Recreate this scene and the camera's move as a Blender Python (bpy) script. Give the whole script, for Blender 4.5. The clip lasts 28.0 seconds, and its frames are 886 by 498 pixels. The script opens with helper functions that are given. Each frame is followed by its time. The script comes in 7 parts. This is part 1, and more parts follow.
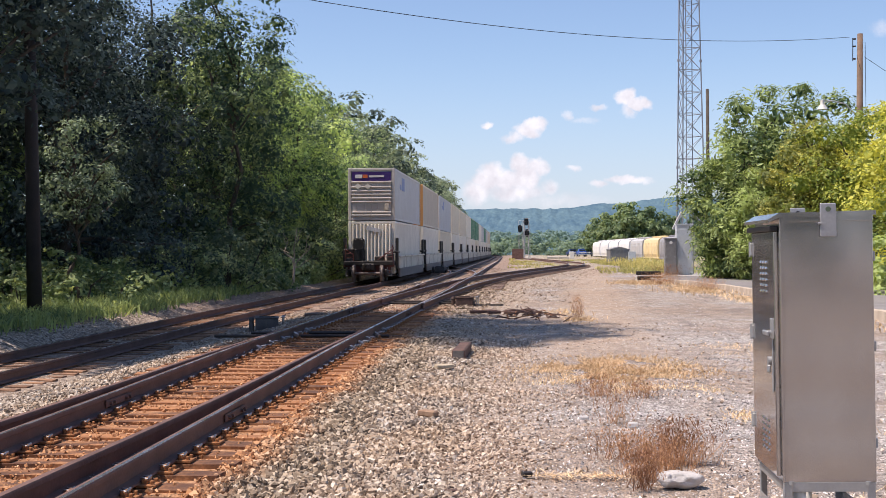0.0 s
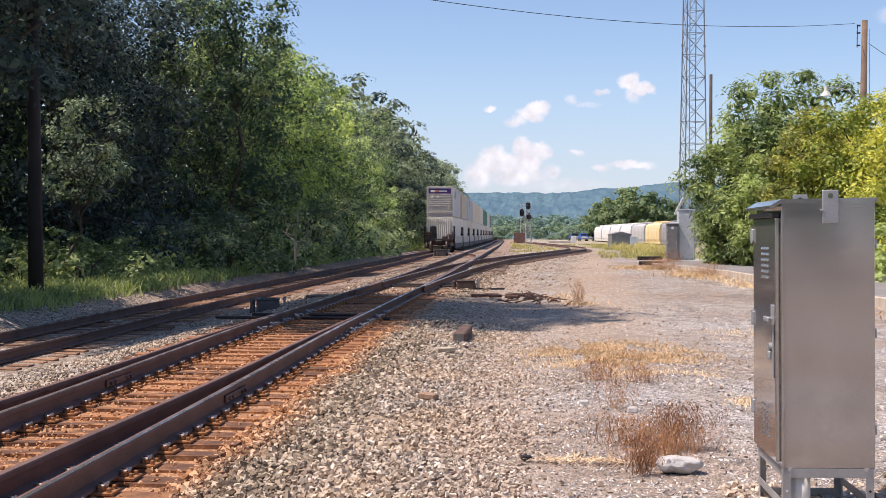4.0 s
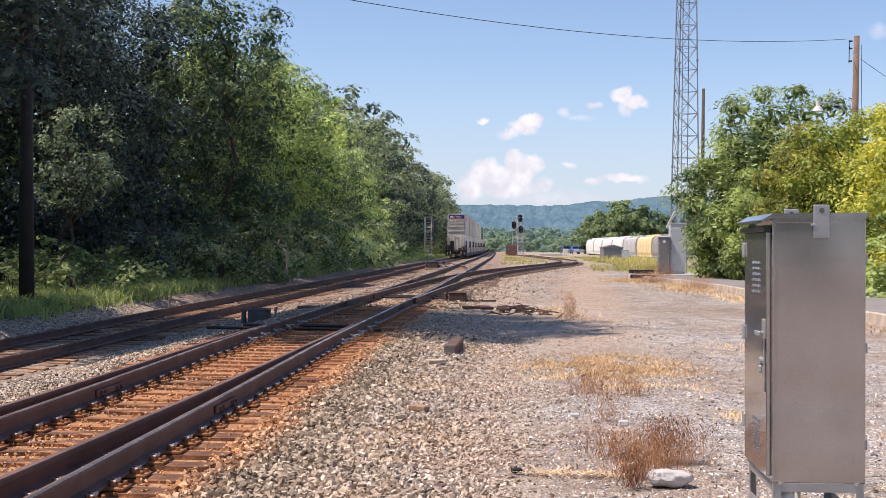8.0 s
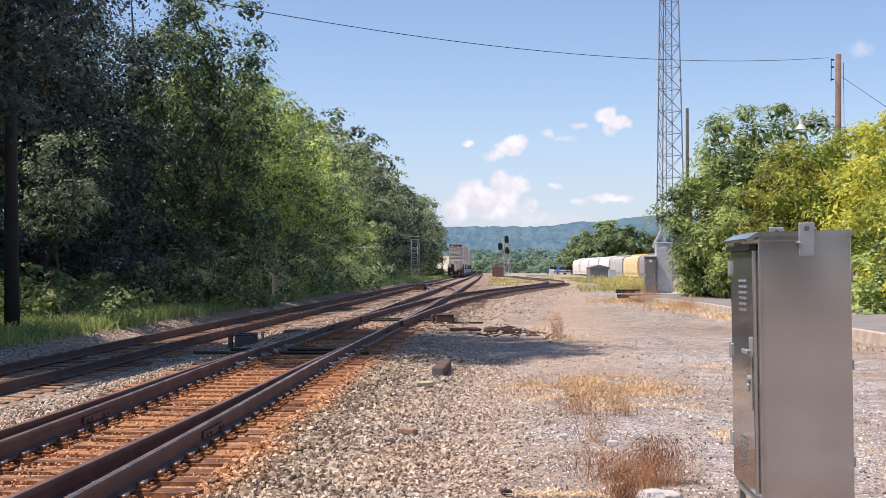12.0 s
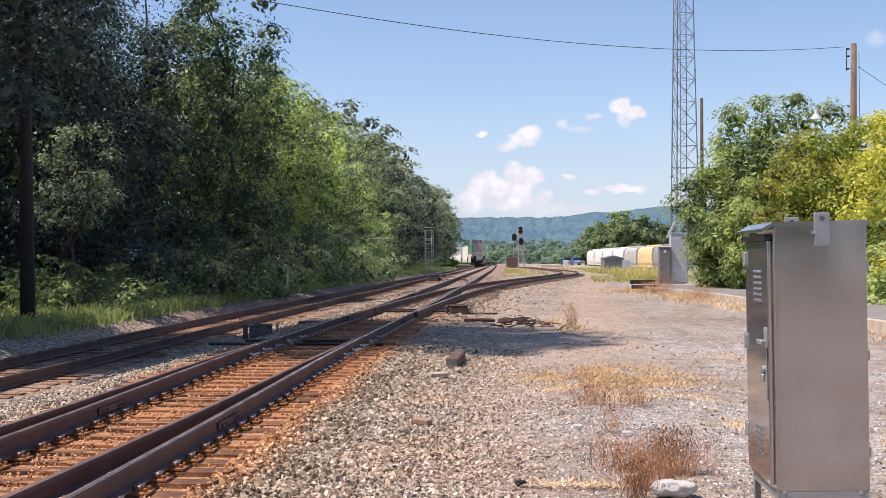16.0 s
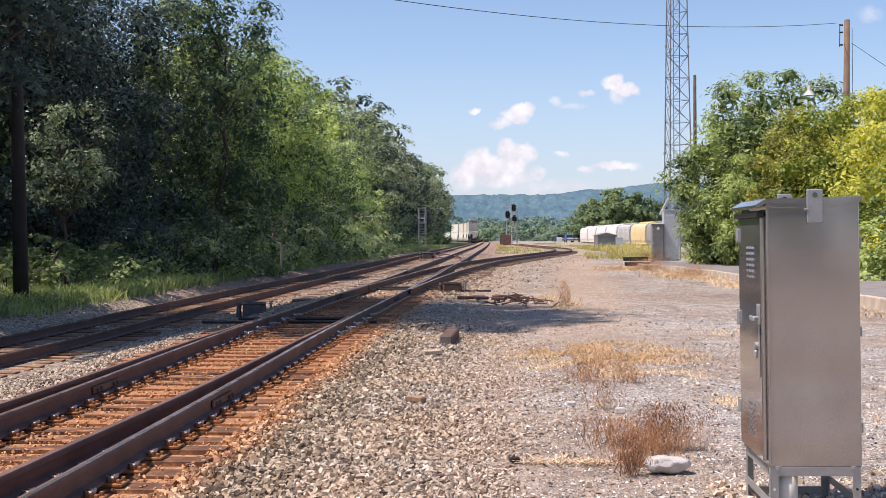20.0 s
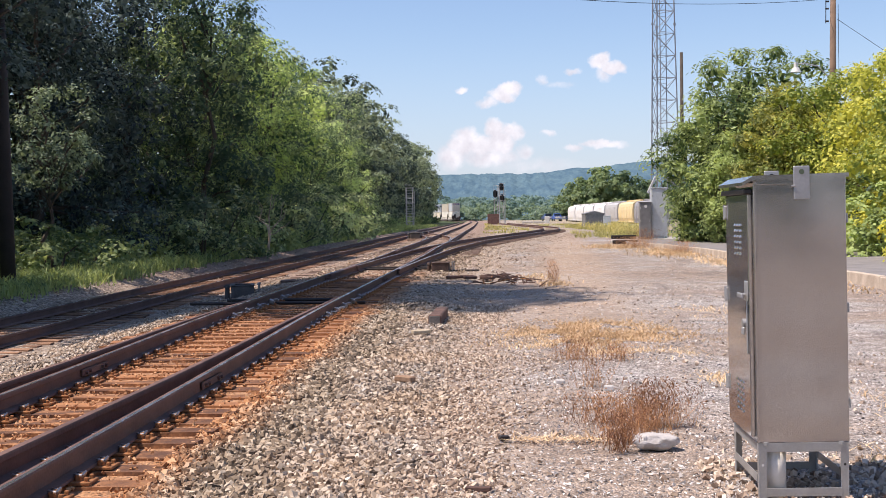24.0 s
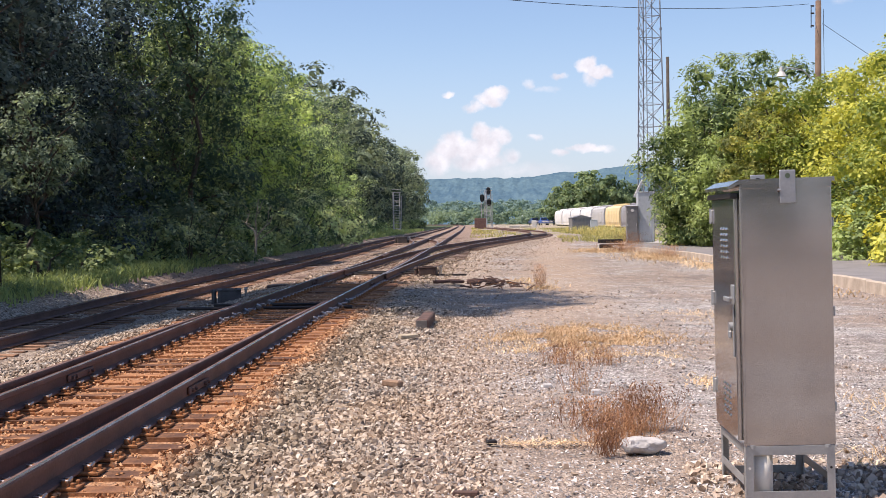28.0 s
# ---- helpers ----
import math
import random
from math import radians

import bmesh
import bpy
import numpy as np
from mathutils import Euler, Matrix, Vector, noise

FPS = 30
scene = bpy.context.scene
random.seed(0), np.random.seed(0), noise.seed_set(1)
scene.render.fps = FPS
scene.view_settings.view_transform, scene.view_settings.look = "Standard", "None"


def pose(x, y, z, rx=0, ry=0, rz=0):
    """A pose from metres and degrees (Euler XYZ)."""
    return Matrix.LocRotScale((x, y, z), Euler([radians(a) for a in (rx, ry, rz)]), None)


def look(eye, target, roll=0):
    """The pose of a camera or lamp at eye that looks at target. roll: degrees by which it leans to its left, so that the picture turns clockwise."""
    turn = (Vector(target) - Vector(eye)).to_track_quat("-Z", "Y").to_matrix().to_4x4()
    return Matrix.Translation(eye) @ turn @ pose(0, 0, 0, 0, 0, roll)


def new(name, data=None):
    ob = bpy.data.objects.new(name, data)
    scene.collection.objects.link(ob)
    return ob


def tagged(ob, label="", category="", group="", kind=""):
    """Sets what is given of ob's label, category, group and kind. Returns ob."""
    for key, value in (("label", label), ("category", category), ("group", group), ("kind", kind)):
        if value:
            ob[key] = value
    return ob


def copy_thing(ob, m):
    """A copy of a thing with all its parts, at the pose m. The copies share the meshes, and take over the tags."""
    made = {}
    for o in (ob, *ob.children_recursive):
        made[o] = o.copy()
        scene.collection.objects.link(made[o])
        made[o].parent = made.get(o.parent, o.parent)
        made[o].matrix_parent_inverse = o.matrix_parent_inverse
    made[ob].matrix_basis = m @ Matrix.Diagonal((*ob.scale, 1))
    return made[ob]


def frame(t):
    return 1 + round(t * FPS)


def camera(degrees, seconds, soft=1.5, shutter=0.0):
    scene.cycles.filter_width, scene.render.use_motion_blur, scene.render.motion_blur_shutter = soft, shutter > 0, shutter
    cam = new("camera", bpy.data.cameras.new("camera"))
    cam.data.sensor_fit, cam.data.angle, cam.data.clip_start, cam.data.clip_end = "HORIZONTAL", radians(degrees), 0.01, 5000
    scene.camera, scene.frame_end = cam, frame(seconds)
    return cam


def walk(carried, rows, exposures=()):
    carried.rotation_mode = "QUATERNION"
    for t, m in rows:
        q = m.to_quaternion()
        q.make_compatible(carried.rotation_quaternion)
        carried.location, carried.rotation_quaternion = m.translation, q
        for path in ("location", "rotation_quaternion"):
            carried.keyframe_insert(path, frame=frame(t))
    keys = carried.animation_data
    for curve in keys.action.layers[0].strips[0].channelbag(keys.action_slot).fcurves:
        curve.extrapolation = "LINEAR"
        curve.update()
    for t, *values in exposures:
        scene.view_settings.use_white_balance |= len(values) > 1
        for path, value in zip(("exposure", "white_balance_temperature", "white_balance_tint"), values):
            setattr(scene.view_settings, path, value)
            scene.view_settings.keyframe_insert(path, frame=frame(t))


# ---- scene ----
# A hand-held camera that stands beside a railway yard and only turns a little.
cam = camera(38.4, 28.0, soft=0.6)
EYE = (0.0, 0.0, 1.75)
PATH = [
    (0, 3.84, 0.15, 0.29),
    (0.5, 3.63, 0.02, -0.34),
    (1, 2.99, 0.04, -0.34),
    (1.5, 3.39, 0.03, -0.03),
    (2, 4.20, -0.04, -0.62),
    (2.5, 4.22, -0.57, -0.65),
    (3, 4.02, -0.53, -0.24),
    (3.5, 4.00, -0.65, -0.25),
    (5.5, 3.57, -0.35, -0.15),
    (6, 3.60, -0.35, -0.29),
    (6.5, 3.54, -0.28, -0.58),
    (7, 3.46, -0.14, -0.51),
    (7.5, 3.47, -0.09, -0.51),
    (8, 3.55, -0.07, -0.67),
    (8.5, 3.62, -0.02, -0.63),
    (9, 3.58, 0.11, 0.18),
    (9.5, 3.35, 0.12, 0.59),
    (10, 2.31, 0.24, 0.63),
    (10.5, 2.51, 0.54, 0.26),
    (11, 3.11, 1.00, 0.43),
    (11.5, 3.00, 0.98, 0.03),
    (13.5, 2.82, 0.74, 0.11),
    (14, 3.05, 0.75, 0.02),
    (14.5, 3.20, 0.69, 0.08),
    (15, 3.50, 0.64, 0.06),
    (15.5, 3.66, 0.57, 0.04),
    (16, 3.58, 0.52, 0.13),
    (16.5, 3.44, 0.49, 0.65),
    (17, 3.48, 0.52, 0.81),
    (17.5, 3.81, 0.17, 0.92),
    (18, 3.64, -0.60, 1.30),
    (18.5, 3.54, -0.88, 0.88),
    (19, 3.57, -0.66, 0.88),
    (19.5, 3.64, -0.49, 0.50),
    (20, 3.28, -0.49, 0.30),
    (20.5, 2.60, -0.53, 0.27),
    (21, 2.64, -0.62, 0.56),
    (21.5, 2.96, -0.71, 0.15),
    (22, 3.09, -0.79, 0.18),
    (22.5, 3.10, -1.03, 0.35),
    (24.5, 2.67, -1.42, 0.91),
    (25, 2.60, -1.28, 1.08),
    (25.5, 1.93, -1.14, 0.96),
    (26, 1.67, -1.12, 0.77),
    (26.5, 1.75, -1.20, 0.94),
    (27, 1.93, -1.25, 0.93),
    (27.5, 1.96, -1.21, 0.92),
    (28, 2.15, -1.22, 0.88),
]
walk(cam, [(t, pose(*EYE, 90 + pitch, roll, yaw)) for t, yaw, pitch, roll in PATH], [(0, 0.33, 6480, 20), (28, 0.33, 6480, 20)])

# ---- light ----
SUN_EL, SUN_AZ = 61.0, 255.0          # degrees above the horizon; azimuth clockwise from +y


def sun_vector():
    e, a = radians(SUN_EL), radians(SUN_AZ)
    return Vector((math.cos(e) * math.sin(a), math.cos(e) * math.cos(a), math.sin(e)))


sun = new("sun", bpy.data.lights.new("sun", "SUN"))
sun.data.energy, sun.data.angle, sun.data.color = 5.0, radians(0.53), (1.0, 0.91, 0.77)
sun.matrix_world = look((0, 0, 0), -sun_vector())


class Nodes:
    """Short hand for building a node tree."""

    def __init__(self, tree):
        self.tree, self.links = tree, tree.links

    def add(self, kind, inputs=None, **attrs):
        n = self.tree.nodes.new(kind)
        for k, v in attrs.items():
            if k == "operation":
                n.operation = v
            elif k == "use_clamp":
                n.use_clamp = v
            elif k == "feature":
                n.feature = v
            elif k == "interpolation_type":
                n.interpolation_type = v
            elif k == "data_type":
                n.data_type = v
            elif k == "blend_type":
                n.blend_type = v
            elif k == "sky_type":
                n.sky_type = v
            elif k == "sun_disc":
                n.sun_disc = v
            elif k == "sun_elevation":
                n.sun_elevation = v
            elif k == "sun_rotation":
                n.sun_rotation = v
            elif k == "altitude":
                n.altitude = v
            elif k == "air_density":
                n.air_density = v
            elif k == "dust_density":
                n.dust_density = v
            elif k == "ozone_density":
                n.ozone_density = v
            else:
                raise ValueError(k)
        for k, v in (inputs or {}).items():
            if isinstance(v, bpy.types.NodeSocket):
                self.links.new(v, n.inputs[k])
            else:
                n.inputs[k].default_value = v
        return n

    def math(self, op, a, b=0.0, clamp=False):
        return self.add("ShaderNodeMath", {0: a, 1: b}, operation=op, use_clamp=clamp).outputs[0]

    def noise(self, vec, scale, detail=3.0, rough=0.55, dist=0.0):
        return self.add("ShaderNodeTexNoise", {"Vector": vec, "Scale": scale, "Detail": detail, "Roughness": rough,
                                               "Distortion": dist}).outputs["Fac"]

    def voronoi(self, vec, scale, feature="F1"):
        return self.add("ShaderNodeTexVoronoi", {"Vector": vec, "Scale": scale}, feature=feature)

    def ramp(self, fac, stops):
        n = self.add("ShaderNodeValToRGB", {"Fac": fac})
        el = n.color_ramp.elements
        while len(el) < len(stops):
            el.new(0.5)
        for e, (p, c) in zip(el, stops):
            e.position, e.color = p, (*c, 1) if len(c) == 3 else c
        return n.outputs["Color"]

    def band(self, fac, lo, hi):
        return self.add("ShaderNodeMapRange", {"Value": fac, "From Min": lo, "From Max": hi}, interpolation_type="SMOOTHSTEP").outputs[0]

    def mix(self, fac, a, b, blend="MIX"):
        n = self.add("ShaderNodeMix", data_type="RGBA", blend_type=blend)
        for i, v in ((0, fac), (6, a), (7, b)):
            if isinstance(v, bpy.types.NodeSocket):
                self.links.new(v, n.inputs[i])
            else:
                n.inputs[i].default_value = v if i == 0 else (*v, 1)
        return n.outputs[2]


world = bpy.data.worlds.new("sky")
scene.world = world
world.use_nodes = True
wn = Nodes(world.node_tree)
for n in list(world.node_tree.nodes):
    world.node_tree.nodes.remove(n)
sky = wn.add("ShaderNodeTexSky", sky_type="NISHITA", sun_disc=False, sun_elevation=radians(SUN_EL), sun_rotation=radians(SUN_AZ),
             altitude=150, air_density=1.0, dust_density=0.4, ozone_density=2.2)
# cumulus: soft lumps of noise at the bearings where the clouds stand: (x/y, z/y, half width, half height, strength)
CLOUDS = [(-0.032, 0.056, 0.014, 0.012, 1.0), (-0.018, 0.056, 0.016, 0.012, 1.0), (-0.006, 0.068, 0.010, 0.012, 1.0), (-0.003, 0.058, 0.016, 0.014, 1.0),
          (0.010, 0.064, 0.009, 0.007, 0.8), (0.017, 0.050, 0.009, 0.007, 0.6), (-0.010, 0.047, 0.034, 0.010, 0.7), (-0.040, 0.047, 0.016, 0.012, 0.8), (-0.028, 0.063, 0.012, 0.010, 0.9), (0.006, 0.067, 0.012, 0.008, 0.9), (0.022, 0.040, 0.050, 0.008, 0.35),
          (0.000, 0.095, 0.014, 0.007, 1.0), (0.006, 0.100, 0.011, 0.007, 1.0), (-0.012, 0.090, 0.012, 0.006, 0.7), (-0.0315, 0.100, 0.0055, 0.0035, 0.8),
          (0.077, 0.120, 0.011, 0.008, 1.1), (0.086, 0.115, 0.012, 0.007, 1.0), (0.078, 0.110, 0.008, 0.009, 0.6),
          (0.0555, 0.113, 0.008, 0.0035, 0.6), (0.031, 0.106, 0.006, 0.006, 0.5), (0.045, 0.102, 0.016, 0.004, 0.35),
          (0.078, 0.056, 0.022, 0.0045, 0.8), (0.055, 0.053, 0.010, 0.0045, 0.7), (0.0355, 0.065, 0.007, 0.0035, 0.6), (0.273, 0.171, 0.014, 0.008, 0.35)]
tc = wn.add("ShaderNodeTexCoord").outputs["Generated"]
sep = wn.add("ShaderNodeSeparateXYZ", {0: tc})
fwd = wn.math("MAXIMUM", sep.outputs[1], 0.02)
cu, cv = wn.math("DIVIDE", sep.outputs[0], fwd), wn.math("DIVIDE", sep.outputs[2], fwd)
wob = wn.add("ShaderNodeTexNoise", {"Vector": tc, "Scale": 75.0, "Detail": 6.0, "Roughness": 0.62})
wsep = wn.add("ShaderNodeSeparateXYZ", {0: wob.outputs["Color"]})
cu = wn.math("ADD", cu, wn.math("MULTIPLY", wn.math("SUBTRACT", wsep.outputs[0], 0.5), 0.014))
cv = wn.math("ADD", cv, wn.math("MULTIPLY", wn.math("SUBTRACT", wsep.outputs[1], 0.5), 0.012))
total = None
for bx, bz, w, h, k in CLOUDS:
    dx = wn.math("POWER", wn.math("ABSOLUTE", wn.math("DIVIDE", wn.math("SUBTRACT", cu, bx), w)), 2.0)
    dz = wn.math("POWER", wn.math("ABSOLUTE", wn.math("DIVIDE", wn.math("SUBTRACT", cv, bz), h)), 2.0)
    puff = wn.math("MULTIPLY", wn.math("SUBTRACT", 1.0, wn.math("ADD", dx, dz), clamp=True), k)
    total = puff if total is None else wn.math("MAXIMUM", total, puff)
cover = wn.math("MULTIPLY", wn.band(wn.math("ADD", total, wn.math("MULTIPLY", wn.math("SUBTRACT", wn.noise(tc, 160.0, 5.0, 0.7), 0.5), 0.35)), 0.02, 0.85), 0.95)
shade = wn.ramp(wn.noise(tc, 70.0, 4.0), [(0.35, (5.6, 5.6, 5.8)), (0.65, (7.2, 7.3, 7.4))])
haze = wn.band(sep.outputs[2], 0.16, 0.0)
air = wn.mix(wn.math("MULTIPLY", haze, 0.48), wn.mix(1.0, sky.outputs[0], (0.97, 1.01, 1.045), "MULTIPLY"), (3.65, 4.4, 5.95))
col = wn.mix(cover, air, shade)
bg = wn.add("ShaderNodeBackground", {"Color": col, "Strength": 0.112})
wn.links.new(bg.outputs[0], wn.add("ShaderNodeOutputWorld").inputs[0])

# ---- materials ----


def material(name, rough=0.8, metal=0.0):
    m = bpy.data.materials.new(name)
    m.use_nodes = True
    n = Nodes(m.node_tree)
    b = m.node_tree.nodes["Principled BSDF"]
    b.inputs["Roughness"].default_value, b.inputs["Metallic"].default_value = rough, metal
    return m, n, b


def simple(name, dark, light, rough=0.8, metal=0.0, scale=6.0, grain=60.0, bump=0.15, dirt=None, spread=0.0, depth=0.02):
    """A surface between two colours at two scales, with fine relief; dirt: a third colour in blotches; spread: object-to-object change."""
    m, n, b = material(name, rough, metal)
    co = n.add("ShaderNodeTexCoord").outputs["Object"]
    big, fine = n.noise(co, scale, 4.0), n.noise(co, grain, 3.0)
    f = n.math("ADD", n.math("MULTIPLY", big, 0.65), n.math("MULTIPLY", fine, 0.35))
    if spread:
        r = n.add("ShaderNodeObjectInfo").outputs["Random"]
        f = n.math("ADD", f, n.math("MULTIPLY", n.math("SUBTRACT", r, 0.5), spread))
    c = n.ramp(f, [(0.32, dark), (0.68, light)])
    if dirt:
        c = n.mix(n.band(n.noise(co, scale * 0.7, 5.0, 0.65), 0.5, 0.68), c, dirt)
    n.links.new(c, b.inputs["Base Color"])
    rr = n.add("ShaderNodeMapRange", {"Value": big, "To Min": max(rough - 0.1, 0.05), "To Max": min(rough + 0.12, 1)}).outputs[0]
    n.links.new(rr, b.inputs["Roughness"])
    bp = n.add("ShaderNodeBump", {"Height": f, "Strength": bump, "Distance": depth})
    n.links.new(bp.outputs[0], b.inputs["Normal"])
    return m


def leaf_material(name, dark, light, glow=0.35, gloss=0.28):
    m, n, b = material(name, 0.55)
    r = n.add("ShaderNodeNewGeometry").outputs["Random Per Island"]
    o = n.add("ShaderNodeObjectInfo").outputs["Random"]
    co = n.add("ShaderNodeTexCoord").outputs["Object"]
    # clump-wide noise darkens and lightens leaves, standing in for crown shade
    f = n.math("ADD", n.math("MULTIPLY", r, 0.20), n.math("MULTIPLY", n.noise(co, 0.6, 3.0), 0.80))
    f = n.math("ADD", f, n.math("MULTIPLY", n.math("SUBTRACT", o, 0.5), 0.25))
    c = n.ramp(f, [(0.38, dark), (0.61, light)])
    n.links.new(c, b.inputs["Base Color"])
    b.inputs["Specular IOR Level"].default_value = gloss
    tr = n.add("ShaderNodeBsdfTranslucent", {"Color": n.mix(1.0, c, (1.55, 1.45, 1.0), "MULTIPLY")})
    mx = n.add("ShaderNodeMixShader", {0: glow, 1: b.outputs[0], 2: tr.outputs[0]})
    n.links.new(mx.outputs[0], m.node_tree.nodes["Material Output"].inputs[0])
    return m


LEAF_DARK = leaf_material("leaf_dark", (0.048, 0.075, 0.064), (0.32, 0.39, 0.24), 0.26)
# leaf green copied darker and bluer, standing in for the wood's shade
LEAF_SHADED = leaf_material("leaf_shaded", (0.021, 0.037, 0.045), (0.125, 0.172, 0.150), 0.18, 0.10)
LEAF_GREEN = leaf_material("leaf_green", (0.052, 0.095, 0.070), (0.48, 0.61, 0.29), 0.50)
# leaf colour lightened, imitating a branch that catches the sun
LEAF_SPRAY_LIT = leaf_material("leaf_spray_lit", (0.03, 0.055, 0.045), (0.30, 0.39, 0.25), 0.30)
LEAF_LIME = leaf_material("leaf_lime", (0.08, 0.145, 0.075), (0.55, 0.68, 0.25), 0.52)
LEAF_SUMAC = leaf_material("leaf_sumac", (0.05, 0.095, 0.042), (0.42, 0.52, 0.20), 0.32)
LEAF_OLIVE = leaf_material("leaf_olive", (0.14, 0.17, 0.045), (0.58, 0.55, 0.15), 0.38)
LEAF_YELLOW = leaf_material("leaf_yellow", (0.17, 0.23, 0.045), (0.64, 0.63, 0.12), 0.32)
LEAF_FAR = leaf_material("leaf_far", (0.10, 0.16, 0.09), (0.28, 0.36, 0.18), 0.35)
GRASS = leaf_material("grass", (0.10, 0.17, 0.09), (0.36, 0.43, 0.17), 0.40)
STRAW = leaf_material("straw", (0.56, 0.39, 0.23), (0.92, 0.71, 0.46), 0.12)
WEED = leaf_material("weed_dry", (0.20, 0.095, 0.055), (0.60, 0.35, 0.20), 0.26)
BARK = simple("bark", (0.035, 0.028, 0.022), (0.11, 0.09, 0.07), 0.95, scale=3, grain=25, bump=0.6)
DEADWOOD = simple("dead_wood", (0.30, 0.25, 0.20), (0.55, 0.47, 0.38), 0.9, scale=3, grain=30, bump=0.4)
RAIL = simple("rail_rust", (0.085, 0.046, 0.038), (0.19, 0.11, 0.088), 0.8, 0.05, 2, 40, 0.2)
RAIL_TOP = simple("rail_polished", (0.52, 0.50, 0.50), (0.68, 0.66, 0.65), 0.26, 0.9, 2, 30, 0.03)
TIE = simple("tie_wood", (0.10, 0.046, 0.026), (0.37, 0.166, 0.070), 0.95, scale=5, grain=50, bump=0.5, spread=0.45, dirt=(0.44, 0.212, 0.092))
TIE_GREY = simple("tie_wood_grey", (0.12, 0.08, 0.062), (0.36, 0.25, 0.19), 0.95, scale=5, grain=50, bump=0.5, spread=0.35)
TIE_FAR = simple("tie_wood_far", (0.10, 0.055, 0.036), (0.36, 0.20, 0.115), 0.95, scale=5, grain=50, bump=0.5, spread=0.35)
IRON = simple("iron_rust", (0.16, 0.066, 0.028), (0.42, 0.19, 0.075), 0.85, 0.2, 10, 80, 0.3)
IRON_DARK = simple("iron_dark", (0.014, 0.012, 0.012), (0.045, 0.038, 0.035), 0.6, 0.3, 4, 50, 0.2)
IRON_GREY = simple("iron_grey", (0.35, 0.36, 0.37), (0.55, 0.56, 0.57), 0.55, 0.5, 4, 50, 0.1)
GALV = simple("galvanised", (0.54, 0.58, 0.61), (0.68, 0.72, 0.75), 0.5, 0.35, 5, 60, 0.05)
CONCRETE = simple("concrete", (0.40, 0.37, 0.33), (0.58, 0.55, 0.50), 0.95, scale=3, grain=60, bump=0.3)
POLE_WOOD = simple("pole_wood", (0.10, 0.065, 0.045), (0.24, 0.16, 0.11), 0.9, scale=2, grain=35, bump=0.4)
POLE_DARK = simple("pole_tarred", (0.018, 0.016, 0.016), (0.05, 0.042, 0.04), 0.85, scale=2, grain=35, bump=0.4)
BLACK = simple("black_paint", (0.008, 0.008, 0.009), (0.022, 0.021, 0.02), 0.5, 0.0, 4, 50, 0.08)
WHITE = simple("white_paint", (0.62, 0.60, 0.56), (0.80, 0.78, 0.74), 0.55, scale=2, grain=30, bump=0.06)


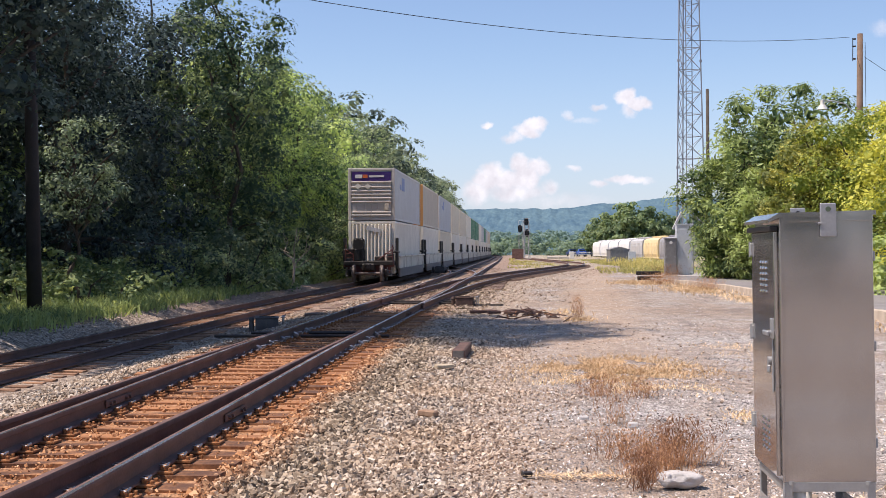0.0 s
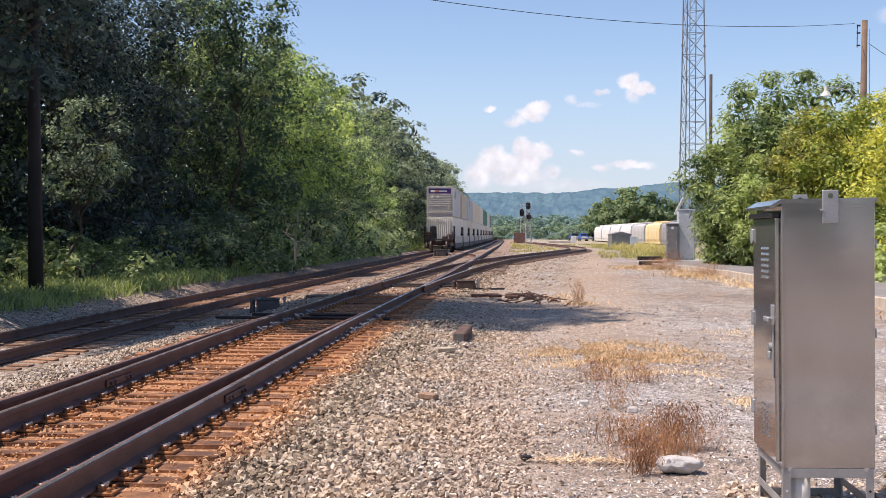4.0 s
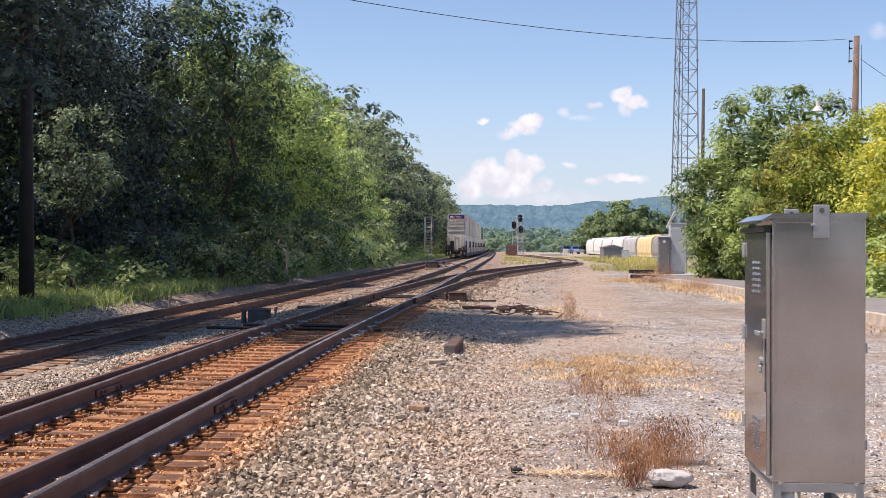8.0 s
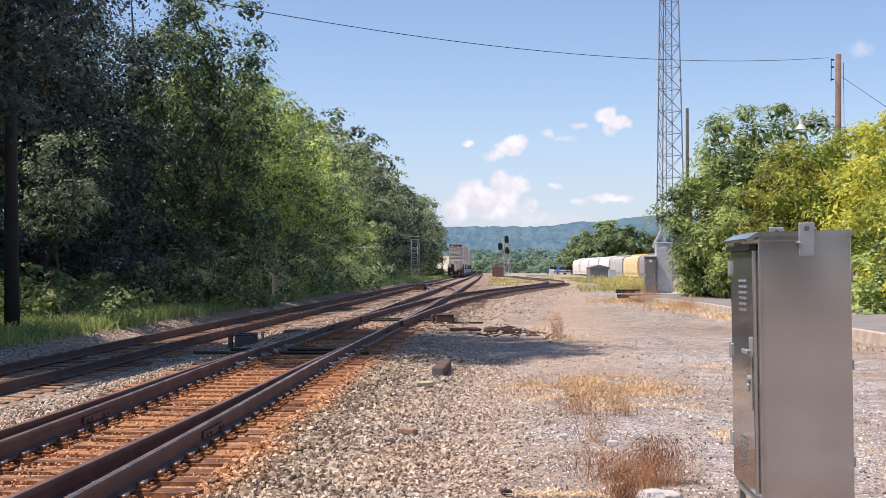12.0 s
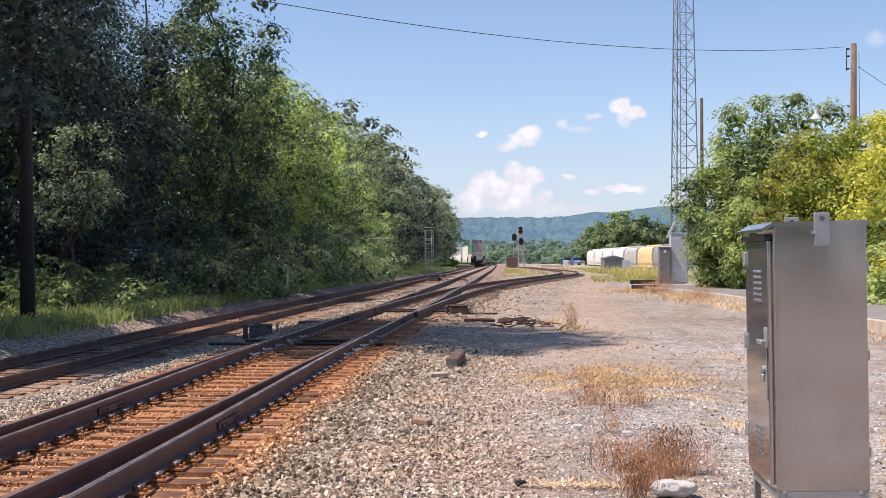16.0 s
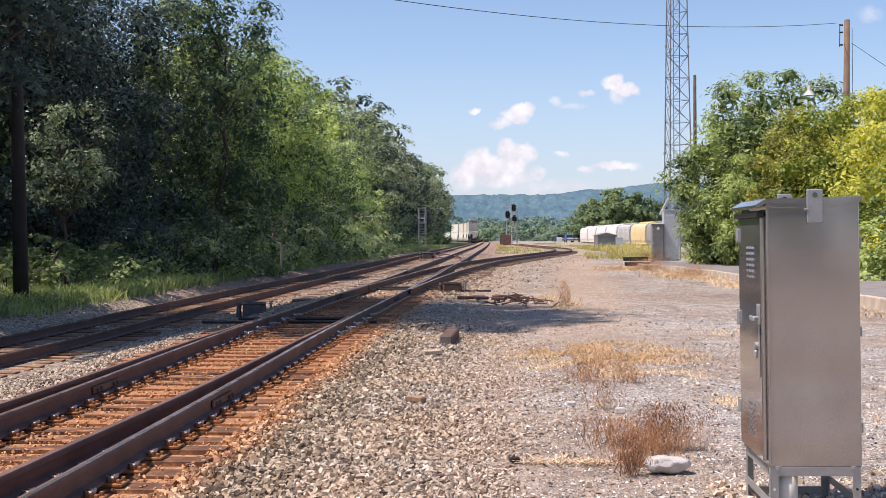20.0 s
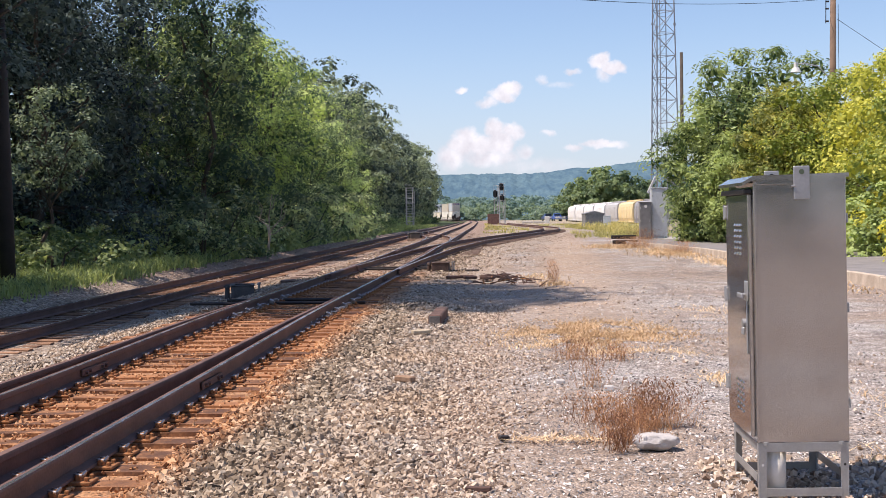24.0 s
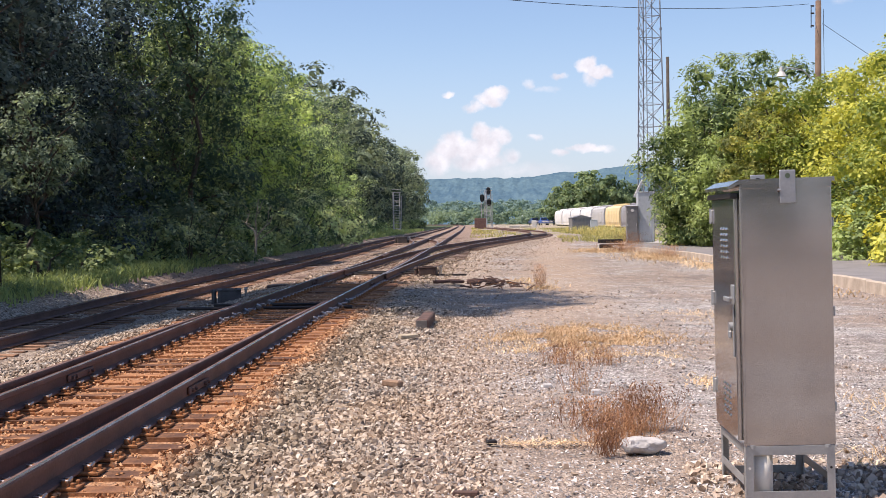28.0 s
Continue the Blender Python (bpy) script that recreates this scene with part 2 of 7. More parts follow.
def ground_material():
    """Railway stone, yard gravel, rust-stained track bed, verge and far fields, by place on the plan."""
    m, n, b = material("ground_gravel", 0.95)
    p = n.add("ShaderNodeNewGeometry").outputs["Position"]
    s = n.add("ShaderNodeSeparateXYZ", {0: p})
    x, y = s.outputs[0], s.outputs[1]
    wob = n.math("SUBTRACT", n.noise(p, 0.9, 5.0, 0.65), 0.5)
    patch = n.noise(p, 0.16, 5.0, 0.6)
    stone = n.voronoi(p, 19.0)
    grit = n.voronoi(p, 46.0)
    joint = n.voronoi(p, 46.0, "DISTANCE_TO_EDGE").outputs["Distance"]
    # coarse stone
    sc = n.ramp(n.add("ShaderNodeSeparateColor", {0: stone.outputs["Color"]}).outputs[0],
                [(0.0, (0.08, 0.062, 0.05)), (0.35, (0.25, 0.20, 0.155)), (0.7, (0.44, 0.36, 0.28)), (1.0, (0.66, 0.58, 0.48))])
    # fine yard gravel, grey with brown drifts
    gc = n.ramp(n.add("ShaderNodeSeparateColor", {0: grit.outputs["Color"]}).outputs[0],
                [(0.0, (0.15, 0.135, 0.125)), (0.30, (0.42, 0.385, 0.36)), (0.65, (0.64, 0.60, 0.565)), (1.0, (0.92, 0.88, 0.84))])
    brown = n.ramp(n.noise(p, 7.0, 4.0), [(0.3, (0.34, 0.235, 0.16)), (0.7, (0.60, 0.455, 0.335))])
    brown = n.mix(1.0, brown, n.ramp(n.add("ShaderNodeSeparateColor", {0: grit.outputs["Color"]}).outputs[1], [(0.0, (0.6, 0.6, 0.6)), (1.0, (1.3, 1.28, 1.25))]), "MULTIPLY")
    gc = n.mix(n.math("MULTIPLY", n.band(n.math("ADD", patch, n.math("MULTIPLY", wob, 0.35)), 0.38, 0.58), 0.72), gc, brown)
    mott = n.ramp(n.noise(p, 2.6, 6.0, 0.7), [(0.30, (0.52, 0.49, 0.47)), (0.62, (1.10, 1.09, 1.08))])
    gc = n.mix(1.0, gc, mott, "MULTIPLY")
    # gaps between grains darkened in the colour, imitating the shade there
    gc = n.mix(n.math("MULTIPLY", n.band(joint, 0.16, 0.02), 0.75), gc, (0.10, 0.088, 0.08))
    streak = n.noise(n.add("ShaderNodeVectorMath", {0: p, 1: (0.7, 0.12, 1.0)}, operation="MULTIPLY").outputs[0], 1.3, 4.0, 0.6)
    gc = n.mix(n.math("MULTIPLY", n.band(streak, 0.57, 0.70), 0.55), gc, (0.16, 0.14, 0.13))
    # the tan drift between stone and gravel
    mid = n.band(n.math("ADD", x, n.math("MULTIPLY", wob, 2.6)), -1.5, 0.3)
    c = n.mix(mid, sc, gc)
    tan = n.math("MULTIPLY", n.band(n.math("ABSOLUTE", n.math("ADD", n.math("ADD", x, 0.7), n.math("MULTIPLY", wob, 1.5))), 1.3, 0.3), 0.6)
    c = n.mix(tan, c, n.mix(0.5, brown, sc))
    lane = n.math("ADD", n.math("SUBTRACT", x, n.math("MULTIPLY", y, 0.045)), n.math("MULTIPLY", wob, 2.4))
    lane = n.math("MULTIPLY", n.band(n.math("ABSOLUTE", n.math("SUBTRACT", lane, 0.2)), 1.7, 0.5), n.band(y, 14.0, 26.0))
    c = n.mix(n.math("MULTIPLY", lane, 0.62), c, n.mix(0.25, brown, sc))
    # rust under and beside the near track
    near = n.band(n.math("ADD", n.math("ABSOLUTE", n.math("ADD", x, 3.7)), n.math("MULTIPLY", wob, 0.9)), 1.75, 1.25)
    rust = n.ramp(n.noise(p, 9.0, 4.0), [(0.3, (0.30, 0.13, 0.05)), (0.7, (0.58, 0.30, 0.14))])
    near = n.math("MULTIPLY", near, n.band(y, 70.0, 30.0))
    c = n.mix(n.math("MULTIPLY", near, 0.85), c, rust)
    # dark oily bed of the far track
    fard = n.band(n.math("ADD", n.math("ABSOLUTE", n.math("ADD", x, 9.1)), n.math("MULTIPLY", wob, 0.8)), 2.0, 1.2)
    c = n.mix(n.math("MULTIPLY", fard, 0.5), c, (0.28, 0.20, 0.15))
    # stone shoulder of the diverging track
    off = n.math("SUBTRACT", n.math("ADD", x, n.math("MULTIPLY", wob, 1.5)), n.math("MULTIPLY", n.math("SUBTRACT", y, 58.0), 0.105))
    c = n.mix(n.math("MULTIPLY", n.math("MULTIPLY", n.band(off, 1.4, -0.4), n.band(y, 34.0, 46.0)), 0.8), c, sc)
    # brown dust on the old stone further along the tracks
    dust = n.math("MULTIPLY", n.math("MULTIPLY", n.band(y, 28.0, 45.0), n.band(n.math("ADD", x, n.math("MULTIPLY", wob, 1.6)), -0.2, -2.2)), 0.72)
    old = n.ramp(n.noise(p, 3.0, 5.0, 0.7), [(0.32, (0.14, 0.088, 0.066)), (0.55, (0.31, 0.205, 0.152)), (0.72, (0.48, 0.365, 0.285))])
    c = n.mix(dust, c, old)
    # verge
    green = n.ramp(n.noise(p, 1.5, 5.0), [(0.3, (0.035, 0.055, 0.018)), (0.7, (0.10, 0.13, 0.04))])
    verge = n.band(n.math("SUBTRACT", n.math("MULTIPLY", wob, 1.4), x), 11.2, 12.0)
    c = n.mix(verge, c, green)
    meadow = n.math("MULTIPLY", n.band(y, 110.0, 130.0), n.band(n.math("ADD", x, n.math("MULTIPLY", wob, 3.0)), 1.0, 4.0))
    c = n.mix(n.math("MULTIPLY", meadow, n.band(n.noise(p, 0.25, 4.0), 0.48, 0.60)), c, (0.30, 0.27, 0.12))
    c = n.mix(n.band(y, 420.0, 520.0), c, green)
    n.links.new(c, b.inputs["Base Color"])
    h = n.math("ADD", n.math("MULTIPLY", n.math("MULTIPLY", n.math("SUBTRACT", 1.0, stone.outputs["Distance"]), n.math("SUBTRACT", 1.0, mid)), 1.0),
               n.math("MULTIPLY", grit.outputs["Distance"], -0.6))
    bp = n.add("ShaderNodeBump", {"Height": h, "Strength": 0.9, "Distance": 0.035})
    n.links.new(bp.outputs[0], b.inputs["Normal"])
    return m


GROUND = ground_material()

# ---- the plan ----


def knots(table):
    """A smooth line through a few (y, value) knots."""
    ys, vs = zip(*table)

    def at(y):
        if y <= ys[0]:
            return vs[0]
        if y >= ys[-1]:
            return vs[-1] + (vs[-1] - vs[-2]) / (ys[-1] - ys[-2]) * (y - ys[-1])
        i = max(k for k in range(len(ys) - 1) if ys[k] <= y)
        slope = lambda k: (vs[min(k + 1, len(ys) - 1)] - vs[max(k - 1, 0)]) / (ys[min(k + 1, len(ys) - 1)] - ys[max(k - 1, 0)])
        h = ys[i + 1] - ys[i]
        u = (y - ys[i]) / h
        return ((2 * u**3 - 3 * u**2 + 1) * vs[i] + (u**3 - 2 * u**2 + u) * h * slope(i)
                + (3 * u**2 - 2 * u**3) * vs[i + 1] + (u**3 - u**2) * h * slope(i + 1))
    return at


NEAR_X = knots([(-40, -3.72), (0, -3.72), (60, -3.65), (94, -3.92), (136, -4.30), (170, -4.75), (275, -6.50), (330, -7.6), (400, -10.5), (450, -15.0), (520, -29), (600, -54)])
FAR_X = knots([(-40, -9.15), (0, -9.15), (40, -9.0), (70, -8.65), (110, -8.72), (181, -9.35), (265, -10.3), (330, -11.3), (387, -12.9), (413, -14.2),
               (447, -17.4), (474, -22.0), (520, -34), (600, -60), (900, -190)])
SIDE_X = knots([(20, -3.69), (36, -3.55), (47, -3.2), (58, -2.45), (66, -1.9), (73, -1.15), (87, 0.65), (104, 3.0), (118, 4.4), (135, 4.6), (165, 3.0), (230, -0.5)])
NEAR_TOP = knots([(-40, 0.17), (0, 0.17), (11, 0.245), (20, 0.35), (45, 0.42), (55, 0.49), (90, 0.56), (125, 0.63), (300, 0.70), (600, 0.8)])
FAR_TOP = knots([(-40, -0.13), (0, -0.13), (22, -0.10), (35, -0.01), (66, 0.15), (100, 0.27), (160, 0.30), (307, 0.45), (600, 0.6)])
YARD = knots([(-40, 0.0), (0, 0.0), (30, 0.10), (80, 0.25), (200, 0.45), (600, 0.5)])
VERGE = knots([(-40, -0.15), (20, 0.02), (66, 0.12), (120, 0.25), (600, 0.5)])


def smooth(a, b, v):
    u = min(max((v - a) / (b - a), 0.0), 1.0)
    return u * u * (3 - 2 * u)


def ground_z(x, y):
    """Height of the ground: yard, shoulder, near bed, gap, far bed, verge."""
    if y > 600:
        return 0.45 - (y - 600) * 0.004
    dn, df = x - NEAR_X(y), x - FAR_X(y)
    bed_n, bed_f = NEAR_TOP(y) - 0.238, FAR_TOP(y) - 0.228
    if dn > 1.35:
        return bed_n + (YARD(y) - bed_n) * smooth(1.35, 3.0, dn)
    if dn > -1.5:
        return bed_n
    if df > 1.45:
        f = smooth(0, 1, (-1.5 - dn) / max((-1.5 - dn) + (df - 1.45), 0.01))
        return bed_n + (bed_f - bed_n) * f
    if df > -1.4:
        return bed_f
    return bed_f + (VERGE(y) - bed_f) * smooth(1.4, 2.6, -df) + 0.05 * max(-df - 5, 0) * (1 if df > -30 else 25 / (-df - 5))


def thing(name, label, category, group="", at=None):
    ob = new(name)
    ob.empty_display_size = 0.2
    if at is not None:
        ob.matrix_basis = at
    return tagged(ob, label, category, group)


def finish(name, me, mat, parent=None, label="", smoothed=False):
    ob = new(name, me)
    for m in mat if isinstance(mat, (list, tuple)) else [mat]:
        me.materials.append(m)
    if smoothed:
        me.shade_smooth()
    if parent is not None:
        ob.parent = parent
    if label:
        tagged(ob, label)
    return ob


def part(name, bm, mat, parent=None, label="", smoothed=False):
    me = bpy.data.meshes.new(name)
    bm.normal_update()
    bm.to_mesh(me)
    bm.free()
    return finish(name, me, mat, parent, label, smoothed)


def raw(name, verts, faces, mat, parent=None, label="", smoothed=False):
    me = bpy.data.meshes.new(name)
    me.from_pydata(verts, [], faces)
    return finish(name, me, mat, parent, label, smoothed)


def box(bm, size, at=(0, 0, 0), bevel=0.0, turn=None, mat=0):
    """Adds a box, its corners rounded by bevel."""
    m = Matrix.Translation(at) @ (turn or Matrix()) @ Matrix.Diagonal((*size, 1))
    r = bmesh.ops.create_cube(bm, size=1.0, matrix=m)
    faces = {f for v in r["verts"] for f in v.link_faces}
    for f in faces:
        f.material_index = mat
    if bevel:
        edges = list({e for v in r["verts"] for e in v.link_edges})
        got = bmesh.ops.bevel(bm, geom=edges, offset=bevel, segments=1, affect="EDGES", profile=0.6)
        for f in got["faces"]:
            f.material_index = mat
    return r


def rod(bm, a, b, r1, r2=None, sides=8, mat=0):
    """Adds a round bar from a to b."""
    a, b = Vector(a), Vector(b)
    d = b - a
    m = Matrix.Translation((a + b) / 2) @ d.to_track_quat("Z", "Y").to_matrix().to_4x4()
    r = bmesh.ops.create_cone(bm, cap_ends=True, segments=sides, radius1=r1, radius2=r1 if r2 is None else r2, depth=d.length, matrix=m)
    for f in {f for v in r["verts"] for f in v.link_faces}:
        f.material_index = mat
    return r


def sweep(name, outline, line, mat, parent=None, index=None, label=""):
    """A closed outline (across, up) carried along a line of points (x, y, z)."""
    n, verts, faces = len(outline), [], []
    for i, p in enumerate(line):
        a, b = Vector(line[max(i - 1, 0)]), Vector(line[min(i + 1, len(line) - 1)])
        d = (b - a).normalized()
        side = Vector((d.y, -d.x, 0)).normalized()
        verts += [tuple(Vector(p) + side * u + Vector((0, 0, w))) for u, w in outline]
    for i in range(len(line) - 1):
        for k in range(n):
            q = (k + 1) % n
            faces.append((i * n + k, i * n + q, (i + 1) * n + q, (i + 1) * n + k))
    faces.append(tuple(range(n)))
    faces.append(tuple(reversed(range((len(line) - 1) * n, len(line) * n))))
    ob = raw(name, verts, faces, mat, parent, label)
    if index:
        k = [index(i % n) for i in range((len(line) - 1) * n)] + [0, 0]
        ob.data.polygons.foreach_set("material_index", k)
    return ob


# ---- the ground ----
def build_ground():
    xs = [-3200, -1500, -700, -300, -150, -80, -50, -35, -25, -20, -17, -15] + [round(-14 + 0.25 * i, 2) for i in range(77)] + [6, 7, 8.5, 10, 12, 15, 20, 30, 50, 90, 160, 320, 700, 1500, 3200]
    ys = [-300, -120, -50, -20, -8] + [round(0.5 * i, 2) for i in range(0, 90)] + list(range(45, 130, 2)) + list(range(130, 400, 6)) + list(range(400, 640, 15)) + [700, 800, 950, 1200, 1600, 2200, 3000, 4600]
    verts = []
    for y in ys:
        for x in xs:
            z = ground_z(x, y)
            if -14 < x < 6 and y < 60:
                z += 0.05 * (noise.noise((x * 0.9, y * 0.9, 0)) * (0.25 if -5.3 < x < -2.2 else 1.0))
            verts.append((x, y, z))
    w = len(xs)
    faces = [(j * w + i, j * w + i + 1, (j + 1) * w + i + 1, (j + 1) * w + i) for j in range(len(ys) - 1) for i in range(w - 1)]
    g = raw("ground", verts, faces, GROUND, smoothed=True)
    tagged(g, "stony grey and brown railway yard ground with rusty track bed", "ground", kind="structure")


build_ground()

# ---- tracks ----
HALF = 0.755                      # half the distance between rail heads
HEAD = [(-0.036, -0.012), (-0.031, -0.002), (-0.006, 0), (0.029, 0), (0.036, -0.012), (0.036, -0.042), (0.010, -0.055), (0.009, -0.145), (0.070, -0.165), (0.074, -0.182),
        (-0.074, -0.182), (-0.070, -0.165), (-0.009, -0.145), (-0.010, -0.055), (-0.036, -0.042)]


def rail_line(mid, top, side, y0, y1, shift=lambda y: 0.0):
    ys, y = [], y0
    while y < y1:
        ys.append(y)
        y += 1.5 if y < 130 else 5
    ys.append(y1)
    return [(mid(y) + side + shift(y), y, top(y)) for y in ys]


def rail(parent, line, polished=True, label=""):
    return sweep("rail", HEAD, line, [RAIL, RAIL_TOP], parent, (lambda k: 1 if k == 2 else 0) if polished else None, label)


def track(name, label):
    return tagged(new(name), label, "railway track", kind="structure")


near_track = track("near_track", "straight main track with rust-stained ties and polished rails")
far_track = track("far_track", "main track with dark oily bed beside the trees")
side_track = track("side_track", "diverging track that curves away to the yard")
for s in (-HALF, HALF):
    rail(near_track, rail_line(NEAR_X, NEAR_TOP, s, -6, 600))
    rail(far_track, rail_line(FAR_X, FAR_TOP, s, -6, 600))
    rail(side_track, rail_line(SIDE_X, NEAR_TOP, s, 37 if s < 0 else 34, 225))
# the closed pair of the turnout towards the camera: rusty rails that leave the running rails to the left
LEAVE = knots([(-20, -1.2), (0, -0.66), (6, -0.49), (9, -0.40), (13, -0.27), (17, -0.17), (21, -0.085), (24, -0.07)])
for s in (-HALF, HALF):
    rail(near_track, rail_line(NEAR_X, lambda y: NEAR_TOP(y) - 0.006, s, -6, 23, LEAVE), False, "dull rusty switch rail")

# ---- the container train ----
PITCH, SPEED = 21.0, lambda t: 70.0 + 13.2 * t + 0.09 * t * t


def arc_table():
    """Length along the far track against y."""
    ys, s, out = -6.0, -6.0, []
    x = FAR_X(ys)
    while ys < 1300:
        out.append((s, ys))
        n = ys + 2.0
        xn = FAR_X(n)
        s += math.hypot(2.0, xn - x)
        ys, x = n, xn
    return np.array(out)


ARC = arc_table()


def on_track(s):
    """The pose of a car whose middle is s metres along the far track."""
    ends = []
    for k in (-8.0, 8.0):
        y = float(np.interp(s + k, ARC[:, 0], ARC[:, 1]))
        ends.append(Vector((FAR_X(y), y, FAR_TOP(y))))
    d = ends[1] - ends[0]
    p = (ends[0] + ends[1]) / 2
    yaw = math.degrees(math.atan2(-d.x, d.y))
    return pose(*p, math.degrees(math.atan2(d.z, d.y)), 0, yaw)


def paint(name, c, rough=0.5, dirt=(0.25, 0.2, 0.16)):
    d = tuple(v * 0.8 for v in c)
    return simple(name, d, c, rough, 0.0, 1.2, 25, 0.05, dirt=tuple(0.75 * a + 0.25 * b for a, b in zip(c, dirt)))


PAINTS = {"grey": paint("box_grey", (0.56, 0.56, 0.56)), "cream": paint("box_cream", (0.78, 0.69, 0.54)), "white": paint("box_white", (0.86, 0.80, 0.69)),
          "tan": paint("box_tan", (0.64, 0.56, 0.45)), "door_grey": paint("box_door_grey", (0.58, 0.53, 0.48)), "blue_grey": paint("box_blue_grey", (0.50, 0.52, 0.56)), "green": paint("box_green", (0.06, 0.22, 0.13)),
          "orange": paint("box_orange", (0.60, 0.30, 0.10))}
PURPLE = simple("panel_purple", (0.035, 0.012, 0.10), (0.06, 0.025, 0.16), 0.4, bump=0.02)
ORANGE_MARK = simple("mark_orange", (0.60, 0.12, 0.03), (0.75, 0.18, 0.05), 0.4, bump=0.02)
MARK_BLUE = simple("mark_blue", (0.12, 0.17, 0.36), (0.20, 0.26, 0.48), 0.5, bump=0.02)
MAROON = simple("maroon_paint", (0.07, 0.018, 0.016), (0.16, 0.045, 0.035), 0.6, 0.0, 4, 40, 0.1)
WELL = simple("well_paint", (0.58, 0.52, 0.43), (0.74, 0.68, 0.58), 0.6, 0.0, 1.5, 30, 0.08, dirt=(0.35, 0.28, 0.22))
WELL_LOW = simple("well_low", (0.14, 0.11, 0.10), (0.24, 0.19, 0.17), 0.7, 0.0, 2, 30, 0.08)
WHEEL = simple("wheel_steel", (0.10, 0.08, 0.07), (0.24, 0.20, 0.18), 0.5, 0.6, 4, 40, 0.1)
WID, BOX_L = 2.59, 16.15


def corrugated(length, width, height, pitch, depth, z0):
    """A box whose long sides and far end are folded sheet."""
    bm = bmesh.new()
    pts = []
    n = int(length / pitch)
    for side in (1, -1):
        for i in range(n):
            for k, o in ((0.0, 0), (0.38, 0), (0.5, 1), (0.88, 1)):
                y = -length / 2 + (i + k) / n * length
                pts.append((side * (width / 2 - o * depth), y * side, 0))
        pts.append((side * width / 2, side * length / 2, 0))
    low = [bm.verts.new((x, y, z0)) for x, y, _ in pts]
    high = [bm.verts.new((x, y, z0 + height)) for x, y, _ in pts]
    for i in range(len(low)):
        q = (i + 1) % len(low)
        bm.faces.new((low[i], low[q], high[q], high[i]))
    bm.faces.new(high)
    bm.faces.new(list(reversed(low)))
    return bm


def container(body, end, label, style, height=2.9, mark=None):
    """A freight container 16 m long; its doors face back along -y."""
    c = thing("freight_container", label, "shipping container", "containers of the train")
    b = part("body", corrugated(BOX_L - 0.2, WID - 0.06, height - 0.16, 0.33, 0.035 if style != "smooth" else 0.012, 0.08), PAINTS[body], c)
    for sx in (-1, 1):
        for sy in (-1, 1):
            bm = bmesh.new()
            box(bm, (0.16, 0.16, height), (sx * (WID / 2 - 0.08), sy * (BOX_L / 2 - 0.08), height / 2), 0.02)
            part("corner_post", bm, PAINTS[end], c)
        for z in (0.08, height - 0.06):
            bm = bmesh.new()
            box(bm, (0.07, BOX_L - 0.34, 0.13), (sx * (WID / 2 - 0.04), 0, z), 0.015)
            part("side_rail", bm, PAINTS[body], c)
    y = -BOX_L / 2 + 0.06
    for z in (0.08, height - 0.07):
        bm = bmesh.new()
        box(bm, (WID - 0.34, 0.12, 0.14), (0, y, z), 0.015)
        part("end_rail", bm, PAINTS[end], c)
    if style == "ribbed":
        bm = bmesh.new()
        n = 11
        box(bm, (WID - 0.34, 0.04, height - 0.3), (0, y + 0.04, height / 2))
        wall = part("end_wall", bm, PAINTS[end], c, "folded white end wall")
        for i in range(n):
            bm = bmesh.new()
            x = -WID / 2 + 0.28 + (WID - 0.56) * i / (n - 1)
            box(bm, (0.10, 0.16, height - 0.34), (x, y - 0.035, height / 2), 0.03)
            part("rib", bm, PAINTS[end], wall)
        bm = bmesh.new()
        box(bm, (0.8, 0.02, 0.22), (0, 0, 0), 0, pose(0.1, y - 0.125, height - 0.45, 0, 12, 0))
        part("worn_sticker", bm, PAINTS["grey"], c)
    else:
        for sx in (-1, 1):
            bm = bmesh.new()
            w = (WID - 0.36) / 2
            box(bm, (w, 0.05, height - 0.3), (sx * w / 2, y, height / 2), 0.01)
            leaf = part("door", bm, PAINTS[end], c)
            for z in (0.30, 0.46, 1.04, 1.24, 1.44, 1.64, 1.86, 2.14) if mark == "panel" else ():
                bm = bmesh.new()
                box(bm, (w - 0.004, 0.11, 0.085), (sx * w / 2, y - 0.05, z), 0.02)
                part("rib", bm, PAINTS[end], leaf)
            bm = bmesh.new()
            for k in (0.3, 0.75):
                rod(bm, (sx * w * k, y - (0.035 if mark else 0.075), 0.2), (sx * w * k, y - (0.035 if mark else 0.075), height - 0.75), 0.018)
            part("lock_bar", bm, PAINTS[end] if mark else IRON_GREY, c)
        if mark == "panel":
            bm = bmesh.new()
            box(bm, (WID - 0.42, 0.02, 0.50), (0, y - 0.04, height - 0.45), 0)
            pan = part("panel", bm, PURPLE, c, "dark purple panel with white and orange bars")
            x = -0.92
            for w, k in ((0.42, WHITE), (0.30, ORANGE_MARK), (0.06, None), (0.85, WHITE)):
                if k:
                    bm = bmesh.new()
                    box(bm, (w - 0.03, 0.012, 0.20 if w < 0.5 else 0.10), (x + w / 2, y - 0.056, height - 0.45))
                    part("bar", bm, k, pan)
                x += w
            for x in (-0.75, -0.2):
                bm = bmesh.new()
                box(bm, (0.26, 0.012, 0.26), (0, 0, 0), 0, pose(x, y - 0.115, height - 1.0, 0, 45, 0))
                part("warning_plate", bm, PAINTS["white"], c)
            bm = bmesh.new()
            box(bm, (0.22, 0.08, 0.36), (0.85, y - 0.06, 0.76), 0.01)
            part("document_box", bm, PAINTS["tan"], c)
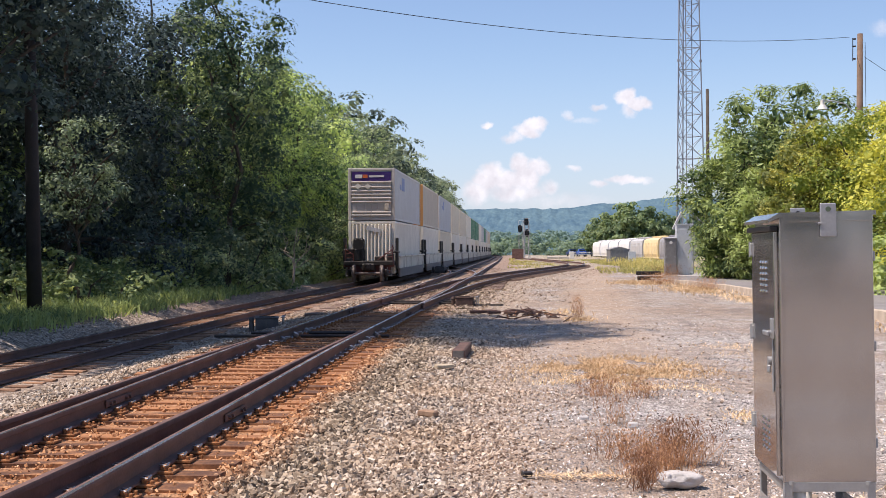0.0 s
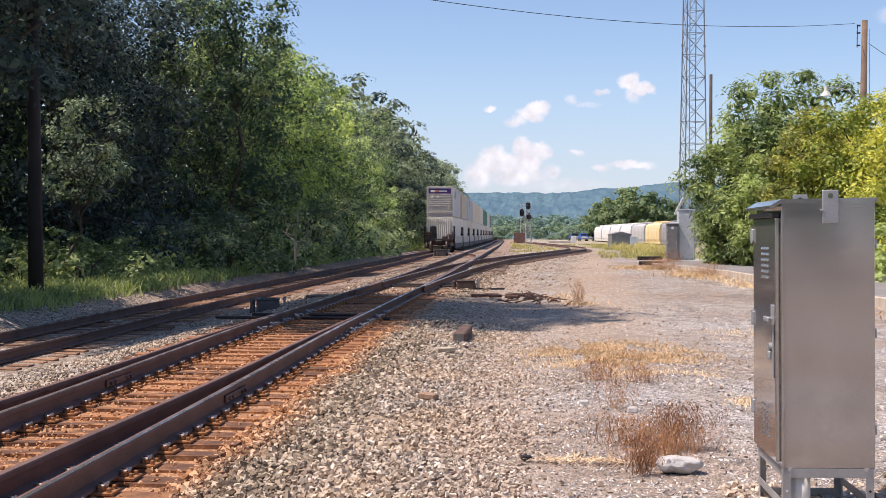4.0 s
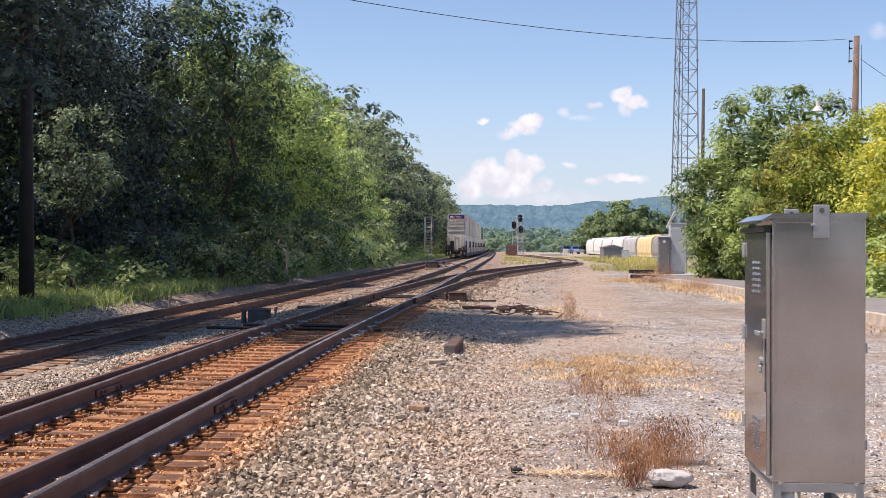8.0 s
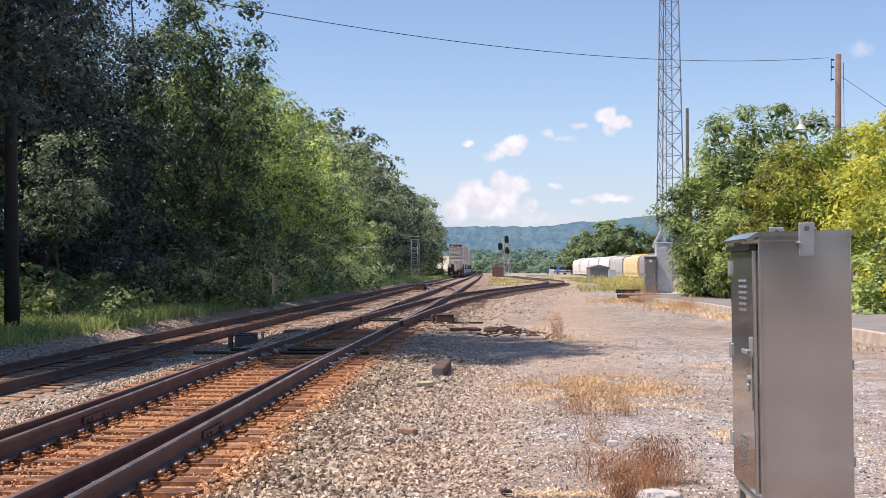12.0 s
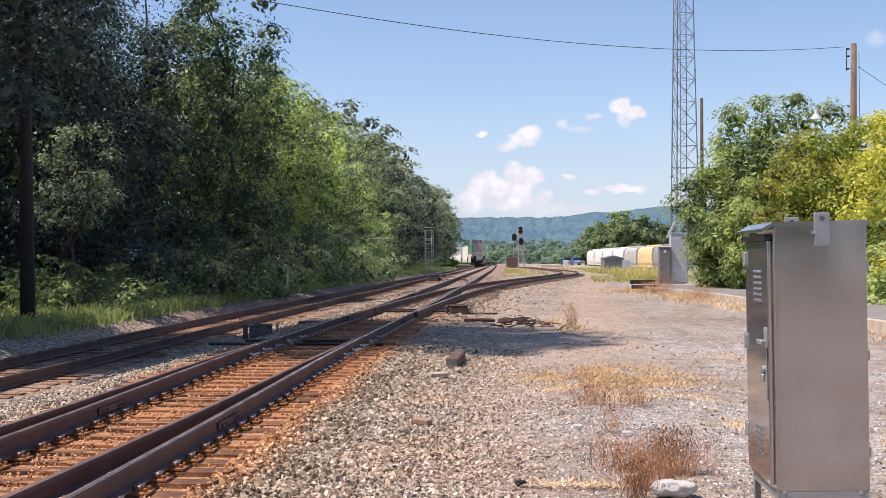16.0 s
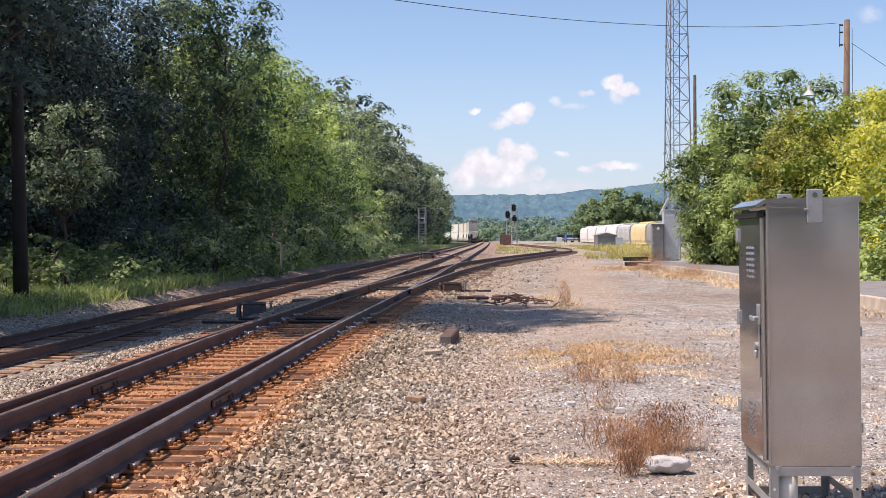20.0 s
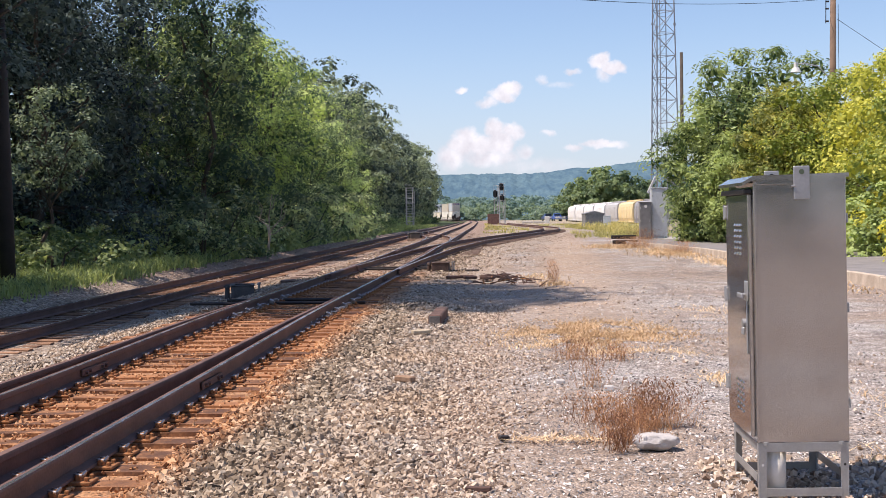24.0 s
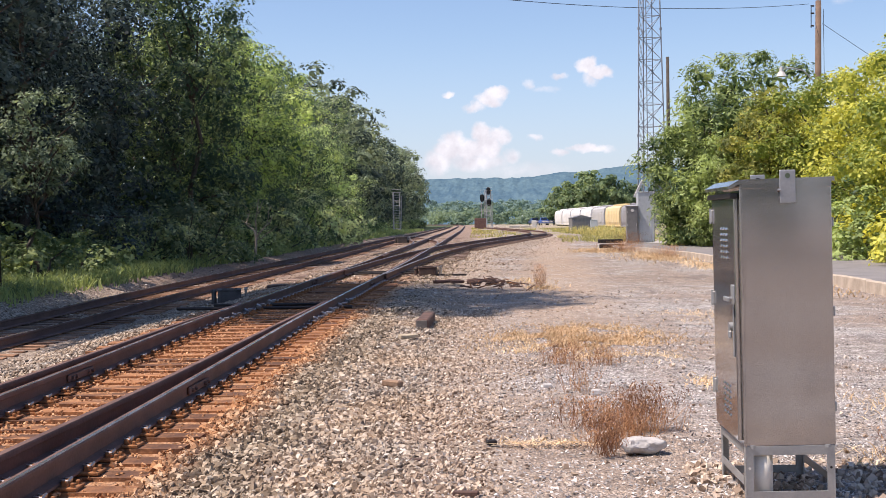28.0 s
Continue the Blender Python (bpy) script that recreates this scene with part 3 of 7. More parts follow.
    if style == "smooth":
        for sx in (-1, 1):
            bm = bmesh.new()
            box(bm, (0.012, 1.5, 0.75), (sx * (WID / 2 - 0.022), -BOX_L / 2 + 5.0, height - 0.7))
            box(bm, (0.012, 0.8, 0.28), (sx * (WID / 2 - 0.022), -BOX_L / 2 + 3.5, height - 0.9))
            part("side_mark", bm, MARK_BLUE, c)
    return c


def wheelset():
    bm = bmesh.new()
    rod(bm, (-0.95, 0, 0), (0.95, 0, 0), 0.08, sides=10)
    for sx in (-1, 1):
        rod(bm, (sx * 0.69, 0, 0), (sx * 0.72, 0, 0), 0.485, sides=24)
        rod(bm, (sx * 0.72, 0, 0), (sx * 0.83, 0, 0), 0.455, sides=24)
        for k in range(6):
            a = k * math.pi / 3
            box(bm, (0.02, 0.10, 0.24), (sx * 0.84, 0.27 * math.cos(a), 0.27 * math.sin(a)), 0, pose(0, 0, 0, math.degrees(a) - 90, 0, 0))
    return bm


def truck(car, y):
    """A four-wheel bogie under a car."""
    for sx in (-1, 1):
        bm = bmesh.new()
        box(bm, (0.14, 2.3, 0.16), (sx * 1.0, y, 0.62), 0.04)
        box(bm, (0.16, 0.9, 0.34), (sx * 1.0, y, 0.45), 0.05)
        for k in (-0.88, 0.88):
            box(bm, (0.2, 0.34, 0.3), (sx * 1.0, y + k, 0.47), 0.05)
        for k in (-0.2, 0, 0.2):
            rod(bm, (sx * 1.0, y + k, 0.3), (sx * 1.0, y + k, 0.6), 0.08)
        part("side_frame", bm, IRON_DARK, car)
    bm = bmesh.new()
    box(bm, (2.0, 0.4, 0.28), (0, y, 0.62), 0.05)
    part("bolster", bm, IRON_DARK, car)
    out = []
    for k in (-0.88, 0.88):
        w = part("wheelset", wheelset(), WHEEL, car)
        w.location = (0, y + k, 0.46)
        out.append(w)
    return out


def well_car():
    """A low double-stack car: side sills, end platforms, bogies."""
    c = thing("well_car", "low cream and dark double-stack well car on rails", "railway wagon", "cars of the train")
    for sx in (-1, 1):
        bm = bmesh.new()
        box(bm, (0.12, 15.9, 0.62), (sx * 1.47, 0, 1.02), 0.02)
        for i in range(10):
            box(bm, (0.012, 0.06, 0.58), (sx * 1.533, -7.2 + i * 1.6, 1.02), 0.003)
        box(bm, (0.22, 16.4, 0.10), (sx * 1.49, 0, 1.38), 0.02)
        part("side_sill", bm, WELL, c, "cream painted side sill")
        # lower band of the car's side, in a darker brown
        bm = bmesh.new()
        box(bm, (0.13, 15.2, 0.50), (sx * 1.475, 0, 0.46), 0.03)
        part("lower_sill", bm, WELL_LOW, c, "dark brown lower sill")
        for sy in (-1, 1):
            bm = bmesh.new()
            box(bm, (0.16, 0.34, 1.7), (sx * 1.44, sy * 8.35, 1.55), 0.03)
            box(bm, (0.30, 0.9, 0.12), (sx * 1.40, sy * 8.35, 1.62), 0.03)
            part("end_post", bm, BLACK, c)
    bm = bmesh.new()
    box(bm, (2.8, 15.8, 0.08), (0, 0, 0.36), 0.01)
    part("well_floor", bm, IRON_DARK, c)
    sets = []
    for sy in (-1, 1):
        bm = bmesh.new()
        box(bm, (2.7, 1.5, 0.26), (0, sy * 8.75, 1.02), 0.04)
        box(bm, (0.7, 1.7, 0.4), (0, sy * 8.85, 0.8), 0.06)
        part("end_platform", bm, IRON_DARK, c)
        sets += truck(c, sy * 8.9)
    return c, sets


def rear_details(c):
    """The hand brake, ladders, rails and coupler on the last car's end."""
    y = -9.35
    bm = bmesh.new()
    for x in (-1.28, -0.85, 0.85, 1.28):
        rod(bm, (x, y, 0.95), (x, y, 2.0 if abs(x) > 1 else 1.55), 0.022)
    for z in (1.35, 1.55):
        rod(bm, (-1.28, y, z), (-0.85, y, z), 0.02)
        rod(bm, (0.85, y, z), (1.28, y, z), 0.02)
    for sx in (-1, 1):
        rod(bm, (sx * 1.28, y, 2.0), (sx * 1.28, y + 1.0, 1.7), 0.02)
        rod(bm, (sx * 0.5, y - 0.05, 1.2), (sx * 1.25, y + 0.1, 1.75), 0.03)
    part("grab_rail", bm, MAROON, c, "maroon tubular grab rails")
    bm = bmesh.new()
    for sx in (-1, 1):
        for z in (0.35, 0.6):
            rod(bm, (sx * 1.25, y - 0.02, z), (sx * 1.0, y - 0.02, z), 0.016)
        for x in (1.0, 1.25):
            rod(bm, (sx * x, y - 0.02, 0.3), (sx * x, y - 0.02, 1.0), 0.016)
    part("step", bm, IRON_GREY, c, "pale steel sill steps")
    bm = bmesh.new()
    box(bm, (2.75, 0.16, 0.34), (0, y + 0.02, 0.98), 0.03)
    part("end_beam", bm, MAROON, c, "maroon end beam")
    bm = bmesh.new()
    box(bm, (1.2, 0.55, 0.75), (-0.85, y + 0.4, 1.45), 0.08)
    box(bm, (2.2, 0.4, 0.55), (0, y + 0.9, 0.72), 0.06)
    box(bm, (0.35, 0.5, 0.5), (1.15, y + 0.4, 1.3), 0.06)
    rod(bm, (-1.25, y + 0.15, 1.15), (-0.2, y + 0.15, 1.15), 0.16, sides=14)
    box(bm, (0.5, 0.4, 0.3), (0.55, y + 0.3, 1.25), 0.06)
    part("brake_gear", bm, IRON_DARK, c, "dark brake cylinder and air tank")
    bm = bmesh.new()
    box(bm, (2.3, 0.12, 0.35), (0, y + 0.1, 0.66), 0.03)
    box(bm, (0.5, 0.3, 0.35), (0.0, y + 0.1, 0.72), 0.05)
    part("draft_sill", bm, MAROON, c, "dirty maroon draft sill")
    bm = bmesh.new()
    rod(bm, (0, y + 0.1, 0.85), (0, y - 0.55, 0.85), 0.10)
    box(bm, (0.34, 0.30, 0.34), (0.02, y - 0.62, 0.85), 0.07)
    box(bm, (0.12, 0.2, 0.26), (-0.16, y - 0.78, 0.85), 0.04)
    part("coupler", bm, IRON_DARK, c)
    bm = bmesh.new()
    rod(bm, (-0.55, y - 0.08, 1.2), (-0.55, y - 0.08, 1.9), 0.06)
    box(bm, (0.5, 0.3, 0.7), (-0.55, y + 0.05, 1.45), 0.06)
    box(bm, (0.62, 0.2, 0.9), (-0.55, y + 0.1, 1.95), 0.12)
    rod(bm, (-0.55, y - 0.18, 2.05), (-0.55, y - 0.12, 2.05), 0.30, sides=20)
    rod(bm, (-0.55, y - 0.10, 1.0), (-0.2, y - 0.12, 0.5), 0.04)
    part("brake_stand", bm, BLACK, c, "black hand-brake housing with round wheel")
    bm = bmesh.new()
    rod(bm, (0.35, y - 0.05, 0.8), (0.42, y - 0.3, 0.45), 0.025)
    rod(bm, (0.42, y - 0.3, 0.45), (0.36, y - 0.34, 0.25), 0.025)
    part("air_hose", bm, BLACK, c)


STACKS = [("rear", "low"), ("tan", "w"), ("bg", "cr"), ("cr", "w"), ("cr", "w"), ("w", "w"), ("gn", "w"), ("gn", "cr"), ("w", "w"), ("gr", "w"),
          ("gn", "w"), ("gr", "cr"), ("cr", "w"), ("tan", "w"), ("w", "w"), ("gr", "w"), ("cr", "cr"), ("bg", "w"), ("w", "w"), ("gn", "w"), ("cr", "w"), ("w", "w"), ("tan", "w"), ("gr", "w")]
PITCH = 18.6


def build_train():
    """Returns (thing, metres from the train's rear container end, height above the rail) for all that rolls, and the turning wheels."""
    kinds = {
        "rear": container("grey", "door_grey", "grey container with ribbed doors and a purple panel", "smooth", mark="panel"),
        "low": container("white", "white", "white container with folded end wall in a well car", "ribbed"),
        "tan": container("tan", "orange", "tan container with orange doors stacked on another", "plain"),
        "bg": container("blue_grey", "blue_grey", "blue-grey container stacked on another", "smooth"),
        "cr": container("cream", "cream", "cream container of a stacked train", "plain"),
        "w": container("white", "white", "plain white container of a stacked train", "plain"),
        "gn": container("green", "green", "dark green container stacked on another", "plain"),
        "gr": container("grey", "grey", "grey container stacked on another", "plain")}
    used, rolling = set(), []
    car, sets = well_car()
    for i, pair in enumerate(STACKS):
        s = BOX_L / 2 + i * PITCH
        one = car if i == len(STACKS) - 1 else copy_thing(car, Matrix())
        rolling.append((one, s, 0.0))
        if i == 0:
            last = one
        for kind, z in zip(pair, (3.36, 0.42)):
            ob = kinds[kind]
            if kind in used:
                ob = copy_thing(ob, Matrix())
            used.add(kind)
            rolling.append((ob, s, z))
    rear_details(last)
    turning = [w for w in last.children if w.name.startswith("wheelset") and w.location.y < 0]
    return rolling, turning


ROLLING, TURNING = build_train()


def motions():
    """The train draws away along the far track and round the bend; the wheels of its last bogie turn."""
    for ob, s, z in ROLLING:
        rows = [(t, on_track(SPEED(t) + s) @ pose(0, 0, z)) for t in np.arange(0, 28.01, 1.0)]
        walk(ob, rows)
    for w in TURNING:
        y = w.location.y
        walk(w, [(k / FPS, pose(0, y, 0.46, -math.degrees((SPEED(k / FPS) - 70) / 0.46) % 360)) for k in range(0, 28 * FPS + 1)])

# ---- plants ----


def kites(centres, normals, sizes, rng, aspect=0.55, fold=0.25):
    """Folded four-cornered leaves, each its own island."""
    n = len(centres)
    a = rng.normal(size=(n, 3))
    nor = normals / np.maximum(np.linalg.norm(normals, axis=1, keepdims=True), 1e-6)
    t = np.cross(nor, a)
    t /= np.maximum(np.linalg.norm(t, axis=1, keepdims=True), 1e-6)
    b = np.cross(nor, t)
    L, W = sizes[:, None], sizes[:, None] * aspect
    v = np.empty((n, 4, 3))
    v[:, 0] = centres - t * L * 0.5
    v[:, 1] = centres + b * W * 0.5 + nor * L * fold * 0.3
    v[:, 2] = centres + t * L * 0.5
    v[:, 3] = centres - b * W * 0.5 + nor * L * fold * 0.3
    return v.reshape(-1, 3)


def quads(name, v, mat, parent=None, label=""):
    f = np.arange(len(v)).reshape(-1, 4)
    me = bpy.data.meshes.new(name)
    me.vertices.add(len(v))
    me.vertices.foreach_set("co", v.astype(np.float32).ravel())
    me.loops.add(len(v))
    me.loops.foreach_set("vertex_index", f.ravel().astype(np.int32))
    me.polygons.add(len(f))
    me.polygons.foreach_set("loop_start", np.arange(0, len(v), 4, dtype=np.int32))
    me.polygons.foreach_set("loop_total", np.full(len(f), 4, dtype=np.int32))
    me.update(calc_edges=True)
    return finish(name, me, mat, parent, label)


def limb(bm, a, b, r1, r2, bend, rng, steps=4, sides=7):
    a, b = Vector(a), Vector(b)
    last, lr = a, r1
    for i in range(1, steps + 1):
        u = i / steps
        p = a.lerp(b, u) + Vector(rng.normal(size=3) * bend * (1 - abs(2 * u - 1)))
        r = r1 + (r2 - r1) * u
        rod(bm, last, p, lr, r, sides)
        last, lr = p, r
    return last


def unit(v):
    return v / np.maximum(np.linalg.norm(v, axis=-1, keepdims=True), 1e-6)


def crown_leaves(rng, pads, subs, per, leaf, outward=0.6, droop=0.5, aspect=0.6, inner=34, spread=0.36):
    """Leaves in sprays on the upper and outer side of each pad (x, y, z, radius): lit tops, ragged rims, dark undersides and gaps."""
    n = len(pads)
    mid = pads[:, :3].mean(axis=0)
    out = unit(pads[:, :3] - mid)[:, None]
    r = pads[:, None, 3:]
    d = unit(rng.normal(size=(n, subs, 3)) + out * outward + np.array([0, 0, 0.6]))
    hub = pads[:, None, :3] + d * r * rng.uniform(0.62, 1.08, (n, subs, 1)) * np.array([1.0, 1.0, 0.70])
    face = unit(d * 0.75 + np.array([0, 0, 0.75]) + rng.normal(size=d.shape) * 0.18)
    t1 = unit(np.cross(face, rng.normal(size=d.shape)))
    t2 = np.cross(face, t1)
    a = rng.uniform(0, 2 * np.pi, (n, subs, per, 1))
    q = np.sqrt(rng.uniform(0.02, 1.0, (n, subs, per, 1)))
    ray = t1[:, :, None] * np.cos(a) + t2[:, :, None] * np.sin(a)
    rs = (r * spread * rng.uniform(0.7, 1.25, (n, subs, 1)))[:, :, None]
    p = hub[:, :, None] + ray * q * rs + face[:, :, None] * rs * rng.normal(size=q.shape) * 0.14
    p[..., 2:] -= droop * rs * q ** 2
    nrm = face[:, :, None] + ray * q * 0.55 + rng.normal(size=p.shape) * 0.24
    # the dense inside of each pad: broad overlapping sprays
    e = unit(rng.normal(size=(n, inner, 3)))
    core = pads[:, None, :3] + e * r * rng.uniform(0.25, 0.72, (n, inner, 1)) * np.array([1.0, 1.0, 0.75])
    size = np.minimum(pads[:, 3:] * rng.uniform(0.45, 0.75, (n, inner)), 2.1 * leaf)
    cs = np.concatenate([p.reshape(-1, 3), core.reshape(-1, 3)])
    ns = np.concatenate([nrm.reshape(-1, 3), (e + rng.normal(size=e.shape) * 0.3).reshape(-1, 3)])
    ss = np.concatenate([leaf * rng.uniform(0.65, 1.35, p.shape[0] * subs * per), size.ravel()])
    return kites(cs, ns, ss, rng, aspect)


def tree(seed, height, radius, leaf, mat, label, pads=46, subs=14, per=13, low=0.08, trunk=0.25, group="trees beside the line", aspect=0.55, droop=0.5, skirt=True, spread=0.36, inner=34, puff=1.0):
    """Tapered trunk, limbs, and a crown of leaf pads with gaps between them."""
    rng = np.random.default_rng(seed)
    t = thing("tree", label, "tree", group)
    bm = bmesh.new()
    top = (rng.normal() * 0.5, rng.normal() * 0.5, height * 0.68)
    limb(bm, (0, 0, -0.2), top, trunk, trunk * 0.2, 0.25, rng, 6)
    c0, rz = height * (1 + low) / 2, height * (1 - low) / 2
    pts = []
    for i in range(pads):
        core = i < pads * 0.22
        best, far = None, -1.0
        for _ in range(5):
            d = unit(rng.normal(size=3))
            k = rng.uniform(0.15, 0.45) if core else rng.uniform(0.66, 0.98)
            lump = 1 + 0.22 * noise.noise(tuple(d * 1.7 + seed))
            p = np.array([0, 0, c0]) + d * k * lump * np.array([radius, radius, rz])
            p[:2] *= 1.0 - 0.35 * max(0.0, (p[2] - c0) / rz)
            gap = min((np.linalg.norm(p - np.array(o[:3])) for o in pts), default=9.0)
            if gap > far:
                best, far = p, gap
        pts.append((*best, puff * radius * (0.42 if core else rng.uniform(0.20, 0.36))))
    if skirt:
        for i in range(pads // 4):
            a, q = rng.uniform(0, 2 * math.pi), radius * rng.uniform(0.45, 0.9)
            pts.append((q * math.cos(a), q * math.sin(a), height * rng.uniform(0.05, 0.34), radius * rng.uniform(0.18, 0.28)))
    pts = np.array(pts)
    # no pad hangs apart from the rest of the crown
    for p in pts:
        gap = np.linalg.norm(pts[:, :3] - p[:3], axis=1) - 0.8 * (pts[:, 3] + p[3])
        if np.sort(gap)[1] > 0.0:
            p[:3] += (np.array([0.0, 0.0, c0]) - p[:3]) * min(0.5, (np.sort(gap)[1] + 0.2 * radius) / np.linalg.norm(p[:3] - np.array([0.0, 0.0, c0])))
    for p in pts[:: max(len(pts) // 10, 1)]:
        z = max(min(p[2] * 0.7, height * 0.62), height * 0.15)
        limb(bm, (top[0] * z / height, top[1] * z / height, z), p[:3], trunk * 0.35, 0.03, 0.2, rng, 3, 5)
    part("trunk", bm, BARK, t)
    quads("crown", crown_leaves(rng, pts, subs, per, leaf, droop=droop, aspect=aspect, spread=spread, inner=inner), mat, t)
    return t


def put(ob, x, y, scale=1.0, turn=0.0, sink=0.0, z=None):
    zz = ground_z(x, y) if z is None else z
    return pose(x, y, zz - sink, 0, 0, turn) @ Matrix.Diagonal((scale, scale, scale, 1))


def plant(originals, spots):
    """Stands the originals, then copies of them, at (x, y, scale, turn, kind)."""
    used = set()
    for x, y, s, a, k in spots:
        ob = originals[k]
        if k in used:
            copy_thing(ob, put(ob, x, y, s, a))
        else:
            used.add(k)
            ob.matrix_basis = put(ob, x, y, s, a)


WOOD_EDGE = knots([(10, -14.5), (30, -13.8), (60, -12.2), (100, -11.9), (130, -12.3), (150, -13.3), (170, -15.0), (190, -16.7), (210, -18.2), (240, -17.0), (300, -16.4), (360, -17.8)])


def build_tree_line():
    edge = "at the edge of the wood"
    big = [tree(11, 15, 5.0, 0.145, LEAF_SHADED, "tall leafy tree in shade-dark colour " + edge, 46, 18, 14, 0.06, 0.30, inner=44),
           tree(12, 14, 4.6, 0.18, LEAF_GREEN, "tall green leafy tree " + edge, 40, 14, 13, 0.06, 0.28, inner=52),
           tree(13, 13, 4.2, 0.18, LEAF_LIME, "yellowing green tree " + edge, 38, 14, 13, 0.20, 0.22, inner=40),
           tree(14, 16, 5.2, 0.16, LEAF_GREEN, "broad green tree of the wood", 46, 17, 13, 0.06, 0.32, inner=50),
           tree(15, 14, 4.8, 0.30, LEAF_DARK, "green tree of the far end of the wood", 44, 10, 9, 0.06, 0.28, inner=18),
           tree(16, 13.5, 4.6, 0.30, LEAF_DARK, "dark green tree of the far end of the wood", 44, 10, 9, 0.06, 0.28, inner=18),
           tree(17, 19.5, 3.7, 0.14, LEAF_SHADED, "very tall tree with shade-dark leaf colour overhanging the verge", 130, 13, 12, 0.33, 0.36, skirt=False, inner=46),
           tree(18, 12, 3.5, 0.13, LEAF_SHADED, "leafy tree in shade-dark colour round the wooden pole", 84, 13, 12, 0.36, 0.2, skirt=False, inner=50),
           tree(19, 6.4, 2.0, 0.11, LEAF_SPRAY_LIT, "small tree coloured pale as if sunlit before the dark wood", 26, 12, 11, 0.34, 0.10, skirt=False),
           tree(20, 15.5, 3.1, 0.15, LEAF_GREEN, "tall narrow green tree at the wood's edge, lit from behind", 64, 15, 13, 0.18, 0.15, inner=46, puff=1.15)]
    rng = random.Random(5)
    # second kind 6 and first kind 0: out of view, added to shade tracks
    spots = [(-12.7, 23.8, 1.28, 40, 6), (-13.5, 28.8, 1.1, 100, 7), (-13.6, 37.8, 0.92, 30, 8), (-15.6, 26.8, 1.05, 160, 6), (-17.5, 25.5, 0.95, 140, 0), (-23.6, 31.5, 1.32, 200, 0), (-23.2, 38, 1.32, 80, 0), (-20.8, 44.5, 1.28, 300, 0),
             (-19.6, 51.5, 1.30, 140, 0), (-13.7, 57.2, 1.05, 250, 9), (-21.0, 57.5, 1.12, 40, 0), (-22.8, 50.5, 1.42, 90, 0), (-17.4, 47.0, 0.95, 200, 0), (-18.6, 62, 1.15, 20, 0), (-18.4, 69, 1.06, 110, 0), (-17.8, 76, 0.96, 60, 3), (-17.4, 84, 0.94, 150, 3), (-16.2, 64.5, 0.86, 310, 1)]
    y = 74.5
    while y < 345:
        kind = rng.choice((1, 3, 1, 1)) if y < 125 else rng.choice((4, 4, 5))
        h = (15, 14, 13, 16, 14, 13.5)[kind]
        s = rng.uniform(13.6, 14.8) / h if y < 96 else (rng.uniform(14.2, 15.4) / h if y < 125 else rng.uniform(1.10, 1.28))
        x = WOOD_EDGE(y) - 4.9 * s + rng.uniform(-0.6, 0.6)
        spots.append((x, y, s, rng.uniform(0, 360), kind))
        y += 7.2 if y < 130 else 9.5
    for k in range(9):
        y = 32 + k * 15.5
        spots.append((WOOD_EDGE(y) - 10.5 + rng.uniform(-1.5, 1.5), y, rng.uniform(1.05, 1.2) if not 70 < y < 110 else 0.9, rng.uniform(0, 360), rng.choice((4, 5)) if y > 112 else (1, 3)[k % 2]))
    # lower yellowing trees at the edge, and the closed inside of the wood
    spots += [(-15.8, 70.5, 0.98, 30, 2), (-15.6, 77, 1.14, 100, 2), (-15.6, 85, 1.16, 220, 2), (-14.8, 103, 0.7, 300, 2), (-14.4, 95, 0.62, 170, 1), (-13.9, 117, 0.62, 40, 1)]
    for k in range(7):
        spots.append((-27.5 - 2.0 * (k % 2), 29 + k * 12.5, 1.0 if k < 3 else 0.9, k * 67, 4 + k % 2))
    # unseen trees added behind the viewer, to darken what the cabinet mirrors
    for x in range(-30, 31, 10):
        spots.append((x, -42 - rng.uniform(0, 4), 1.15, rng.uniform(0, 360), rng.choice((4, 5))))
    plant(big, spots)


def shrub(seed, height, radius, mat, label, pads=24, subs=6, per=8, leaf=0.22, group="shrubs along the line"):
    rng = np.random.default_rng(seed)
    t = thing("shrub", label, "shrub", group)
    bm = bmesh.new()
    pts = []
    for i in range(pads):
        a, r = rng.uniform(0, 2 * math.pi), radius * rng.uniform(0, 1) ** 0.6
        z = height * rng.uniform(0.12, 0.92) * (1 - 0.45 * (r / radius) ** 2)
        pts.append((r * math.cos(a), r * math.sin(a), z, radius * rng.uniform(0.2, 0.34)))
    pts = np.array(pts)
    for p in pts[::4]:
        limb(bm, (p[0] * 0.15, p[1] * 0.15, -0.1), p[:3], 0.04, 0.012, 0.08, rng, 3, 5)
    part("stem", bm, BARK, t)
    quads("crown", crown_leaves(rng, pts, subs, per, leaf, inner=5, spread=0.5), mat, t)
    return t


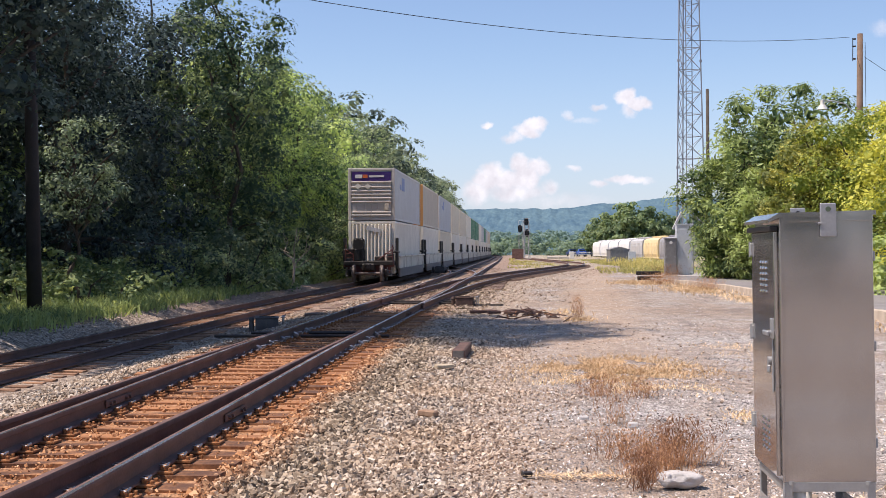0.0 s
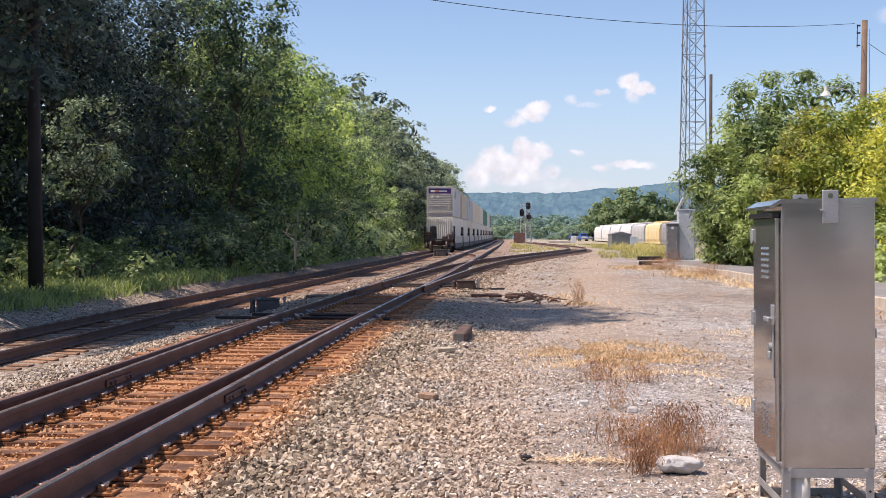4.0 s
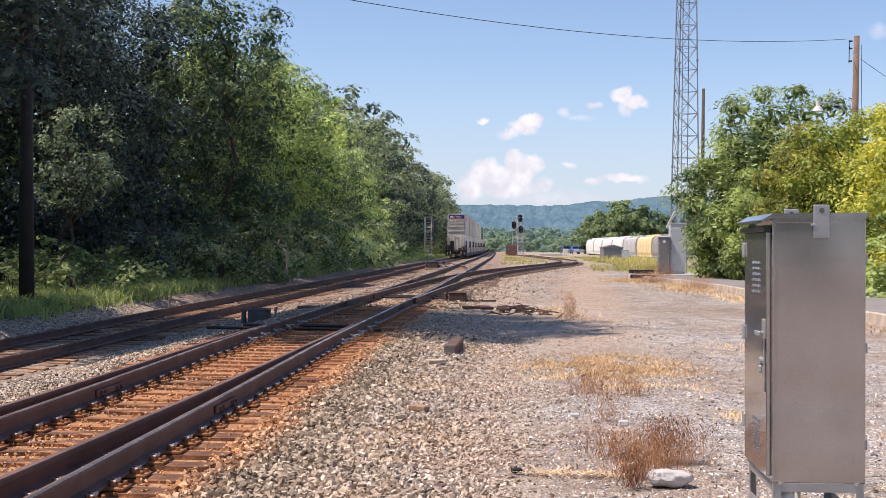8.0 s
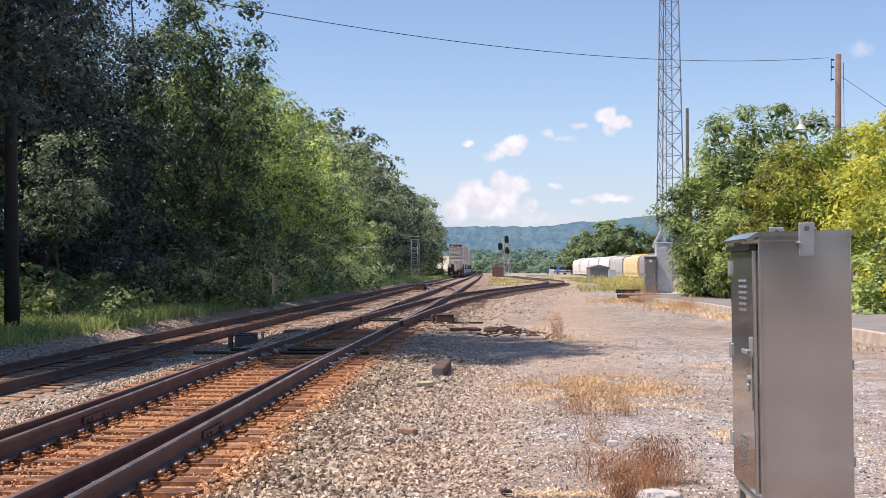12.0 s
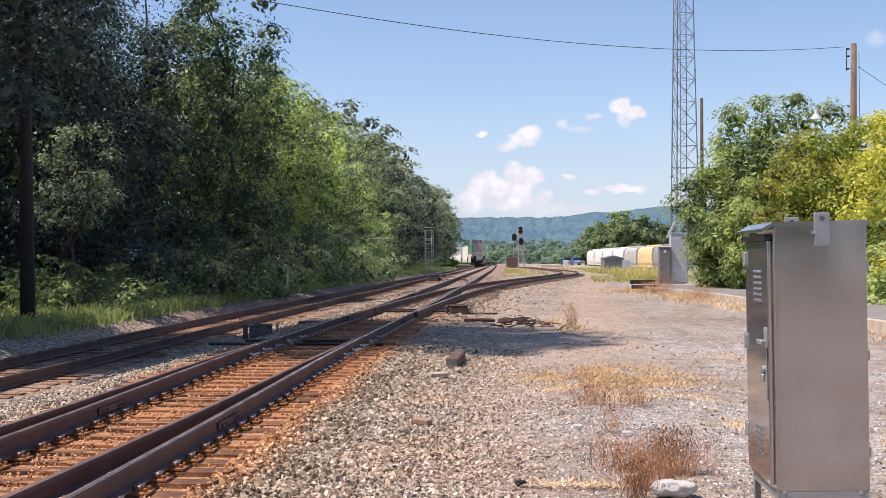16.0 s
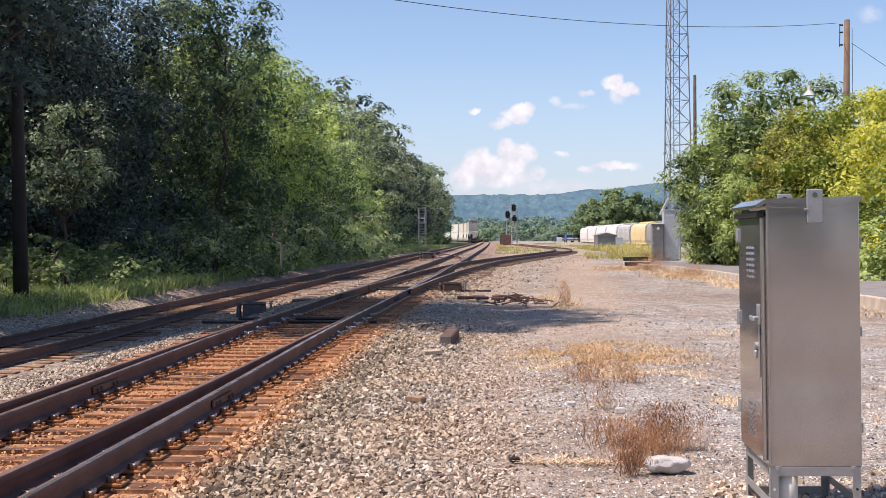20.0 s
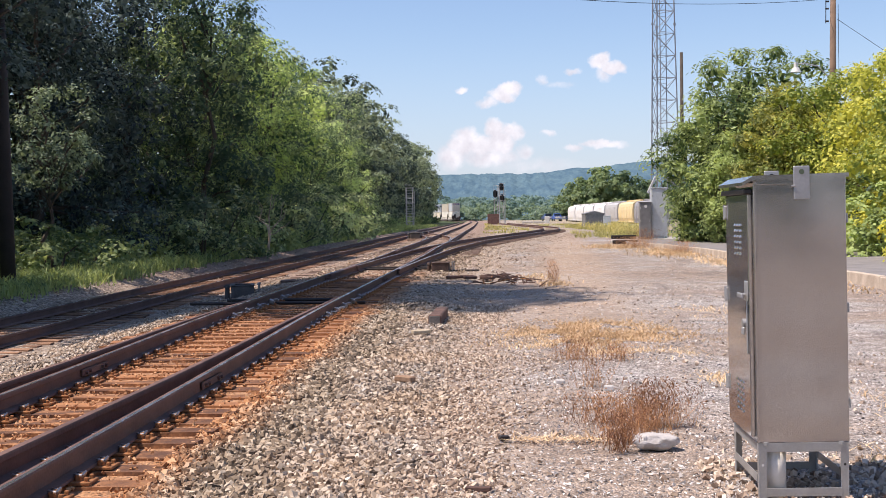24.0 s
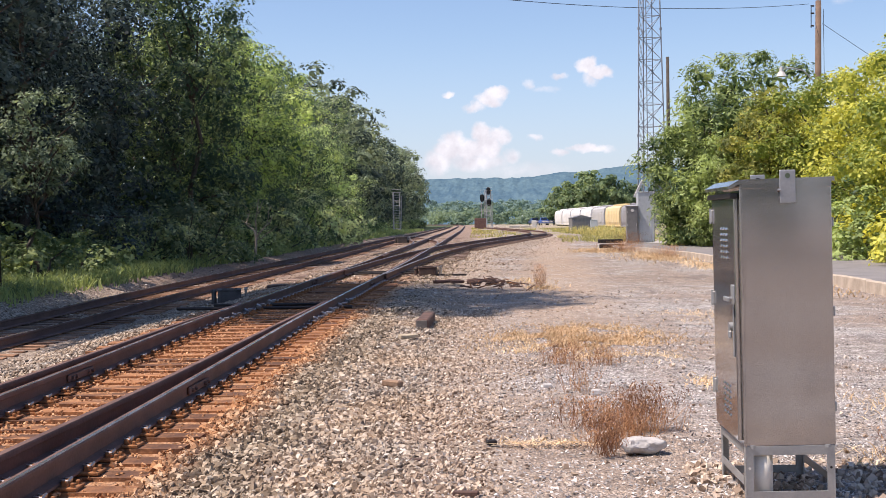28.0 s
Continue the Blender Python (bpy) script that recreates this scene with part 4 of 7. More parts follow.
def build_shrubs():
    kinds = [shrub(31, 2.6, 1.7, LEAF_GREEN, "green shrub below the trees", 22, 5, 8, 0.17), shrub(32, 3.6, 2.0, LEAF_DARK, "dark shrub below the trees", 22, 5, 7, 0.24),
             shrub(33, 1.3, 1.4, LEAF_HERB, "leafy green weeds on the verge", 20, 6, 8, 0.13)]
    kinds.append(shrub(34, 3.0, 1.8, LEAF_BUSH_LIT, "leafy bush coloured pale as if sunlit at the wood's foot", 24, 7, 9, 0.16))
    rng = random.Random(8)
    spots, y = [], 27.0
    while y < 330:
        e = WOOD_EDGE(y)
        if y < 52:
            spots.append((e - 0.6 - rng.uniform(0, 1.2), y, rng.uniform(0.8, 1.15), rng.uniform(0, 360), 2))
            spots.append((e - 2.2 - rng.uniform(0, 1), y + 1.2, rng.uniform(0.9, 1.3), rng.uniform(0, 360), 2))
            spots.append((e - 4.6 - rng.uniform(0, 1), y + 1, rng.uniform(0.7, 1.1), rng.uniform(0, 360), rng.choice((0, 1, 1))))
        else:
            if not 53 < y < 61.5:
                spots.append((e - 0.5 - rng.uniform(0, 0.9), y, rng.uniform(0.8, 1.15), rng.uniform(0, 360), rng.choice((0, 2, 2))))
            spots.append((e - 2.2 - rng.uniform(0, 1), y + 1, rng.uniform(0.85, 1.3), rng.uniform(0, 360), rng.choice((0, 1, 1))))
        y += 2.8 if y < 110 else 8.0
    spots += [(-11.3, 56.9, 0.75, 40, 2), (-12.2, 57.8, 0.8, 140, 2), (-12.6, 60.0, 0.8, 80, 2), (-12.5, 51.6, 1.05, 10, 3), (-12.7, 54.6, 1.15, 80, 3), (-13.4, 49.0, 0.9, 150, 3), (-12.9, 66, 1.2, 200, 3), (-12.7, 73, 1.3, 20, 3), (-12.6, 80, 1.3, 90, 3), (-12.4, 90, 1.4, 260, 3), (-12.3, 101, 1.5, 310, 3)]
    for x, y in ((-20, 27), (-19, 33), (-21, 36), (-22.5, 42), (-21, 48), (-25, 52), (-24, 38), (-18, 30), (-27, 60), (-22, 56), (-20, 64), (-19, 72)):
        spots.append((x, y, 1.7, x * 37 % 360, 1))
    plant(kinds, spots)


# leaves coloured paler in place of sunlight on these bushes
LEAF_BUSH_LIT = leaf_material("leaf_bush_lit", (0.09, 0.14, 0.095), (0.56, 0.65, 0.38), 0.48)
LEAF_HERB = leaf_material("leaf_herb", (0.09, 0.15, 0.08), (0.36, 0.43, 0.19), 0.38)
build_tree_line()
build_shrubs()


def build_right_trees():
    side = "trees beside the paving"
    kinds = [tree(41, 9.4, 3.3, 0.26, LEAF_SUMAC, "green tree with long drooping leaves beside the paving", 64, 14, 13, 0.0, 0.14, side, 0.30, 0.6, spread=0.46, inner=44, puff=1.25),
             tree(42, 7.6, 3.0, 0.15, LEAF_YELLOW, "yellow-green locust tree beside the paving", 54, 13, 13, 0.0, 0.12, side, spread=0.42, inner=34, puff=1.15),
             tree(43, 8.4, 3.0, 0.20, LEAF_SUMAC, "leafy green tree behind the yellow ones", 44, 11, 11, 0.03, 0.14, side, spread=0.42, inner=20),
             tree(44, 7.6, 2.5, 0.16, LEAF_OLIVE, "olive and yellow leafed tree beside the paving", 48, 13, 13, 0.0, 0.12, side, spread=0.42, inner=40, puff=1.2)]
    plant(kinds, [(11.15, 63, 0.98, 20, 0), (13.6, 64.5, 1.04, 140, 0), (11.0, 66.5, 0.76, 250, 0), (12.3, 61.0, 0.82, 80, 2), (11.2, 60.6, 0.6, 10, 0), (20.4, 62, 1.35, 200, 2), (14.2, 56, 1.0, 60, 1),
                  (14.9, 49, 1.0, 190, 1), (16.9, 57, 1.1, 10, 1), (14.6, 42.5, 1.0, 300, 1), (15.2, 37.0, 1.08, 80, 1), (16.3, 45, 1.1, 90, 2), (12.6, 59, 0.75, 45, 2), (18.0, 50, 1.1, 120, 2), (17.4, 39, 1.1, 10, 2),
                  (12.4, 57.6, 0.92, 30, 3), (13.3, 60.5, 1.08, 160, 3), (15.2, 61, 1.05, 220, 3)])
    low = [shrub(51, 2.0, 1.5, LEAF_SUMAC, "green shrub at the edge of the paving", 26, 9, 12, 0.13, "shrubs at the paving"),
           shrub(52, 1.8, 1.4, LEAF_YELLOW, "yellow-green shrub at the edge of the paving", 26, 9, 12, 0.13, "shrubs at the paving")]
    plant(low, [(12.0, 55, 1.1, 0, 0), (12.2, 50, 1.1, 70, 0), (12.0, 45.5, 1.2, 140, 1), (12.3, 41, 1.2, 210, 0), (12.6, 36, 1.2, 20, 1), (11.4, 60, 1.1, 60, 0), (12.9, 47.5, 1.4, 10, 0), (12.8, 33, 1.0, 10, 0), (10.9, 64.5, 1.0, 99, 0)])


build_right_trees()

# ---- the metal cabinet beside the camera ----
def brushed():
    """Bare aluminium sheet: fine vertical brushing, faint stains."""
    m, n, b = material("brushed_aluminium", 0.2, 0.80)
    co = n.add("ShaderNodeTexCoord").outputs["Object"]
    st = n.add("ShaderNodeVectorMath", {0: co, 1: (420.0, 420.0, 4.0)}, operation="MULTIPLY").outputs[0]
    lines = n.noise(st, 1.0, 3.0, 0.6)
    blot = n.noise(co, 2.2, 4.0, 0.55)
    f = n.math("ADD", n.math("MULTIPLY", lines, 0.04), n.math("MULTIPLY", blot, 0.96))
    n.links.new(n.ramp(f, [(0.3, (0.39, 0.37, 0.36)), (0.7, (0.47, 0.45, 0.435))]), b.inputs["Base Color"])
    n.links.new(n.add("ShaderNodeMapRange", {"Value": f, "From Min": 0.3, "From Max": 0.7, "To Min": 0.07, "To Max": 0.12}).outputs[0], b.inputs["Roughness"])
    return m


ALU = brushed()
STEEL = simple("stand_steel", (0.36, 0.36, 0.36), (0.48, 0.48, 0.47), 0.5, 0.7, 6, 60, 0.05)
PIPE = simple("pale_pipe", (0.68, 0.64, 0.56), (0.80, 0.76, 0.68), 0.6, 0.0, 6, 60, 0.05)


def build_cabinet():
    c = thing("equipment_cabinet", "tall brushed aluminium equipment cabinet on a steel stand", "cabinet", at=pose(1.515, 7.72, 0.02, 0, -0.6, 0))
    W, D, Z0, Z1 = 0.548, 0.82, 0.345, 1.948
    bm = bmesh.new()
    box(bm, (W, D, Z1 - Z0), (W / 2, D / 2, (Z0 + Z1) / 2), 0.004)
    body = part("body", bm, ALU, c)
    # folded rims of the camera-side panel
    bm = bmesh.new()
    box(bm, (0.014, 0.006, Z1 - Z0), (0.007, -0.003, (Z0 + Z1) / 2), 0.002)
    box(bm, (W - 0.014, 0.007, 0.045), (0.014 + (W - 0.014) / 2, -0.004, Z1 - 0.025), 0.002)
    part("rim", bm, ALU, body)
    # roof: falls towards the door side, with a hood over the door
    bm = bmesh.new()
    z = Z1
    prof = [(W + 0.018, z + 0.014), (0.0, z + 0.008), (-0.066, z - 0.030), (-0.066, z - 0.050), (0.0, z - 0.02), (W + 0.018, z - 0.012)]
    a = [bm.verts.new((x, -0.012, h)) for x, h in prof]
    b = [bm.verts.new((x, D + 0.012, h)) for x, h in prof]
    for i in range(6):
        q = (i + 1) % 6
        bm.faces.new((a[i], b[i], b[q], a[q]))
    bm.faces.new(a)
    bm.faces.new(list(reversed(b)))
    bmesh.ops.recalc_face_normals(bm, faces=bm.faces)
    part("roof", bm, ALU, c, "sheet roof with a sloping hood over the door")
    # black strip along the underside of the hood
    bm = bmesh.new()
    box(bm, (0.05, D - 0.02, 0.03), (-0.03, D / 2, Z1 - 0.085), 0.005)
    part("hood_seal", bm, BLACK, c, "black strip under the hood")
    # door on the -x side
    bm = bmesh.new()
    box(bm, (0.028, D - 0.075, Z1 - Z0 - 0.13), (-0.014, D / 2 + 0.005, (Z0 + Z1) / 2 - 0.035), 0.005)
    door = part("door", bm, ALU, c)
    for z0 in (1.66, 0.68):
        for r in range(6):
            for k in range(3):
                bm = bmesh.new()
                m = pose(-0.028, 0.28 + k * 0.09, z0 - r * 0.036, 0, 24, 0)
                box(bm, (0.008, 0.046, 0.020), (0, 0, 0), 0.003, m)
                part("louvre", bm, ALU, door, "raised vent louvre" if r == k == 0 else "")
    bm = bmesh.new()
    rod(bm, (-0.03, 0.11, 1.235), (-0.065, 0.11, 1.235), 0.012)
    box(bm, (0.016, 0.15, 0.03), (-0.072, 0.09, 1.235), 0.006)
    box(bm, (0.01, 0.10, 0.12), (-0.032, 0.10, 1.26), 0.004)
    part("handle", bm, STEEL, door, "steel lever handle")
    bm = bmesh.new()
    rod(bm, (-0.03, 0.13, 1.06), (-0.055, 0.13, 1.06), 0.028, sides=14)
    box(bm, (0.02, 0.05, 0.05), (-0.05, 0.12, 1.015), 0.008)
    part("lock", bm, STEEL, door, "padlock in a hasp")
    bm = bmesh.new()
    rod(bm, (-0.034, 0.075, 0.88), (-0.034, 0.075, 1.24), 0.006)
    part("latch_rod", bm, STEEL, door)
    for zz in (1.74, 1.20, 0.62):
        bm = bmesh.new()
        box(bm, (0.016, 0.05, 0.085), (-0.030, D - 0.02, zz), 0.005)
        rod(bm, (-0.036, D - 0.02, zz - 0.05), (-0.036, D - 0.02, zz + 0.05), 0.009)
        part("hinge", bm, STEEL, c)
        bm = bmesh.new()
        box(bm, (0.022, 0.04, 0.06), (W + 0.012, 0.06, zz - 0.05), 0.005)
        part("side_latch", bm, STEEL, c)
    # lifting lugs
    for y, h in ((-0.016, 0.20), (D + 0.014, 0.20)):
        bm = bmesh.new()
        box(bm, (0.095, 0.012, h), (0.285, y, Z1 + 0.06 - h / 2), 0.004)
        lug = part("lifting_lug", bm, STEEL, c, "bolted lifting lug with a round hole")
        bm = bmesh.new()
        rod(bm, (0.285, y - 0.008, Z1 + 0.025), (0.285, y + 0.008, Z1 + 0.025), 0.016, sides=14)
        part("hole", bm, LEAF_DARK if y < 0 else BLACK, lug)
    bm = bmesh.new()
    rod(bm, (0.225, -0.02, Z1 - 0.06), (0.245, -0.02, Z1 - 0.06), 0.008)
    part("bolt", bm, STEEL, c)
    # stand
    for x in (0.03, W - 0.03):
        for y in (0.025, D - 0.025):
            bm = bmesh.new()
            box(bm, (0.048, 0.006, Z0 + 0.02), (x, y - 0.02 if y < 0.1 else y + 0.02, Z0 / 2 - 0.01), 0.001)
            box(bm, (0.006, 0.048, Z0 + 0.02), (x - 0.021 if x < 0.2 else x + 0.021, y, Z0 / 2 - 0.01), 0.001)
            part("leg", bm, STEEL, c)
            if y < 0.1:
                bm = bmesh.new()
                rod(bm, (x, y - 0.026, 0.21), (x, y - 0.022, 0.21), 0.008)
                part("bolt_hole", bm, WHITE if x < 0.2 else BLACK, c)
    for y in (0.002, D - 0.002):
        for zz, t in ((Z0 - 0.028, 0.055), (0.045, 0.05)):
            bm = bmesh.new()
            box(bm, (W - 0.10, 0.007, t), (W / 2, y, zz), 0.001)
            part("cross_rail", bm, STEEL, c)
    for x in (0.008, W - 0.008):
        for zz in (Z0 - 0.028, 0.125):
            bm = bmesh.new()
            box(bm, (0.007, D - 0.12, 0.05), (x, D / 2, zz), 0.001)
            part("side_rail", bm, STEEL, c)
    for x in (0.05, W - 0.05):
        bm = bmesh.new()
        rod(bm, (x, -0.004, Z0 + 0.005), (x, -0.004, Z0 - 0.012), 0.016, sides=6)
        part("foot_bolt", bm, STEEL, c)
    bm = bmesh.new()
    rod(bm, (0.122, 0.085, -0.02), (0.122, 0.085, Z0 + 0.005), 0.062, sides=24)
    part("conduit", bm, PIPE, c, "pale plastic conduit pipe", True)


build_cabinet()

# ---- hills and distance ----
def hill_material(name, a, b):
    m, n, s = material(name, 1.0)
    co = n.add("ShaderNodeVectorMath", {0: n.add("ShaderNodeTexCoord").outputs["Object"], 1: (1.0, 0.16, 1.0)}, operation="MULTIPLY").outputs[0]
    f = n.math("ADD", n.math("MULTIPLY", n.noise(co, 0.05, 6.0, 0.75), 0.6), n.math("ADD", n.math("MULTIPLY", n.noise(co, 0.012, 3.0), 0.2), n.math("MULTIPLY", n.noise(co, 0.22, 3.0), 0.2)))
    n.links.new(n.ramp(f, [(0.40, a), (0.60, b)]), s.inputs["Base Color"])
    s.inputs["Specular IOR Level"].default_value = 0.0
    lumps = n.voronoi(co, 0.10)
    n.links.new(n.add("ShaderNodeBump", {"Height": n.math("SUBTRACT", 1.0, lumps.outputs["Distance"]), "Strength": 0.45, "Distance": 5.0}).outputs[0], s.inputs["Normal"])
    return m


def build_hills():
    crest = knots([(-1500, 70), (-300, 88), (-61, 91), (-10, 91), (60, 90), (110, 94), (143, 99), (180, 98), (300, 110), (900, 80), (1800, 60)])
    rng = np.random.default_rng(3)
    xs = np.arange(-1500, 1800, 5.0)
    verts, faces, rows = [], [], 14
    for x in xs:
        top = crest(float(x)) + 2.2 * noise.noise((x * 0.05, 0, 0)) + 1.6 * noise.noise((x * 0.21, 5, 0))
        for k in range(rows):
            u = k / (rows - 1)
            z = -10 + (top + 10) * (u ** 0.8) 
            verts.append((x, 1900 + 700 * u + 60 * noise.noise((x * 0.003, u * 1.5, 9)), z))
    for i in range(len(xs) - 1):
        for k in range(rows - 1):
            a = i * rows + k
            faces.append((a, a + rows, a + rows + 1, a + 1))
    # distance haze is mixed into the ridge's blue-green base colour
    h = raw("backdrop", verts, faces, hill_material("hill_wood_hazed", (0.068, 0.125, 0.175), (0.118, 0.192, 0.225)))
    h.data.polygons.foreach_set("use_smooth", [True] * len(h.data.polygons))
    tagged(h, "wooded ridge in haze-blue colour beyond the valley", "hill", kind="structure")


build_hills()

# ---- the paved platform, boxes, tower and poles on the yard side ----
ASPHALT = simple("old_asphalt", (0.16, 0.15, 0.15), (0.27, 0.255, 0.25), 0.95, scale=1.5, grain=70, bump=0.3)
KERB = simple("kerb_timber", (0.34, 0.27, 0.21), (0.62, 0.53, 0.43), 0.95, scale=3, grain=40, bump=0.4)
KERB_X = knots([(20, 8.05), (30, 8.05), (46, 7.95), (56, 7.4), (63, 6.6), (68, 5.9)])
KERB_H = knots([(20, 0.26), (30, 0.26), (46, 0.24), (60, 0.20), (70, 0.14)])


def build_platform():
    ys = [float(v) for v in np.arange(18, 70.1, 2)]
    verts, faces = [], []
    for y in ys:
        x, z = KERB_X(y) + 0.16, ground_z(KERB_X(y), y) + KERB_H(y)
        verts += [(x, y, z - 0.5), (x, y, z - 0.012), (x + 9, y, z + 0.02), (x + 9, y, z - 0.5)]
    for i in range(len(ys) - 1):
        a = 4 * i
        faces += [(a + 1, a, a + 4, a + 5), (a + 2, a + 1, a + 5, a + 6), (a + 3, a + 2, a + 6, a + 7)]
    faces += [(0, 1, 2, 3), tuple(reversed([4 * len(ys) - 4 + k for k in range(4)]))]
    p = raw("pavement", verts, faces, ASPHALT)
    tagged(p, "raised worn asphalt paving beside the trees", "pavement", kind="structure")
    for i, y in enumerate(np.arange(18, 68, 2.44)):
        y = float(y)
        x0, x1 = KERB_X(y), KERB_X(y + 2.4)
        z = ground_z(x0, y) + KERB_H(y)
        bm = bmesh.new()
        yaw = math.degrees(math.atan2(x0 - x1, 2.4))
        box(bm, (0.15, 2.40, 0.34), (0, 0, -0.16), 0.018)
        k = part("kerb_beam", bm, KERB if y < 60 else CONCRETE, p)
        k.matrix_basis = pose((x0 + x1) / 2 + 0.075, y + 1.2, z + 0.01 * math.sin(i * 2.1), 0, 0, yaw)
    bm = bmesh.new()
    box(bm, (5.6, 5.0, 0.5), (10.2, 77.0, 0.10), 0.03)
    tagged(part("concrete_pad", bm, CONCRETE), "pale concrete pad under the grey boxes", "pad", kind="structure")


build_platform()


def hut(name, label, w, d, h, x, y, z, mat, roof=0.0, turn=0.0, category="equipment box"):
    """A sheet-metal housing with rims, door leaf, vents and a lid."""
    c = thing(name, label, category, at=pose(x, y, z, 0, 0, turn))
    bm = bmesh.new()
    box(bm, (w, d, h), (0, d / 2, h / 2), 0.02)
    part("body", bm, mat, c)
    bm = bmesh.new()
    if roof:
        v = [bm.verts.new(p) for s in (-0.06, d + 0.06) for p in ((-w / 2 - 0.06, s, h), (0, s, h + roof), (w / 2 + 0.06, s, h), (w / 2 + 0.06, s, h - 0.05), (-w / 2 - 0.06, s, h - 0.05))]
        for i in range(5):
            q = (i + 1) % 5
            bm.faces.new((v[i], v[q], v[q + 5], v[i + 5]))
        bm.faces.new(list(reversed(v[:5])))
        bm.faces.new(v[5:])
        bmesh.ops.recalc_face_normals(bm, faces=bm.faces)
    else:
        box(bm, (w + 0.06, d + 0.06, 0.05), (0, d / 2, h + 0.027), 0.01)
    part("roof", bm, mat, c)
    bm = bmesh.new()
    box(bm, (w * 0.84, 0.02, h * 0.86), (0, -0.012, h * 0.48), 0.006)
    door = part("door", bm, mat, c)
    bm = bmesh.new()
    box(bm, (0.03, 0.05, 0.16), (w * 0.34, -0.045, h * 0.5), 0.008)
    part("handle", bm, IRON_GREY, door)
    for k in (0.15, 0.5, 0.85):
        bm = bmesh.new()
        rod(bm, (-w * 0.43, -0.02, h * k - 0.06), (-w * 0.43, -0.02, h * k + 0.06), 0.015)
        part("hinge", bm, IRON_GREY, door)
    return c


GREY_DARK = simple("box_paint_dark", (0.17, 0.17, 0.17), (0.27, 0.27, 0.27), 0.6, 0.2, 3, 40, 0.05)
c = hut("relay_box", "narrow grey steel relay box on a concrete pad", 0.68, 0.6, 2.12, 8.33, 75.2, 0.35, GREY_DARK)
bm = bmesh.new()
rod(bm, (0, -0.03, 1.9), (0, 0.0, 1.9), 0.09, sides=14)
part("lamp", bm, WHITE, c, "small white round lamp")
hut("equipment_tower_box", "tall galvanised equipment box on a concrete pad", 0.92, 0.9, 2.95, 9.17, 75.6, 0.35, GALV)
hut("signal_shed", "low grey signal housing with a shallow gable roof", 2.1, 2.4, 1.65, 9.9, 139, 0.33, GREY_DARK, 0.28, 6)
hut("meter_box", "slim grey box beside the signal housing", 0.75, 0.5, 1.35, 11.1, 137.4, 0.33, GALV)


MAST = simple("mast_steel", (0.20, 0.21, 0.23), (0.32, 0.33, 0.35), 0.55, 0.2, 5, 60, 0.05)


def build_tower():
    """A three-legged lattice mast with a cable ladder."""
    c = thing("lattice_tower", "tall slender galvanised steel lattice tower", "tower", at=pose(9.75, 78.5, 0.33, 0, 0, 12))
    r = lambda z: 1.10 - 0.0225 * min(z, 24.0) if z < 24 else 0.56
    foot = lambda k, z: Vector((r(z) * math.cos(math.radians(90 + 120 * k)), r(z) * math.sin(math.radians(90 + 120 * k)), z))
    top = 26.0
    for k in range(3):
        bm = bmesh.new()
        z = 0.0
        while z < top:
            rod(bm, foot(k, z), foot(k, min(z + 6.5, top)), 0.04, sides=8)
            rod(bm, foot(k, min(z + 6.42, top - 0.1)), foot(k, min(z + 6.55, top)), 0.08, sides=8)
            z += 6.5
        part("leg", bm, MAST, c)
        q = (k + 1) % 3
        z = 0.3
        while z < top - 1.2:
            for p, r2 in ((foot(q, z), 0.02), (foot(q, z + 1.35), 0.018)):
                bm = bmesh.new()
                rod(bm, foot(k, z), p, r2, sides=5)
                part("brace", bm, MAST, c)
            bm = bmesh.new()
            rod(bm, foot(q, z), foot(k, z + 1.35), 0.018, sides=5)
            part("brace", bm, MAST, c)
            z += 1.35
    bm = bmesh.new()
    for x in (-0.19, 0.19):
        rod(bm, (x, -0.32, 0), (x, -0.25, top), 0.028, sides=6)
    z = 0.4
    while z < top:
        rod(bm, (-0.19, -0.32, z), (0.19, -0.32, z), 0.012, sides=5)
        z += 0.45
    part("cable_ladder", bm, MAST, c)
    bm = bmesh.new()
    box(bm, (0.16, 0.06, 1.15), (-0.94, -0.72, 3.25), 0.02, pose(0, 0, 0, 0, 28, 0))
    part("antenna_panel", bm, WHITE, c, "tilted white antenna panel")


build_tower()


def pole(name, label, x, y, top, mat, r=0.16, lean=0.0):
    c = thing(name, label, "pole", at=pose(x, y, ground_z(x, y) - 0.3, 0, lean, 0))
    bm = bmesh.new()
    h = top - ground_z(x, y) + 0.3
    rod(bm, (0, 0, 0), (0, 0, h), r, r * 0.66, 16)
    part("shaft", bm, mat, c, smoothed=True)
    return c, h


c, h = pole("utility_pole", "brown wooden utility pole with a street lamp above the trees", 15.75, 62.0, 12.10, POLE_WOOD, 0.20, 0.6)
bm = bmesh.new()
pts = [Vector((-0.15, 0, h - 3.9)), Vector((-0.7, 0, h - 3.35)), Vector((-1.3, 0, h - 3.2)), Vector((-1.75, 0, h - 3.25))]
for a, b in zip(pts, pts[1:]):
    rod(bm, a, b, 0.035)
part("lamp_arm", bm, IRON_GREY, c, "curved steel lamp arm")
bm = bmesh.new()
rod(bm, (-1.75, 0, h - 3.62), (-1.75, 0, h - 3.40), 0.24, 0.14, 14)
rod(bm, (-1.75, 0, h - 3.40), (-1.75, 0, h - 3.15), 0.10, 0.09, 10)
part("lamp_head", bm, WHITE, c, "white bowl lamp head")
bm = bmesh.new()
for z in (0.25, 0.6, 1.2):
    rod(bm, (-0.36, 0, h - z), (-0.2, 0, h - z), 0.04)
rod(bm, (-0.34, 0, h - 0.2), (-0.34, 0, h - 1.3), 0.02)
part("insulator_bracket", bm, IRON_DARK, c)
bm = bmesh.new()
rod(bm, (0.2, 0, h - 1.1), (2.6, -2.0, h - 3.4), 0.012, sides=5)
